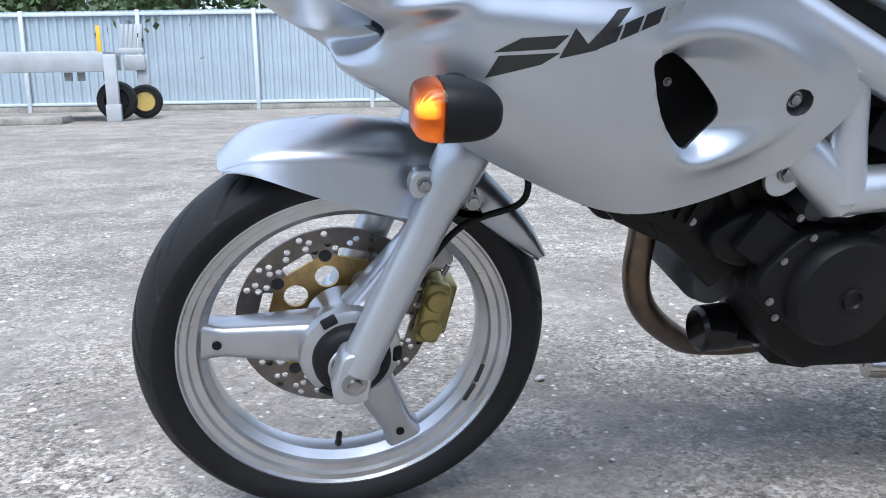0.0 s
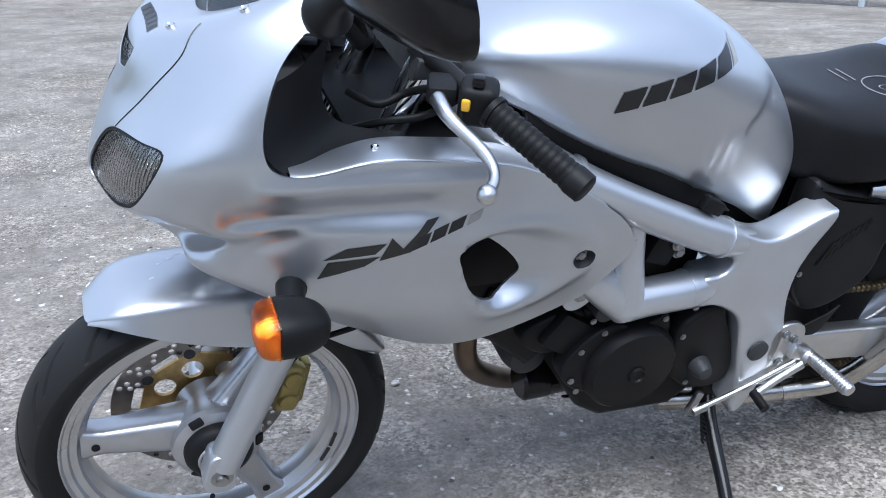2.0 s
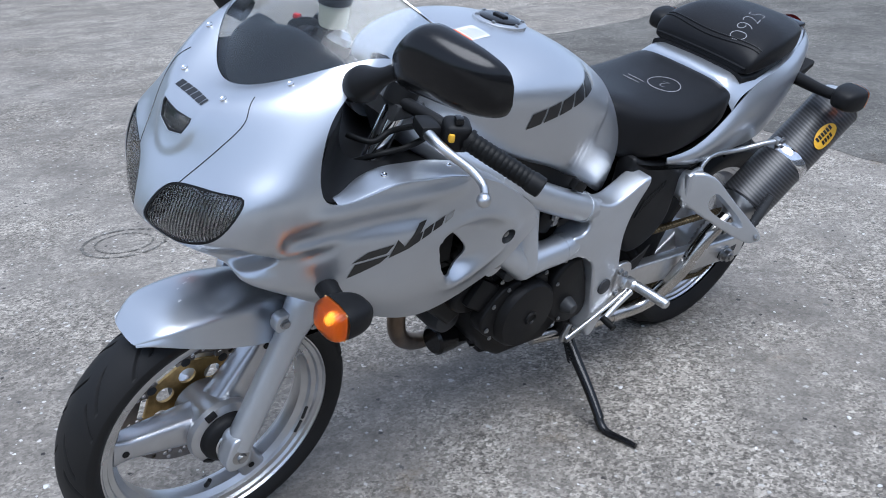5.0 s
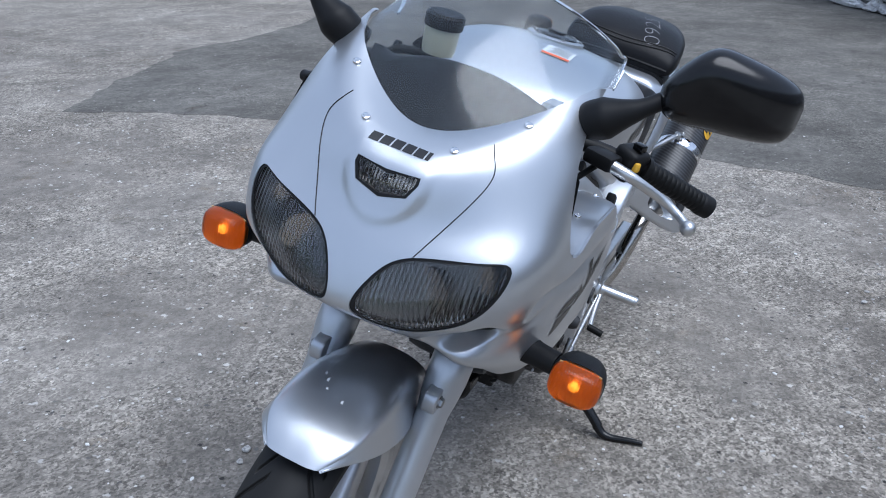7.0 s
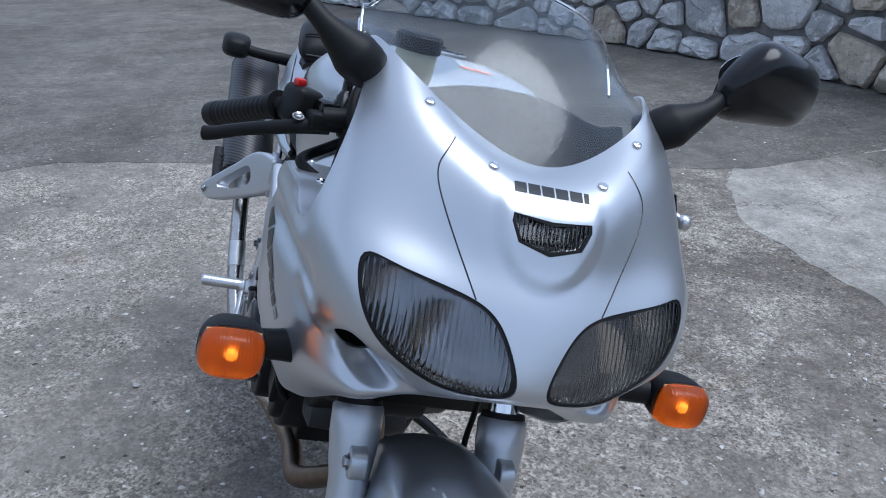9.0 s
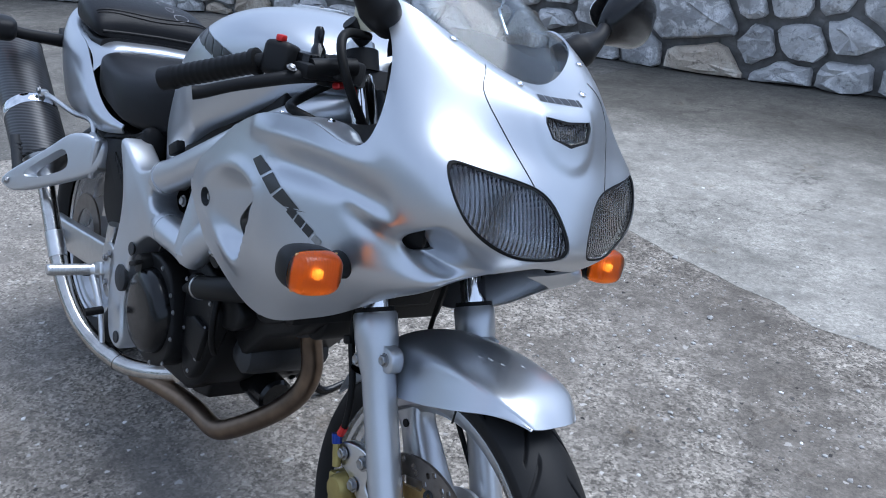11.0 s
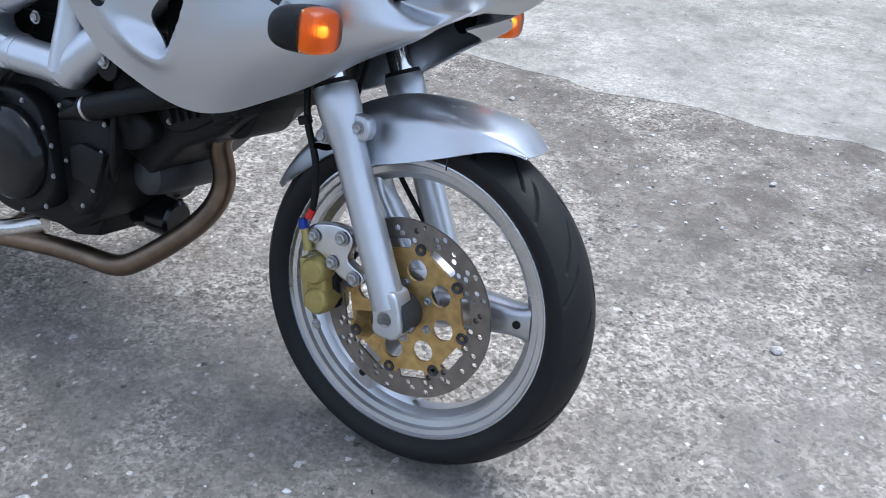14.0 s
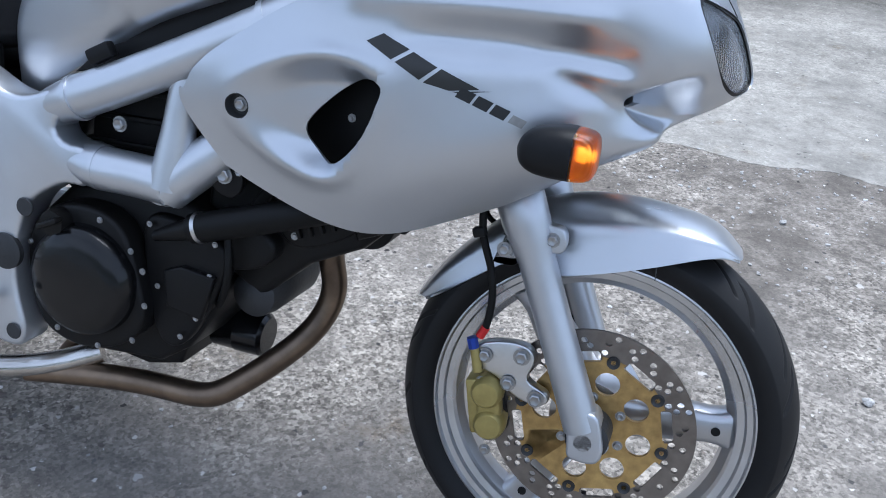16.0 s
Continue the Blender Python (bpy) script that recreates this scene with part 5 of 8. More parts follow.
for side, s in SIDES:
    g0, g1 = (Vector((0.316, -0.248, 0.932)), Vector((0.374, -0.340, 0.893))) if s < 0 else (Vector((0.328, 0.252, 0.926)), Vector((0.438, 0.319, 0.877)))
    bar = part("handlebar", tube([(0.287, s * 0.118, 0.945), (0.298, s * 0.185, 0.942), (0.306, s * 0.225, 0.936), tuple(g0)], 0.0115, 14, 16), BLACK_MATT, bike, "black clip-on handlebar")
    part("clamp_ring", tube([(on_fork(0.935), s * 0.098, 0.935), (on_fork(0.965), s * 0.098, 0.965)], 0.027, 20, 2), BLACK_MATT, bar)
    grip_pts = [tuple(g0.lerp(g1, k)) for k in np.linspace(0, 1, 40)]
    grip_r = [0.0156 + 0.0011 * ((n % 3) > 0) for n in range(40)]
    part("grip", tube(grip_pts, grip_r, 18, 40, smooth=False), HOSE, bar, "ribbed black rubber grip")
    part("grip_collar", tube([tuple(g0.lerp(g1, k)) for k in (-0.03, 0.03)], 0.0195, 18, 2), HOSE, bar)
    part("bar_end", tube([tuple(g0.lerp(g1, k)) for k in (0.97, 1.0, 1.02, 1.16, 1.18)], [0.0165, 0.0178, 0.018, 0.0175, 0.014], 20, 5, smooth=False), BLACK_MATT, bar, "black bar end weight")
    part("switch_box", block((0.044, 0.042, 0.05), pose(0.306, s * 0.226, 0.936, 10, 0, s * 28), 0.010, 3), BLACK_MATT, bar, "black switch housing")
    if s < 0:
        part("pass_switch", block((0.010, 0.016, 0.014), pose(0.286, -0.238, 0.940, 0, 0, -28), 0.003), YELLOW, bar, "yellow flasher button")
        part("switch_key", block((0.014, 0.018, 0.012), pose(0.300, -0.235, 0.965, 0, 0, -28), 0.003), BLACK_GLOSS, bar)
        lever_pts = [(0.266, -0.195, 0.938), (0.262, -0.232, 0.933), (0.272, -0.262, 0.922), (0.290, -0.292, 0.906), (0.291, -0.320, 0.893), (0.277, -0.338, 0.886)]
        part("clutch_lever", tube(lever_pts, [0.010, 0.009, 0.0075, 0.007, 0.0065, 0.007], 14, 40), ALLOY, bar, "polished alloy clutch lever")
        ball = bmesh.new()
        bmesh.ops.create_uvsphere(ball, u_segments=18, v_segments=12, radius=0.0115, matrix=Matrix.Translation((0.275, -0.340, 0.885)))
        part("lever_ball", ball, ALLOY, bar)
        part("lever_perch", block((0.035, 0.05, 0.024), pose(0.275, -0.192, 0.938, 0, 0, -20), 0.007, 2), BLACK_MATT, bar)
    else:
        part("kill_switch", block((0.012, 0.014, 0.010), pose(0.302, 0.232, 0.966, 0, 0, 28), 0.003), RED, bar, "red engine stop switch")
        lever_pts = [(0.268, 0.190, 0.925), (0.270, 0.225, 0.918), (0.284, 0.258, 0.906), (0.308, 0.295, 0.890), (0.326, 0.322, 0.876), (0.334, 0.337, 0.871)]
        part("brake_lever", tube(lever_pts, [0.011, 0.010, 0.009, 0.0085, 0.009, 0.010], 14, 40), BLACK_MATT, bar, "black brake lever")
        part("master_cylinder", tube([(0.262, 0.130, 0.945), (0.266, 0.20, 0.935)], 0.013, 16, 2), BLACK_MATT, bar, "black radial master cylinder")
        part("lever_perch", block((0.032, 0.075, 0.022), pose(0.274, 0.182, 0.930, 0, 0, 14), 0.006, 2), BLACK_MATT, bar)
        bolt((0.266, 0.230, 0.930), (-0.4, 0, 0.9), 0.8, bar)
        part("lever_adjuster", tube([(0.290, 0.176, 0.938), (0.296, 0.174, 0.958), (0.302, 0.172, 0.966), (0.306, 0.171, 0.984), (0.308, 0.171, 0.990)], [0.013, 0.011, 0.007, 0.0075, 0.005], 14, 5, smooth=False), BLACK_GLOSS, bar, "black adjuster knob standing on the lever perch")
        part("cylinder_body", block((0.030, 0.055, 0.034), pose(0.272, 0.138, 0.938, 8, 0, 10), 0.006, 2), ENGINE_GREY, bar, "dark grey cast cylinder body")
        part("clamp_half", block((0.036, 0.030, 0.040), pose(0.290, 0.196, 0.934, 0, 0, 22), 0.008, 2), BLACK_GLOSS, bar)
        part("red_seal", block((0.014, 0.020, 0.010), pose(0.276, 0.142, 0.914, 0, 20, 25), 0.003), RED, bar, "red rubber seal")
        part("light_switch", block((0.020, 0.016, 0.012), pose(0.276, 0.168, 0.917, 0, 0, 15), 0.003), BLACK_MATT, bar)
res = part("brake_reservoir", lathe([(0.004, -0.028), (0.024, -0.028), (0.026, -0.020), (0.027, 0.016), (0.020, 0.018)], 28), RESERVOIR, bike, "milky brake fluid reservoir with a black cap")
res.matrix_local = Matrix.Translation((0.289, 0.098, 1.026)) @ Matrix.Rotation(radians(90), 4, "X")
part("cap", lathe([(0.029, 0.012), (0.030, 0.014), (0.030, 0.030), (0.026, 0.034), (0.004, 0.034)], 28), BLACK_MATT, res)
part("arm", tube([(0.0, -0.045, -0.005), (0.004, -0.02, -0.035)], 0.012, 10, 2), BLACK_MATT, res)
for s, pts in ((1, [(0.28, 0.13, 0.93), (0.30, 0.19, 0.885), (0.265, 0.215, 0.872), (0.225, 0.17, 0.852), (0.22, 0.10, 0.80)]), (-1, [(0.275, -0.16, 0.925), (0.25, -0.13, 0.905), (0.22, -0.13, 0.895), (0.19, -0.10, 0.90)]),
               (-1, [(0.30, -0.19, 0.925), (0.27, -0.16, 0.890), (0.23, -0.15, 0.882), (0.19, -0.12, 0.86)]), (1, [(0.285, 0.10, 0.99), (0.26, 0.16, 0.985), (0.225, 0.165, 0.93), (0.22, 0.12, 0.86)])):
    part("cable", tube(pts, 0.005 if s < 0 else 0.007, 10, 40), HOSE, bike, "black control cable")

# -- mirrors --
for side, s in SIDES:
    stalk = tube([(0.166, s * 0.160, 1.008), (0.152, s * 0.182, 1.020), (0.148, s * 0.198, 1.030), (0.148, s * 0.216, 1.042), (0.151, s * 0.236, 1.056), (0.163, s * 0.258, 1.073), (0.172, s * 0.275, 1.086)], [0.020, 0.026, 0.027, 0.019, 0.0120, 0.0110, 0.0120], 24, 30)
    mir = part("mirror", stalk, BLACK_MATT, bike, "black fairing mirror on a short stalk")
    rings = []
    stations = [(0.248, 0.168, 1.080, 0.008, 0.010), (0.256, 0.169, 1.082, 0.022, 0.026), (0.272, 0.172, 1.089, 0.032, 0.042), (0.296, 0.177, 1.098, 0.038, 0.052), (0.330, 0.185, 1.098, 0.038, 0.0505), (0.364, 0.195, 1.095, 0.035, 0.0465),
                (0.390, 0.205, 1.092, 0.028, 0.0405), (0.406, 0.213, 1.090, 0.018, 0.031), (0.413, 0.218, 1.090, 0.005, 0.014)]
    for y, x, z, rx, rz in curve(stations, 32):
        a = np.linspace(0, 2 * np.pi, 40, endpoint=False)
        c, sn = np.cos(a), np.sin(a)
        px = np.where(c > 0, rx * 0.38 * np.sign(c) * np.abs(c) ** 0.25, rx * c * (1 + 0.12 * np.abs(c)))
        rings.append(np.stack([x + px - 0.16 * rz * sn, np.full(40, s * y), z + rz * np.sign(sn) * np.abs(sn) ** 0.68], 1))
    part("mirror_shell", loft(rings), BLACK_GLOSS, mir, "glossy black mirror shell")
    face = lathe([(0.001, 0.0), (1.0, 0.0), (1.0, 0.002), (0.98, 0.0025), (0.001, 0.0025)], 40)
    face.transform(Matrix.Translation((0.203, s * 0.335, 1.100)) @ Matrix.Rotation(radians(-90 + s * 15), 4, "Z") @ Matrix.Rotation(radians(9), 4, "X") @ Matrix.Diagonal((0.062, 1, 0.036, 1)))
    part("mirror_glass", face, MIRROR, mir, "mirror glass")

for ob in bike.children:
    if ob.name.split(".")[0] == "mirror":
        ob.matrix_basis = Matrix.Translation((-0.008, 0, 0.006)) @ ob.matrix_basis

# -- front indicators --
for side, s in SIDES:
    iy = 0.273 if s > 0 else 0.286
    ind = part("indicator", tube([(0.100, s * 0.196, 0.703), (0.092, s * 0.222, 0.704), (0.085, s * 0.252, 0.706)], [0.022, 0.018, 0.017], 18, 10), BLACK_MATT, bike, "amber indicator in a black housing")
    rings = []
    for x, ry, rz, dz in curve([(0.062, 0.037, 0.0290, 0.0), (0.075, 0.037, 0.0290, 0.0), (0.092, 0.034, 0.0275, -0.001), (0.108, 0.027, 0.0235, -0.002), (0.119, 0.017, 0.015, -0.003), (0.124, 0.004, 0.004, -0.003)], 18):
        a = np.linspace(0, 2 * np.pi, 32, endpoint=False)
        c, sn = np.cos(a), np.sin(a)
        rings.append(np.stack([np.full(32, x), s * iy + ry * np.sign(c) * np.abs(c) ** 0.7, 0.706 + dz + rz * np.sign(sn) * np.abs(sn) ** 0.7], 1))
    part("housing", loft(rings), BLACK_MATT, ind)
    rings = []
    for x, ry, rz in curve([(0.0625, 0.0365, 0.0285), (0.052, 0.0355, 0.0278), (0.044, 0.032, 0.0258), (0.038, 0.024, 0.0205), (0.0355, 0.010, 0.009), (0.0352, 0.002, 0.002)], 18):
        a = np.linspace(0, 2 * np.pi, 32, endpoint=False)
        c, sn = np.cos(a), np.sin(a)
        rings.append(np.stack([np.full(32, x), s * iy + ry * np.sign(c) * np.abs(c) ** 0.65, 0.706 + rz * np.sign(sn) * np.abs(sn) ** 0.65], 1))
    part("amber_lens", loft(rings), AMBER, ind, "lit amber indicator lens").visible_shadow = False
    part("reflector", block((0.002, 0.060, 0.050), Matrix.Translation((0.0600, s * iy, 0.706)), 0.0008), AMBER_BACK, ind)
    part("bulb", tube([(0.0585, s * iy, 0.706), (0.054, s * iy, 0.706), (0.049, s * iy, 0.706)], [0.006, 0.007, 0.003], 12, 3, smooth=False), BULB_GLOW, ind, "glowing bulb")

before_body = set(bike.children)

# -- tank --
def tank_ring(x, top, bot, half, waist=0.52, n=48):
    """One cross-section of the tank: domed top, full flanks, tucked-in lower edge, flat bottom."""
    pts = []
    wz = bot + (top - bot) * waist
    for a in np.linspace(0, math.pi, n - 9):
        c, sn = math.cos(a), math.sin(a)
        pts.append((x, half * math.copysign(abs(c) ** 0.80, c), wz + (top - wz) * abs(sn) ** 0.72))
    low = [(-0.985, 0.72), (-0.955, 0.40), (-0.91, 0.12), (-0.84, 0.0), (0, 0.0), (0.84, 0.0), (0.91, 0.12), (0.955, 0.40), (0.985, 0.72)]
    for f, k in low:
        pts.append((x, half * f, bot + (wz - bot) * k))
    return pts


TANK = [(0.318, 0.925, 0.885, 0.085), (0.335, 0.950, 0.882, 0.118), (0.38, 0.976, 0.872, 0.155), (0.46, 0.998, 0.832, 0.186), (0.55, 1.000, 0.790, 0.197), (0.64, 0.984, 0.752, 0.195), (0.72, 0.952, 0.705, 0.182), (0.80, 0.905, 0.662, 0.162),
        (0.86, 0.850, 0.622, 0.142), (0.90, 0.790, 0.600, 0.126), (0.912, 0.750, 0.605, 0.11)]
rings = np.array([tank_ring(*r, n=90) for r in curve(TANK, 140)])
# the knee hollow at the rear flank
behind = (rings[..., 0] - (0.668 + (rings[..., 2] - 0.762) * 0.89)) * 0.75
hollow = smooth_step(behind / 0.022) * smooth_step((0.90 - rings[..., 2]) / 0.05)
rings[..., 1] -= np.sign(rings[..., 1]) * 0.007 * hollow * smooth_step(np.abs(rings[..., 1]) / 0.10)
tank_bm = loft(rings)
tank = part("fuel_tank", tank_bm, PAINT, bike, "silver fuel tank with dark maker's mark", 50)
tank_tree = tree_of(tank.data)
for s in (-1, 1):
    for i in range(6):
        faded = i > 4
        x0, z0 = 0.502 + 0.0366 * i, 0.875 + 0.0088 * i
        wide = 0.0315 if i < 5 else 0.013
        q = [(x0, 0, z0), (x0 + wide, 0, z0 + wide * 0.24), (x0 + wide + 0.006, 0, z0 + wide * 0.24 + 0.030 - 0.0012 * i), (x0 + 0.006, 0, z0 + 0.030 - 0.0012 * i)]
        bm = drape(tank_tree, q, (0, -s, 0), (0, s * 0.6, 0), lift=0.0012, nu=16, nv=12)
        if bm:
            part("decal_bar", bm, DECAL_FADED if faded else DECAL_BLACK, tank, "dark maker's mark, partly worn away")
bm = drape(tank_tree, [(0.455, -0.062, 0), (0.505, -0.062, 0), (0.505, -0.012, 0), (0.455, -0.012, 0)], (0, 0, -1), (0, 0, 1.3), nu=5, nv=5)
part("sticker", bm, PAPER, tank, "white warning sticker with an orange band")
bm = drape(tank_tree, [(0.455, -0.0615, 0), (0.463, -0.0615, 0), (0.463, -0.0125, 0), (0.455, -0.0125, 0)], (0, 0, -1), (0, 0, 1.3), lift=0.0013, nu=4, nv=5)
part("sticker_band", bm, ORANGE_BAND, tank)
for k in range(6):
    bm = drape(tank_tree, [(0.468 + 0.006 * k, -0.057, 0), (0.470 + 0.006 * k, -0.057, 0), (0.470 + 0.006 * k, -0.018 - 0.004 * (k % 3), 0), (0.468 + 0.006 * k, -0.018 - 0.004 * (k % 3), 0)], (0, 0, -1), (0, 0, 1.3), lift=0.0013, nu=2, nv=4)
    part("print_line", bm, DECAL_FADED, tank)
hit, normal, _, _ = tank_tree.ray_cast(Vector((0.585, 0, 1.3)), Vector((0, 0, -1)))
cap_pose = axis_pose(hit, (0.10, 0, 1))
capm = lathe([(0.052, -0.004), (0.052, 0.004), (0.048, 0.0065), (0.042, 0.0065), (0.040, 0.003), (0.004, 0.003)], 44)
capm.transform(cap_pose)
cap = part("filler_cap", capm, ALLOY, tank, "alloy filler cap ring with a black lid")
lid = lathe([(0.039, 0.002), (0.038, 0.008), (0.034, 0.010), (0.004, 0.010)], 40)
lid.transform(cap_pose)
part("lid", lid, BLACK_GLOSS, cap)
part("key_flap", block((0.03, 0.006, 0.014), cap_pose @ Matrix.Translation((0, 0.011, 0)), 0.002), BLACK_MATT, cap)
for n in range(6):
    c = cap_pose @ Vector((0.045 * math.cos(n * math.pi / 3), 0.0065, 0.045 * math.sin(n * math.pi / 3)))
    bolt(c, cap_pose.to_3x3() @ Vector((0, 1, 0)), 0.5, cap)

# -- frame --
frame_ob = part("frame", tube([(0.312, 0, 0.905), (0.338, 0, 0.86), (0.37, 0, 0.78)], 0.036, 24, 8), FRAME_PAINT, bike, "silver painted alloy frame")
for side, s in SIDES:
    sp = [(0.330, s * 0.045, 0.865), (0.365, s * 0.115, 0.838), (0.43, s * 0.158, 0.795), (0.53, s * 0.172, 0.742), (0.66, s * 0.172, 0.678), (0.76, s * 0.168, 0.634), (0.84, s * 0.150, 0.600)]
    part("upper_spar", tube(sp, [0.034, 0.032, 0.030, 0.029, 0.030, 0.031, 0.022], 24, 48), FRAME_PAINT, frame_ob)
    part("lower_spar", tube([(0.606, s * 0.168, 0.537), (0.66, s * 0.168, 0.540), (0.73, s * 0.166, 0.541), (0.80, s * 0.150, 0.545)], [0.032, 0.031, 0.032, 0.020], 24, 20), FRAME_PAINT, frame_ob)
    part("front_strut", tube([(0.614, s * 0.166, 0.530), (0.555, s * 0.160, 0.582), (0.490, s * 0.140, 0.645), (0.43, s * 0.108, 0.72)], [0.033, 0.032, 0.029, 0.026], 22, 24), FRAME_PAINT, frame_ob)
    part("middle_strut", tube([(0.608, s * 0.172, 0.535), (0.596, s * 0.170, 0.62), (0.586, s * 0.164, 0.69), (0.584, s * 0.158, 0.712)], [0.030, 0.023, 0.023, 0.026], 22, 18), FRAME_PAINT, frame_ob)
    for pts, r in (([(0.752, s * 0.1685, 0.637), (0.759, s * 0.168, 0.634)], 0.0333), ([(0.716, s * 0.1665, 0.541), (0.722, s * 0.1663, 0.541)], 0.0332), ([(0.468, s * 0.165, 0.775), (0.476, s * 0.166, 0.771)], 0.032)):
        part("weld", tube(pts, r, 22, 2), FRAME_PAINT, frame_ob)
    cupm = lathe([(0.0245, 0.030), (0.026, 0.029), (0.026, 0.010), (0.0205, 0.010), (0.0205, 0.022), (0.004, 0.022)], 30)
    cupm.transform(axis_pose((0.616, s * 0.156, 0.535), (0, s, 0)))
    part("bolt_boss", cupm, FRAME_PAINT, frame_ob)
    bolt((0.616, s * 0.178, 0.535), (0, s, 0), 1.5, frame_ob)
    PLATE = [(0.735, 0.660), (0.80, 0.640), (0.857, 0.626), (0.912, 0.648), (0.950, 0.664), (0.966, 0.662), (0.962, 0.640), (0.940, 0.60), (0.924, 0.55), (0.926, 0.49), (0.943, 0.43), (0.950, 0.39), (0.938, 0.32), (0.915, 0.255), *(((0.898, 0.238), (0.884, 0.250), (0.882, 0.285), (0.874, 0.33)) if s < 0 else ((0.882, 0.236), (0.852, 0.240), (0.846, 0.275), (0.857, 0.33))), (0.855, 0.40), (0.836, 0.46), (0.806, 0.492), (0.762, 0.512), (0.735, 0.517), (0.735, 0.563), (0.760, 0.569), (0.782, 0.580), (0.784, 0.597), (0.762, 0.610), (0.735, 0.622)]
    part("pivot_plate", slab(PLATE, s * 0.128, s * 0.188, 0.008, 110), FRAME_PAINT, frame_ob, "cast silver swingarm pivot plate")
    ringm = lathe([(0.026, 0.003), (0.028, 0.002), (0.028, -0.006), (0.019, -0.008), (0.019, -0.001), (0.010, -0.001), (0.010, -0.007), (0.002, -0.007)], 30)
    if s < 0:
        ringm.transform(Matrix.Diagonal((0.72, 1, 0.72, 1)))
    ringm.transform(axis_pose((0.872 if s > 0 else 0.897, s * 0.190, 0.390), (0, s, 0)))
    part("pivot_cap", ringm, ENGINE_GREY, frame_ob)
    for x, z, r in ((0.835, 0.465, 0.013), (0.862, 0.262, 0.012)) if s > 0 else ():
        cm = lathe([(r, 0.0015), (r * 1.1, 0.0), (r * 0.85, -0.005), (0.002, -0.005)], 22)
        cm.transform(axis_pose((x, s * 0.190, z), (0, s, 0)))
        part("blind_bolt", cm, ENGINE_GREY, frame_ob)
    tab = slab([(0.50, 0.560), (0.515, 0.590), (0.545, 0.595), (0.558, 0.575), (0.545, 0.545), (0.515, 0.535)], s * 0.156, s * 0.166, 0.002, 30)
    part("engine_tab", tab, FRAME_PAINT if s < 0 else ENGINE_BLACK, frame_ob)
    bolt((0.527, s * 0.167, 0.565), (0, s, 0), 1.3, frame_ob)
    bolt((0.507, s * 0.163, 0.572), (0, s, 0), 0.8, frame_ob)
    # black slab that stands in for the shade between tank and spar
    part("tank_shadow_panel", slab([(0.40, 0.868), (0.52, 0.815), (0.66, 0.765), (0.72, 0.72), (0.78, 0.665), (0.66, 0.695), (0.52, 0.765), (0.41, 0.815)], s * 0.10, s * 0.150, 0.004), BLACK_MATT, frame_ob, "black slab filling the shaded gap under the tank")
    part("tank_hinge", block((0.04, 0.018, 0.022), pose(0.715, s * 0.176, 0.702, 0, 28, 0), 0.004), BLACK_MATT, frame_ob)

# -- engine --
engine = part("engine", slab([(0.545, 0.465), (0.58, 0.495), (0.66, 0.515), (0.80, 0.50), (0.86, 0.44), (0.855, 0.27), (0.80, 0.225), (0.65, 0.235), (0.600, 0.27), (0.562, 0.33), (0.548, 0.40)], -0.125, 0.125, 0.014), ENGINE_BLACK, bike, "black twin-cylinder engine")
cyl = slab([(0.300, 0.548), (0.345, 0.590), (0.46, 0.600), (0.59, 0.545), (0.60, 0.43), (0.50, 0.365), (0.425, 0.435), (0.345, 0.475), (0.310, 0.51)], -0.098, 0.098, 0.014)
part("front_cylinder", cyl, ENGINE_BLACK, engine)
for s in (-1, 1):
    part("head_side_plate", slab([(0.335, 0.548), (0.372, 0.570), (0.452, 0.556), (0.478, 0.500), (0.440, 0.462), (0.372, 0.488), (0.340, 0.515)], s * 0.090, s * 0.106, 0.005, 50), ENGINE_BLACK, engine, "black cylinder head cover")
    for k, (x, z) in enumerate(((0.385, 0.505), (0.402, 0.498), (0.419, 0.491), (0.436, 0.484))):
        part("cast_rib", block((0.007, 0.018, 0.064), pose(x + 0.012, s * 0.104, z + 0.022, 0, 24, 0), 0.003), ENGINE_BLACK, engine)
    part("cylinder_flange", slab([(0.452, 0.578), (0.470, 0.586), (0.548, 0.462), (0.528, 0.452)], s * 0.060, s * 0.112, 0.004), ENGINE_BLACK, engine)
    part("plug_lead", tube([(0.412, s * 0.108, 0.536), (0.440, s * 0.126, 0.552), (0.480, s * 0.126, 0.578), (0.520, s * 0.10, 0.63)], [0.010, 0.009, 0.006, 0.006], 10, 20), HOSE, engine)
    for x, z in ((0.356, 0.546), (0.462, 0.540), (0.446, 0.478), (0.350, 0.512)):
        bolt((x, s * 0.106, z), (0, s, 0), 0.6, engine)
    part("casting_web", slab([(0.470, 0.470), (0.555, 0.500), (0.585, 0.455), (0.572, 0.420), (0.500, 0.420)], s * 0.08, s * 0.128, 0.008, 40), ENGINE_BLACK, engine)
part("head_cover", slab([(0.300, 0.545), (0.332, 0.578), (0.365, 0.555), (0.352, 0.49), (0.318, 0.505)], -0.112, 0.112, 0.010), ENGINE_BLACK, engine)
part("rear_cylinder", slab([(0.64, 0.49), (0.80, 0.49), (0.79, 0.70), (0.66, 0.72)], -0.095, 0.095, 0.012), ENGINE_BLACK, engine)
for k in range(3):
    part("cast_rib", slab([(0.640, 0.560 + 0.040 * k), (0.800, 0.556 + 0.040 * k), (0.800, 0.564 + 0.040 * k), (0.640, 0.568 + 0.040 * k)], -0.102, 0.102, 0.002), ENGINE_BLACK, engine)
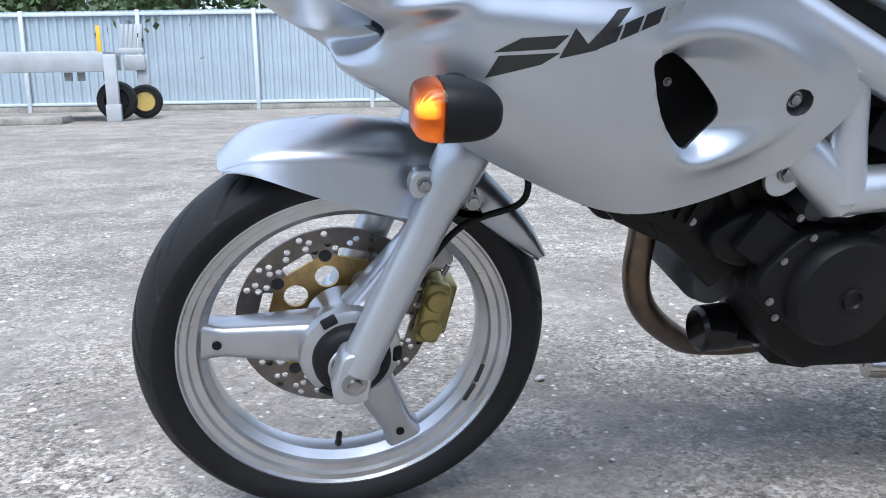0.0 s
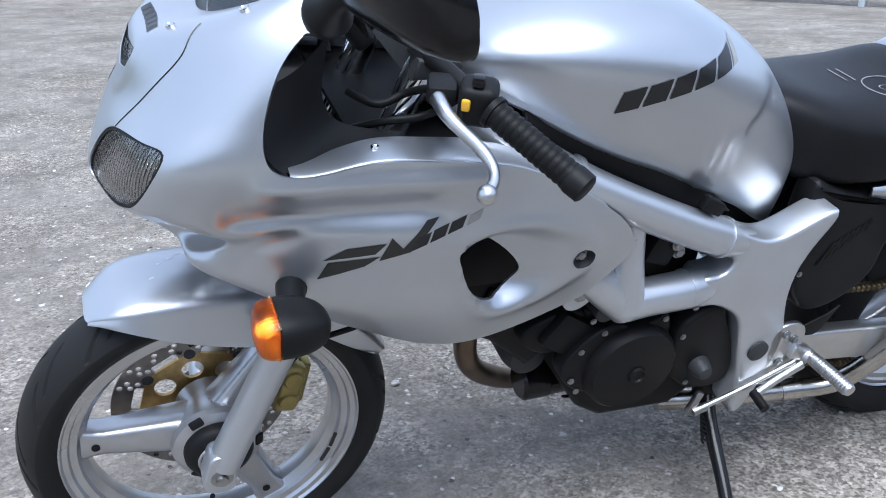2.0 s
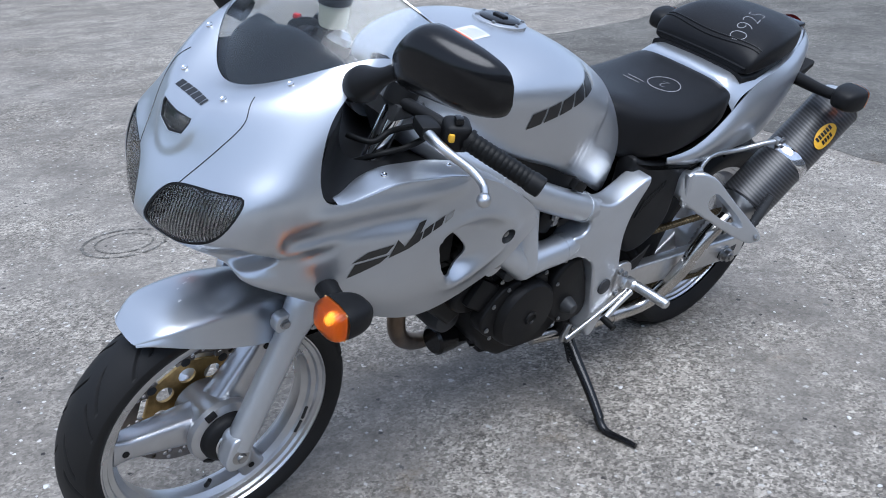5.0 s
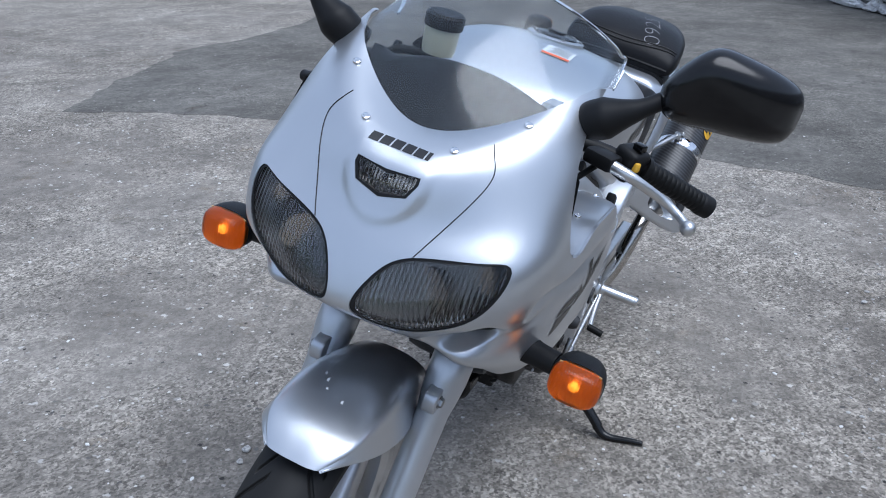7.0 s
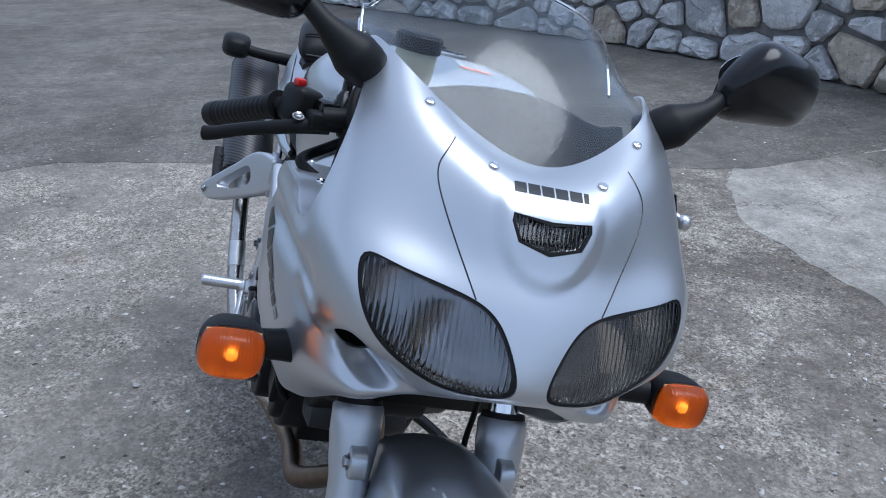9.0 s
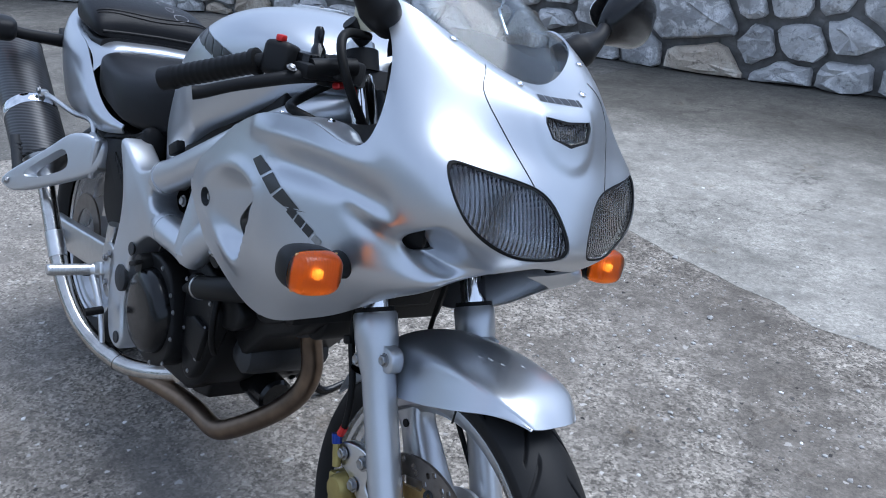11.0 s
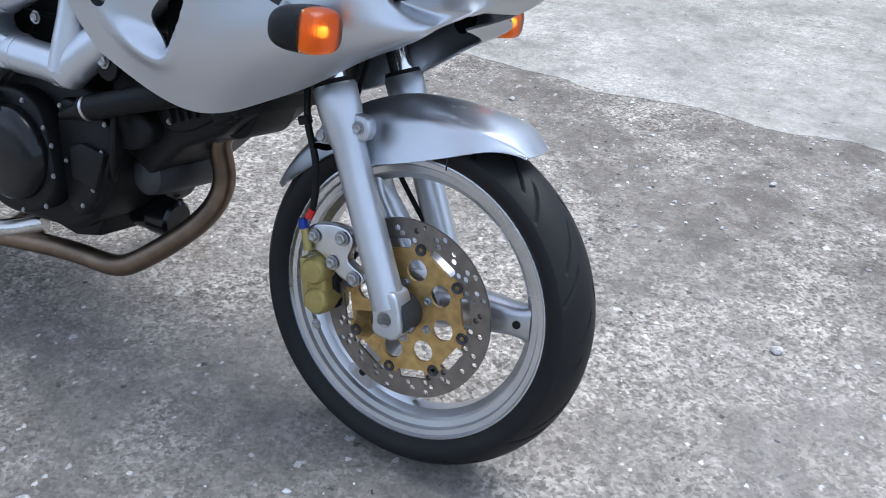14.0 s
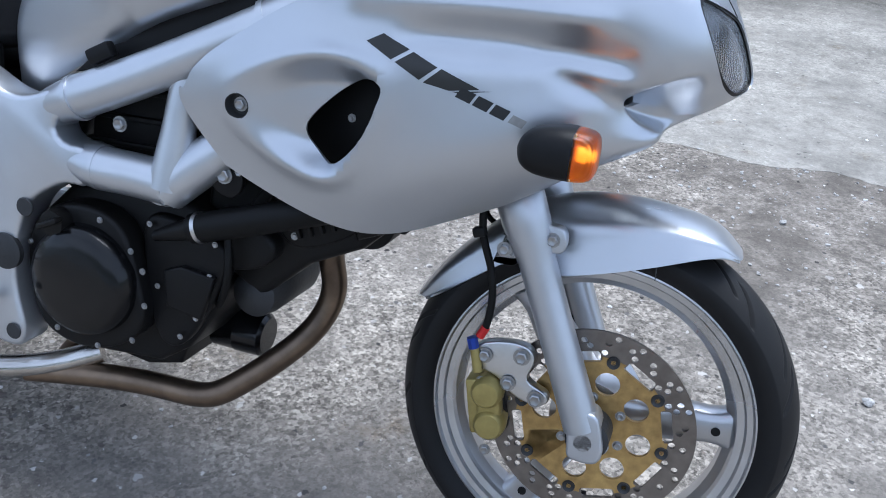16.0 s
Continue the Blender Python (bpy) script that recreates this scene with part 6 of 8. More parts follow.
# left: generator and sprocket covers
gen = [(0.528, 0.420), (0.545, 0.455), (0.585, 0.492), (0.625, 0.497), (0.645, 0.490), (0.690, 0.494), (0.702, 0.505), (0.716, 0.496), (0.724, 0.450), (0.722, 0.385), (0.690, 0.356), (0.640, 0.344), (0.580, 0.362), (0.545, 0.385)]
part("crankcase_cover", slab(gen, -0.12, -0.158, 0.006, 90), ENGINE_BLACK, engine, "black left crankcase cover")
part("generator_cover", lathe([(0.004, -0.182), (0.045, -0.181), (0.076, -0.178), (0.083, -0.170), (0.086, -0.150), (0.086, -0.14)], 56, (0.655, 0, 0.408)), ENGINE_BLACK, engine, "round black generator cover")
part("cover_boss", lathe([(0.004, -0.183), (0.010, -0.1835), (0.012, -0.187), (0.0155, -0.187), (0.017, -0.181)], 24, (0.659, 0, 0.404)), ENGINE_BLACK, engine)
part("sprocket_cover", slab([(0.735, 0.475), (0.800, 0.512), (0.826, 0.480), (0.848, 0.435), (0.868, 0.34), (0.80, 0.325), (0.765, 0.345), (0.735, 0.385)], -0.12, -0.170, 0.010, 80), ENGINE_BLACK, engine, "black sprocket cover")
part("shift_shaft", lathe([(0.004, -0.196), (0.012, -0.195), (0.017, -0.185), (0.021, -0.17), (0.024, -0.15)], 22, (0.792, 0, 0.385)), ENGINE_GREY, engine)
for x, z, k in ((0.548, 0.398, 0.9), (0.562, 0.372, 0.8), (0.606, 0.352, 0.8), (0.712, 0.372, 0.9), (0.724, 0.432, 0.9), (0.704, 0.497, 0.8), (0.592, 0.490, 0.8), (0.556, 0.458, 0.8), (0.74, 0.46, 0.8), (0.855, 0.45, 0.7), (0.775, 0.35, 0.8), (0.748, 0.52, 0.8), (0.565, 0.52, 0.8)):
    bolt((x, -0.160 if x < 0.73 else -0.171, z), (0, -1, 0), k * 0.72, engine)
part("oil_plug", lathe([(0.003, -0.168), (0.010, -0.167), (0.018, -0.160), (0.018, -0.11)], 22, (0.588, 0, 0.512)), ENGINE_GREY, engine)
part("left_mount", block((0.09, 0.03, 0.07), pose(0.545, -0.13, 0.475, 0, 35, 0), 0.008), ENGINE_BLACK, engine)
part("bracket_tab", slab([(0.385, 0.485), (0.405, 0.452), (0.425, 0.462), (0.43, 0.49)], -0.10, -0.04, 0.003), BLACK_MATT, engine)
# right: clutch cover, water pump, hose
part("clutch_case", slab([(0.662, 0.385), (0.690, 0.455), (0.745, 0.478), (0.80, 0.470), (0.845, 0.425), (0.850, 0.345), (0.825, 0.275), (0.76, 0.252), (0.695, 0.268), (0.652, 0.315)], 0.12, 0.168, 0.008, 70), ENGINE_BLACK, engine, "black clutch housing")
part("clutch_cover", lathe([(0.004, 0.200), (0.050, 0.199), (0.072, 0.195), (0.082, 0.187), (0.086, 0.172), (0.086, 0.15)], 60, (0.748, 0, 0.366)), BLACK_GLOSS, engine, "round glossy black clutch cover")
part("filler_plug", block((0.036, 0.018, 0.009), pose(0.788, 0.196, 0.452, 0, 25, 0), 0.003), ENGINE_BLACK, engine)
part("filler_neck", lathe([(0.004, 0.192), (0.019, 0.191), (0.021, 0.180), (0.021, 0.15)], 22, (0.790, 0, 0.449)), ENGINE_BLACK, engine)
part("pump_cover", slab([(0.530, 0.42), (0.555, 0.462), (0.62, 0.478), (0.665, 0.47), (0.668, 0.40), (0.648, 0.30), (0.605, 0.280), (0.562, 0.345)], 0.11, 0.142, 0.008, 60), ENGINE_BLACK, engine)
part("pump_plate", slab([(0.545, 0.405), (0.60, 0.412), (0.628, 0.400), (0.622, 0.345), (0.565, 0.335)], 0.14, 0.153, 0.004), ENGINE_BLACK, engine)
part("water_pipe", tube([(0.640, 0.155, 0.452), (0.60, 0.160, 0.468), (0.565, 0.163, 0.482)], [0.008, 0.014, 0.017], 18, 8), ENGINE_BLACK, engine)
part("water_hose", tube([(0.575, 0.163, 0.478), (0.50, 0.165, 0.503), (0.42, 0.16, 0.530), (0.34, 0.14, 0.555)], 0.0215, 20, 20), HOSE, engine, "black coolant hose")
part("hose_clip", tube([(0.566, 0.163, 0.481), (0.560, 0.163, 0.483)], 0.0228, 22, 2), ALLOY, engine)
part("starter_housing", tube([(0.512, -0.085, 0.366), (0.512, -0.080, 0.366), (0.512, -0.055, 0.366), (0.514, 0.06, 0.366), (0.516, 0.085, 0.366), (0.517, 0.098, 0.366)], [0.018, 0.032, 0.039, 0.039, 0.036, 0.016], 26, 6, smooth=False), ENGINE_GREY, engine, "dusty grey starter housing")
part("sensor_cable", tube([(0.53, 0.145, 0.47), (0.525, 0.15, 0.42), (0.535, 0.14, 0.38), (0.55, 0.125, 0.355)], 0.006, 10, 20), HOSE, engine)
for x, z in ((0.724, 0.462), (0.672, 0.425), (0.652, 0.398), (0.648, 0.345), (0.668, 0.285), (0.728, 0.262), (0.800, 0.275), (0.835, 0.33), (0.845, 0.405), (0.81, 0.458)):
    bolt((x, 0.168, z), (0, 1, 0), 0.52, engine)
for x, z in ((0.64, 0.372), (0.555, 0.405), (0.60, 0.30), (0.575, 0.335), (0.548, 0.455), (0.655, 0.465)):
    bolt((x, 0.148, z), (0, 1, 0), 0.48, engine)
part("oil_filter", lathe([(0.004, 0.0), (0.030, 0.0), (0.0365, 0.006), (0.0375, 0.05), (0.036, 0.052), (0.036, 0.09)], 40), BLACK_GLOSS, engine, "black oil filter").matrix_local = axis_pose((0.537, -0.018, 0.252), (1, 0, 0.02))
part("sump", slab([(0.62, 0.275), (0.80, 0.235), (0.80, 0.215), (0.70, 0.200), (0.64, 0.215)], -0.08, 0.08, 0.008), ENGINE_BLACK, engine)
for k in range(4):
    bolt((0.60 + 0.05 * k, -0.085, 0.262 - 0.01 * k), (0, -0.4, -1), 0.8, engine)
part("radiator", block((0.03, 0.30, 0.24), pose(0.268, 0, 0.655, 0, -12, 0), 0.006), BLACK_MATT, bike, "black radiator behind the fairing")
part("radiator_lower", slab([(0.25, 0.61), (0.30, 0.59), (0.335, 0.560), (0.31, 0.535), (0.26, 0.570)], -0.11, 0.11, 0.006), BLACK_MATT, bike)
part("horn_bracket", slab([(0.300, 0.555), (0.345, 0.545), (0.372, 0.480), (0.350, 0.462), (0.322, 0.480), (0.306, 0.520)], -0.055, 0.055, 0.006, 40), BLACK_MATT, bike, "black bracket before the cylinder head")
part("horn", lathe([(0.004, -0.01), (0.03, -0.01), (0.036, 0.0), (0.03, 0.02)], 24, (0.36, -0.11, 0.66)), BLACK_MATT, bike)
part("carburettor_box", block((0.20, 0.22, 0.16), pose(0.52, 0, 0.70, 0, 20, 0), 0.02), BLACK_MATT, bike)
part("inner_wiring", tube([(0.38, -0.14, 0.72), (0.44, -0.13, 0.68), (0.50, -0.135, 0.66), (0.57, -0.13, 0.62), (0.66, -0.13, 0.60)], 0.011, 10, 30), HOSE, bike)
part("coil", block((0.05, 0.03, 0.05), pose(0.67, -0.14, 0.61, 0, 20, 0), 0.008), BLACK_MATT, bike)
for x, y, z in ((0.69, -0.158, 0.625), (0.705, -0.145, 0.60), (0.70, 0.155, 0.605), (0.365, -0.13, 0.675), (0.365, 0.13, 0.665)):
    bolt((x, y, z), (0, math.copysign(1, y), 0), 1.2 if x > 0.5 else 0.6)

# -- exhaust --
part("front_header", tube([(0.40, 0.0, 0.475), (0.43, 0.0, 0.43), (0.425, -0.01, 0.37), (0.445, 0.0, 0.30), (0.50, 0.03, 0.235), (0.56, 0.06, 0.185), (0.61, 0.072, 0.165), (0.70, 0.070, 0.160), (0.80, 0.090, 0.160), (0.90, 0.120, 0.158)], 0.0205, 22, 70), EXHAUST, bike, "heat-browned front exhaust header")
part("header_flange", slab([(0.375, 0.485), (0.42, 0.47), (0.445, 0.452), (0.43, 0.438), (0.395, 0.445)], -0.05, 0.05, 0.004), ENGINE_GREY, bike)
part("collector", tube([(0.82, -0.095, 0.205), (0.85, 0.0, 0.20), (0.84, 0.10, 0.180)], 0.022, 18, 20), EXHAUST, bike, "exhaust collector under the engine")
for side, s in SIDES:
    pipe = [(0.79, s * 0.075, 0.200), (0.86, s * 0.112, 0.176), (0.95, s * 0.14, 0.160), (1.04, s * 0.165, 0.172), (1.12, s * 0.19, 0.215), (1.20, s * 0.208, 0.300), (1.27, s * 0.217, 0.400), (1.345, s * 0.222, 0.497)]
    if s < 0:
        pipe = [(0.80, -0.09, 0.205), (0.92, -0.115, 0.205), (1.06, -0.13, 0.200), (1.164, -0.15, 0.212), (1.20, -0.175, 0.270), (1.232, -0.198, 0.349), (1.268, -0.208, 0.430), (1.345, -0.218, 0.497)]
    ex = part("exhaust_pipe", tube(pipe, 0.0195, 22, 60), PIPE_STEEL, bike, "polished steel exhaust pipe")
    part("pipe_joint", tube([pipe[2], tuple(Vector(pipe[2]).lerp(Vector(pipe[3]), 0.35))], 0.0212, 22, 2), PIPE_STEEL, ex)
    part("pipe_joint", tube([tuple(Vector(pipe[5]).lerp(Vector(pipe[6]), k)) for k in (0.2, 0.7)], 0.0210, 22, 2), ALLOY, ex)
    a0, a1 = Vector((1.340, s * 0.218, 0.490)), Vector((1.690, s * 0.226, 0.750))
    def along(k):
        return tuple(a0.lerp(a1, k))
    can = part("silencer", tube([along(k) for k in (0.035, 0.055, 0.93, 0.95)], [0.056, 0.0640, 0.0640, 0.061], 40, 4, smooth=False), CARBON, bike, "round carbon fibre silencer")
    part("front_cone", tube([along(k) for k in (-0.06, -0.03, 0.0, 0.03, 0.045)], [0.024, 0.027, 0.040, 0.0560, 0.0600], 36, 5, smooth=False), STEEL, can, "polished alloy end cone")
    part("rear_cap", tube([along(k) for k in (0.92, 0.935, 0.96, 0.985)], [0.0653, 0.0653, 0.058, 0.036], 36, 4, smooth=False), ALLOY, can)
    part("strap", tube([along(k) for k in (0.395, 0.40, 0.455, 0.46)], [0.0645, 0.0660, 0.0660, 0.0645], 36, 4, smooth=False), CHROME, can, "steel silencer strap")
    top = Vector(along(0.43)) + Vector((-0.042, s * -0.012, 0.062))
    part("strap_lug", block((0.022, 0.020, 0.018), Matrix.Translation(top), 0.004), ALLOY, can)
    bolt(top + Vector((0, s * 0.010, 0.006)), (0, s, 0), 1.1, can)
    part("hanger_rod", tube([tuple(top), (1.40, s * 0.19, 0.655), (1.33, s * 0.165, 0.640), (1.24, s * 0.158, 0.642), (1.205, s * 0.158, 0.60), (1.185, s * 0.155, 0.55)], 0.0065, 10, 40), ALLOY, can)
    ribs = [along(0.012), along(0.03)]
    part("spring_hook", tube(ribs, 0.034, 24, 2), STEEL, can)
    if s < 0:
        ctr = Vector(along(0.66))
        axis = (a1 - a0).normalized()
        outv = Vector((-0.10, -0.80, 0.55)).normalized()
        outv = (outv - outv.dot(axis) * axis).normalized()
        up = axis.cross(outv).normalized()
        def badge(scale_a, scale_b, lift, n=36):
            pts = []
            for k in (0.0, 0.35, 0.7, 1.0):
                row = []
                for t in np.linspace(0, 2 * np.pi, n, endpoint=False):
                    ang = k * scale_b * math.sin(t) / 0.064
                    row.append(ctr + axis * (k * scale_a * math.cos(t)) + (outv * math.cos(ang) + up * math.sin(ang)) * (0.064 + lift))
                pts.append(row)
            bm = grid_mesh(np.array(pts), closed=True)
            bmesh.ops.remove_doubles(bm, verts=bm.verts, dist=1e-6)
            return bm
        part("badge_edge", badge(0.044, 0.027, 0.0006), DECAL_BLACK, can)
        part("badge", badge(0.041, 0.0245, 0.0012), YELLOW, can, "yellow oval maker's badge with black bars")
        for row_k, count in ((0.008, 4), (-0.009, 6)):
            for i in range(count):
                off = (i - (count - 1) / 2) * 0.0098
                pts = []
                for da in (-0.0036, 0.0036):
                    row = []
                    for db in (-0.006, 0.0, 0.006):
                        ang = (row_k + db) / 0.064
                        row.append(ctr + axis * (off + da) + (outv * math.cos(ang) + up * math.sin(ang)) * 0.0658)
                    pts.append(row)
                part("badge_bar", grid_mesh(np.array(pts)), DECAL_BLACK, can)

# -- seats and tail --
def seat_rings(stations, n=40, square=0.55, dome=0.62):
    rings = []
    for x, top, bot, half in stations:
        ring = []
        for a in np.linspace(0, 2 * math.pi, n, endpoint=False):
            c, sn = math.cos(a), math.sin(a)
            mid = (top + bot) / 2
            ring.append((x, half * math.copysign(abs(c) ** square, c), mid + (top - bot) / 2 * math.copysign(abs(sn) ** (dome if sn > 0 else 0.3), sn)))
        rings.append(ring)
    return rings


SEAT = [(0.872, 0.812, 0.70, 0.058), (0.89, 0.818, 0.69, 0.085), (0.94, 0.814, 0.672, 0.120), (1.00, 0.805, 0.665, 0.142), (1.08, 0.800, 0.668, 0.156), (1.16, 0.803, 0.684, 0.156), (1.225, 0.812, 0.702, 0.152), (1.262, 0.812, 0.732, 0.144), (1.278, 0.800, 0.758, 0.136)]
seat = part("rider_seat", loft(seat_rings(curve(SEAT, 44))), SEAT_VINYL, bike, "black vinyl rider seat with chalk marks")
PILLION = [(1.306, 0.862, 0.830, 0.128), (1.312, 0.878, 0.828, 0.140), (1.335, 0.900, 0.829, 0.147), (1.38, 0.918, 0.832, 0.148), (1.44, 0.930, 0.838, 0.144), (1.51, 0.930, 0.846, 0.130), (1.57, 0.924, 0.852, 0.110), (1.615, 0.908, 0.858, 0.080), (1.634, 0.890, 0.866, 0.05)]
pillion = part("pillion_seat", loft(seat_rings(curve(PILLION, 40), 56, 0.66, 0.78)), SEAT_VINYL, bike, "black vinyl pillion seat with a chalked number")
part("seat_piping", tube([(1.308, y, 0.846 + 0.004 * (1 - (y / 0.13) ** 2)) for y in np.linspace(-0.132, 0.132, 9)], 0.0045, 8, 24), SEAT_VINYL, pillion)
part("seat_base", loft(seat_rings([(1.302, 0.836, 0.80, 0.135), (1.36, 0.836, 0.80, 0.140), (1.50, 0.848, 0.815, 0.122), (1.60, 0.862, 0.84, 0.072)])), BLACK_MATT, pillion)


def chalk(text, size, m, bvh, parent):
    """A chalked word, laid on a seat from above."""
    fc = bpy.data.curves.new("chalk", "FONT")
    fc.body, fc.size, fc.align_x, fc.align_y = text, size, "CENTER", "CENTER"
    fc.offset = -0.0015 * size / 0.05
    tmp = new("chalk", fc)
    me = bpy.data.meshes.new_from_object(tmp.evaluated_get(bpy.context.evaluated_depsgraph_get()))
    bpy.data.objects.remove(tmp)
    bm = bmesh.new()
    bm.from_mesh(me)
    bpy.data.meshes.remove(me)
    bmesh.ops.subdivide_edges(bm, edges=[e for e in bm.edges if e.calc_length() > 0.006], cuts=2)
    bmesh.ops.triangulate(bm, faces=bm.faces)
    for v in bm.verts:
        q = m @ v.co
        hit, normal, _, _ = bvh.ray_cast(Vector((q.x, q.y, 1.4)), Vector((0, 0, -1)))
        v.co = (q.x, q.y, hit.z + 0.0009 if hit else q.z)
    part("chalk_mark", bm, CHALK, parent, "white chalk writing")


pillion_tree, seat_tree = tree_of(pillion.data), tree_of(seat.data)
for x in (1.318, 1.327):
    fold = [pillion_tree.ray_cast(Vector((x + 0.02 * (y / 0.14) ** 2, y, 1.4)), Vector((0, 0, -1)))[0] for y in np.linspace(-0.138, 0.138, 25)]
    part("seat_fold", tube([tuple(q) for q in fold if q], 0.0024, 8, 40), SEAT_VINYL, pillion)
chalk("0925", 0.062, Matrix.Translation((1.40, -0.055, 0)) @ Matrix.Rotation(radians(15), 4, "Z") @ Matrix.Diagonal((1.25, 1, 1, 1)), pillion_tree, pillion)
chalk("2", 0.05, Matrix.Translation((1.128, -0.043, 0)) @ Matrix.Rotation(radians(105), 4, "Z"), seat_tree, seat)
ring_pts = []
for t in np.linspace(0, 2 * math.pi, 40):
    x, y = 1.128 + 0.040 * math.cos(t), -0.043 + 0.038 * math.sin(t)
    hit = seat_tree.ray_cast(Vector((x, y, 1.4)), Vector((0, 0, -1)))[0]
    ring_pts.append((x, y, hit.z + 0.0005))
part("chalk_ring", tube(ring_pts, 0.0012, 6, 40, smooth=False), CHALK, seat)
for x in (1.072, 1.090):
    pts = []
    for y in np.linspace(-0.012, 0.036, 8):
        hit = seat_tree.ray_cast(Vector((x, y, 1.4)), Vector((0, 0, -1)))[0]
        pts.append((x, y, hit.z + 0.0005))
    part("chalk_stroke", tube(pts, 0.0012, 6, 8, smooth=False), CHALK, seat)

TAIL = [
    [(1.72, 0, 0.872), (1.70, 0.05, 0.874), (1.64, 0.088, 0.872), (1.55, 0.116, 0.846), (1.45, 0.140, 0.826), (1.35, 0.152, 0.808), (1.27, 0.160, 0.764), (1.16, 0.162, 0.696), (1.060, 0.150, 0.674)],
    [(1.735, 0, 0.845), (1.715, 0.058, 0.843), (1.655, 0.103, 0.838), (1.56, 0.142, 0.800), (1.45, 0.166, 0.762), (1.35, 0.176, 0.735), (1.26, 0.180, 0.708), (1.16, 0.174, 0.670), (1.058, 0.154, 0.664)],
    [(1.715, 0, 0.815), (1.70, 0.050, 0.808), (1.645, 0.088, 0.788), (1.56, 0.132, 0.712), (1.45, 0.150, 0.652), (1.35, 0.153, 0.640), (1.26, 0.153, 0.632), (1.16, 0.154, 0.636), (1.064, 0.146, 0.654)],
]
tail = finish("tail_cowl", carve(grid_mesh(sheet(mirrored(TAIL), 161, 25)), [], 0.0035), PAINT, bike, "silver tail cowl wrapping round the seats")
DECK = [
    [(1.255, 0, 0.808), (1.255, 0.07, 0.806), (1.258, 0.12, 0.795), (1.268, 0.157, 0.754)],
    [(1.290, 0, 0.830), (1.290, 0.07, 0.828), (1.292, 0.115, 0.822), (1.31, 0.153, 0.795)],
    [(1.45, 0, 0.836), (1.45, 0.06, 0.836), (1.45, 0.11, 0.833), (1.45, 0.140, 0.826)],
    [(1.60, 0, 0.862), (1.60, 0.04, 0.862), (1.60, 0.075, 0.861), (1.595, 0.104, 0.858)],
    [(1.715, 0, 0.874), (1.71, 0.02, 0.874), (1.705, 0.035, 0.874), (1.698, 0.052, 0.874)],
]
part("tail_deck", grid_mesh(sheet(mirrored(DECK), 41, 49)), PAINT, tail)
part("tail_light", tube([(1.722, 0, 0.845), (1.744, 0, 0.842)], [0.045, 0.030], 20, 2), material("red_lens", (0.06, 0.004, 0.004), 0.15, 0.0, coat=0.6), bike, "red tail light")
part("grab_pad", block((0.07, 0.10, 0.012), pose(1.672, 0, 0.880, 0, -4, 0), 0.005), BLACK_GLOSS, tail)
part("under_tray", slab([(1.00, 0.64), (1.10, 0.650), (1.25, 0.655), (1.45, 0.715), (1.70, 0.805), (1.70, 0.79), (1.45, 0.655), (1.28, 0.60), (1.10, 0.56)], -0.115, 0.115, 0.004), BLACK_MATT, bike, "black under-seat tray")
part("rear_mudguard", slab([(1.02, 0.62), (1.12, 0.60), (1.16, 0.52), (1.10, 0.43), (1.03, 0.42), (0.98, 0.50)], -0.09, 0.09, 0.01, 50), BLACK_MATT, bike, "black rear mudguard")
for side, s in SIDES:
    part("side_cover", slab([(0.945, 0.69), (0.99, 0.675), (1.09, 0.650), (1.19, 0.625), (1.16, 0.572), (1.145, 0.475), (1.05, 0.415), (0.985, 0.455), (0.950, 0.54), (0.94, 0.62)], s * 0.095, s * 0.148, 0.014, 90), BLACK_MATT, bike, "black plastic side cover")
    for k in range(7):
        part("vent_slat", block((0.006, 0.004, 0.052 - 0.005 * k), pose(1.015 + 0.012 * k, s * 0.149, 0.548 + 0.008 * k, 0, 28, 0), 0.001), HOSE, bike)
    bolt((0.972, s * 0.149, 0.512), (0, s, 0), 0.6)
    ri = part("rear_indicator", tube([(1.60, s * 0.10, 0.78), (1.565, s * 0.22, 0.787), (1.56, s * 0.265, 0.793)], [0.018, 0.014, 0.014], 16, 10), BLACK_MATT, bike, "black rear indicator on a stalk")
    rings = []
    for x, r in curve([(1.515, 0.004), (1.52, 0.018), (1.54, 0.027), (1.565, 0.031), (1.588, 0.031)], 14):
        a = np.linspace(0, 2 * np.pi, 24, endpoint=False)
        rings.append(np.stack([np.full(24, x), s * 0.288 + r * np.sign(np.cos(a)) * np.abs(np.cos(a)) ** 0.6 * 1.15, 0.795 + r * np.sign(np.sin(a)) * np.abs(np.sin(a)) ** 0.6], 1))
    part("housing", loft(rings), BLACK_MATT, ri)
    rings = [np.stack([np.full(24, x), s * 0.288 + r * np.sign(np.cos(a)) * np.abs(np.cos(a)) ** 0.6 * 1.15, 0.795 + r * np.sign(np.sin(a)) * np.abs(np.sin(a)) ** 0.6], 1) for x, r in ((1.5885, 0.030), (1.600, 0.029), (1.608, 0.02), (1.611, 0.004))]
    part("amber_lens", loft(rings), AMBER, ri)
    part("reflector", block((0.002, 0.045, 0.045), Matrix.Translation((1.5875, s * 0.288, 0.795)), 0.0008), AMBER_BACK, ri)

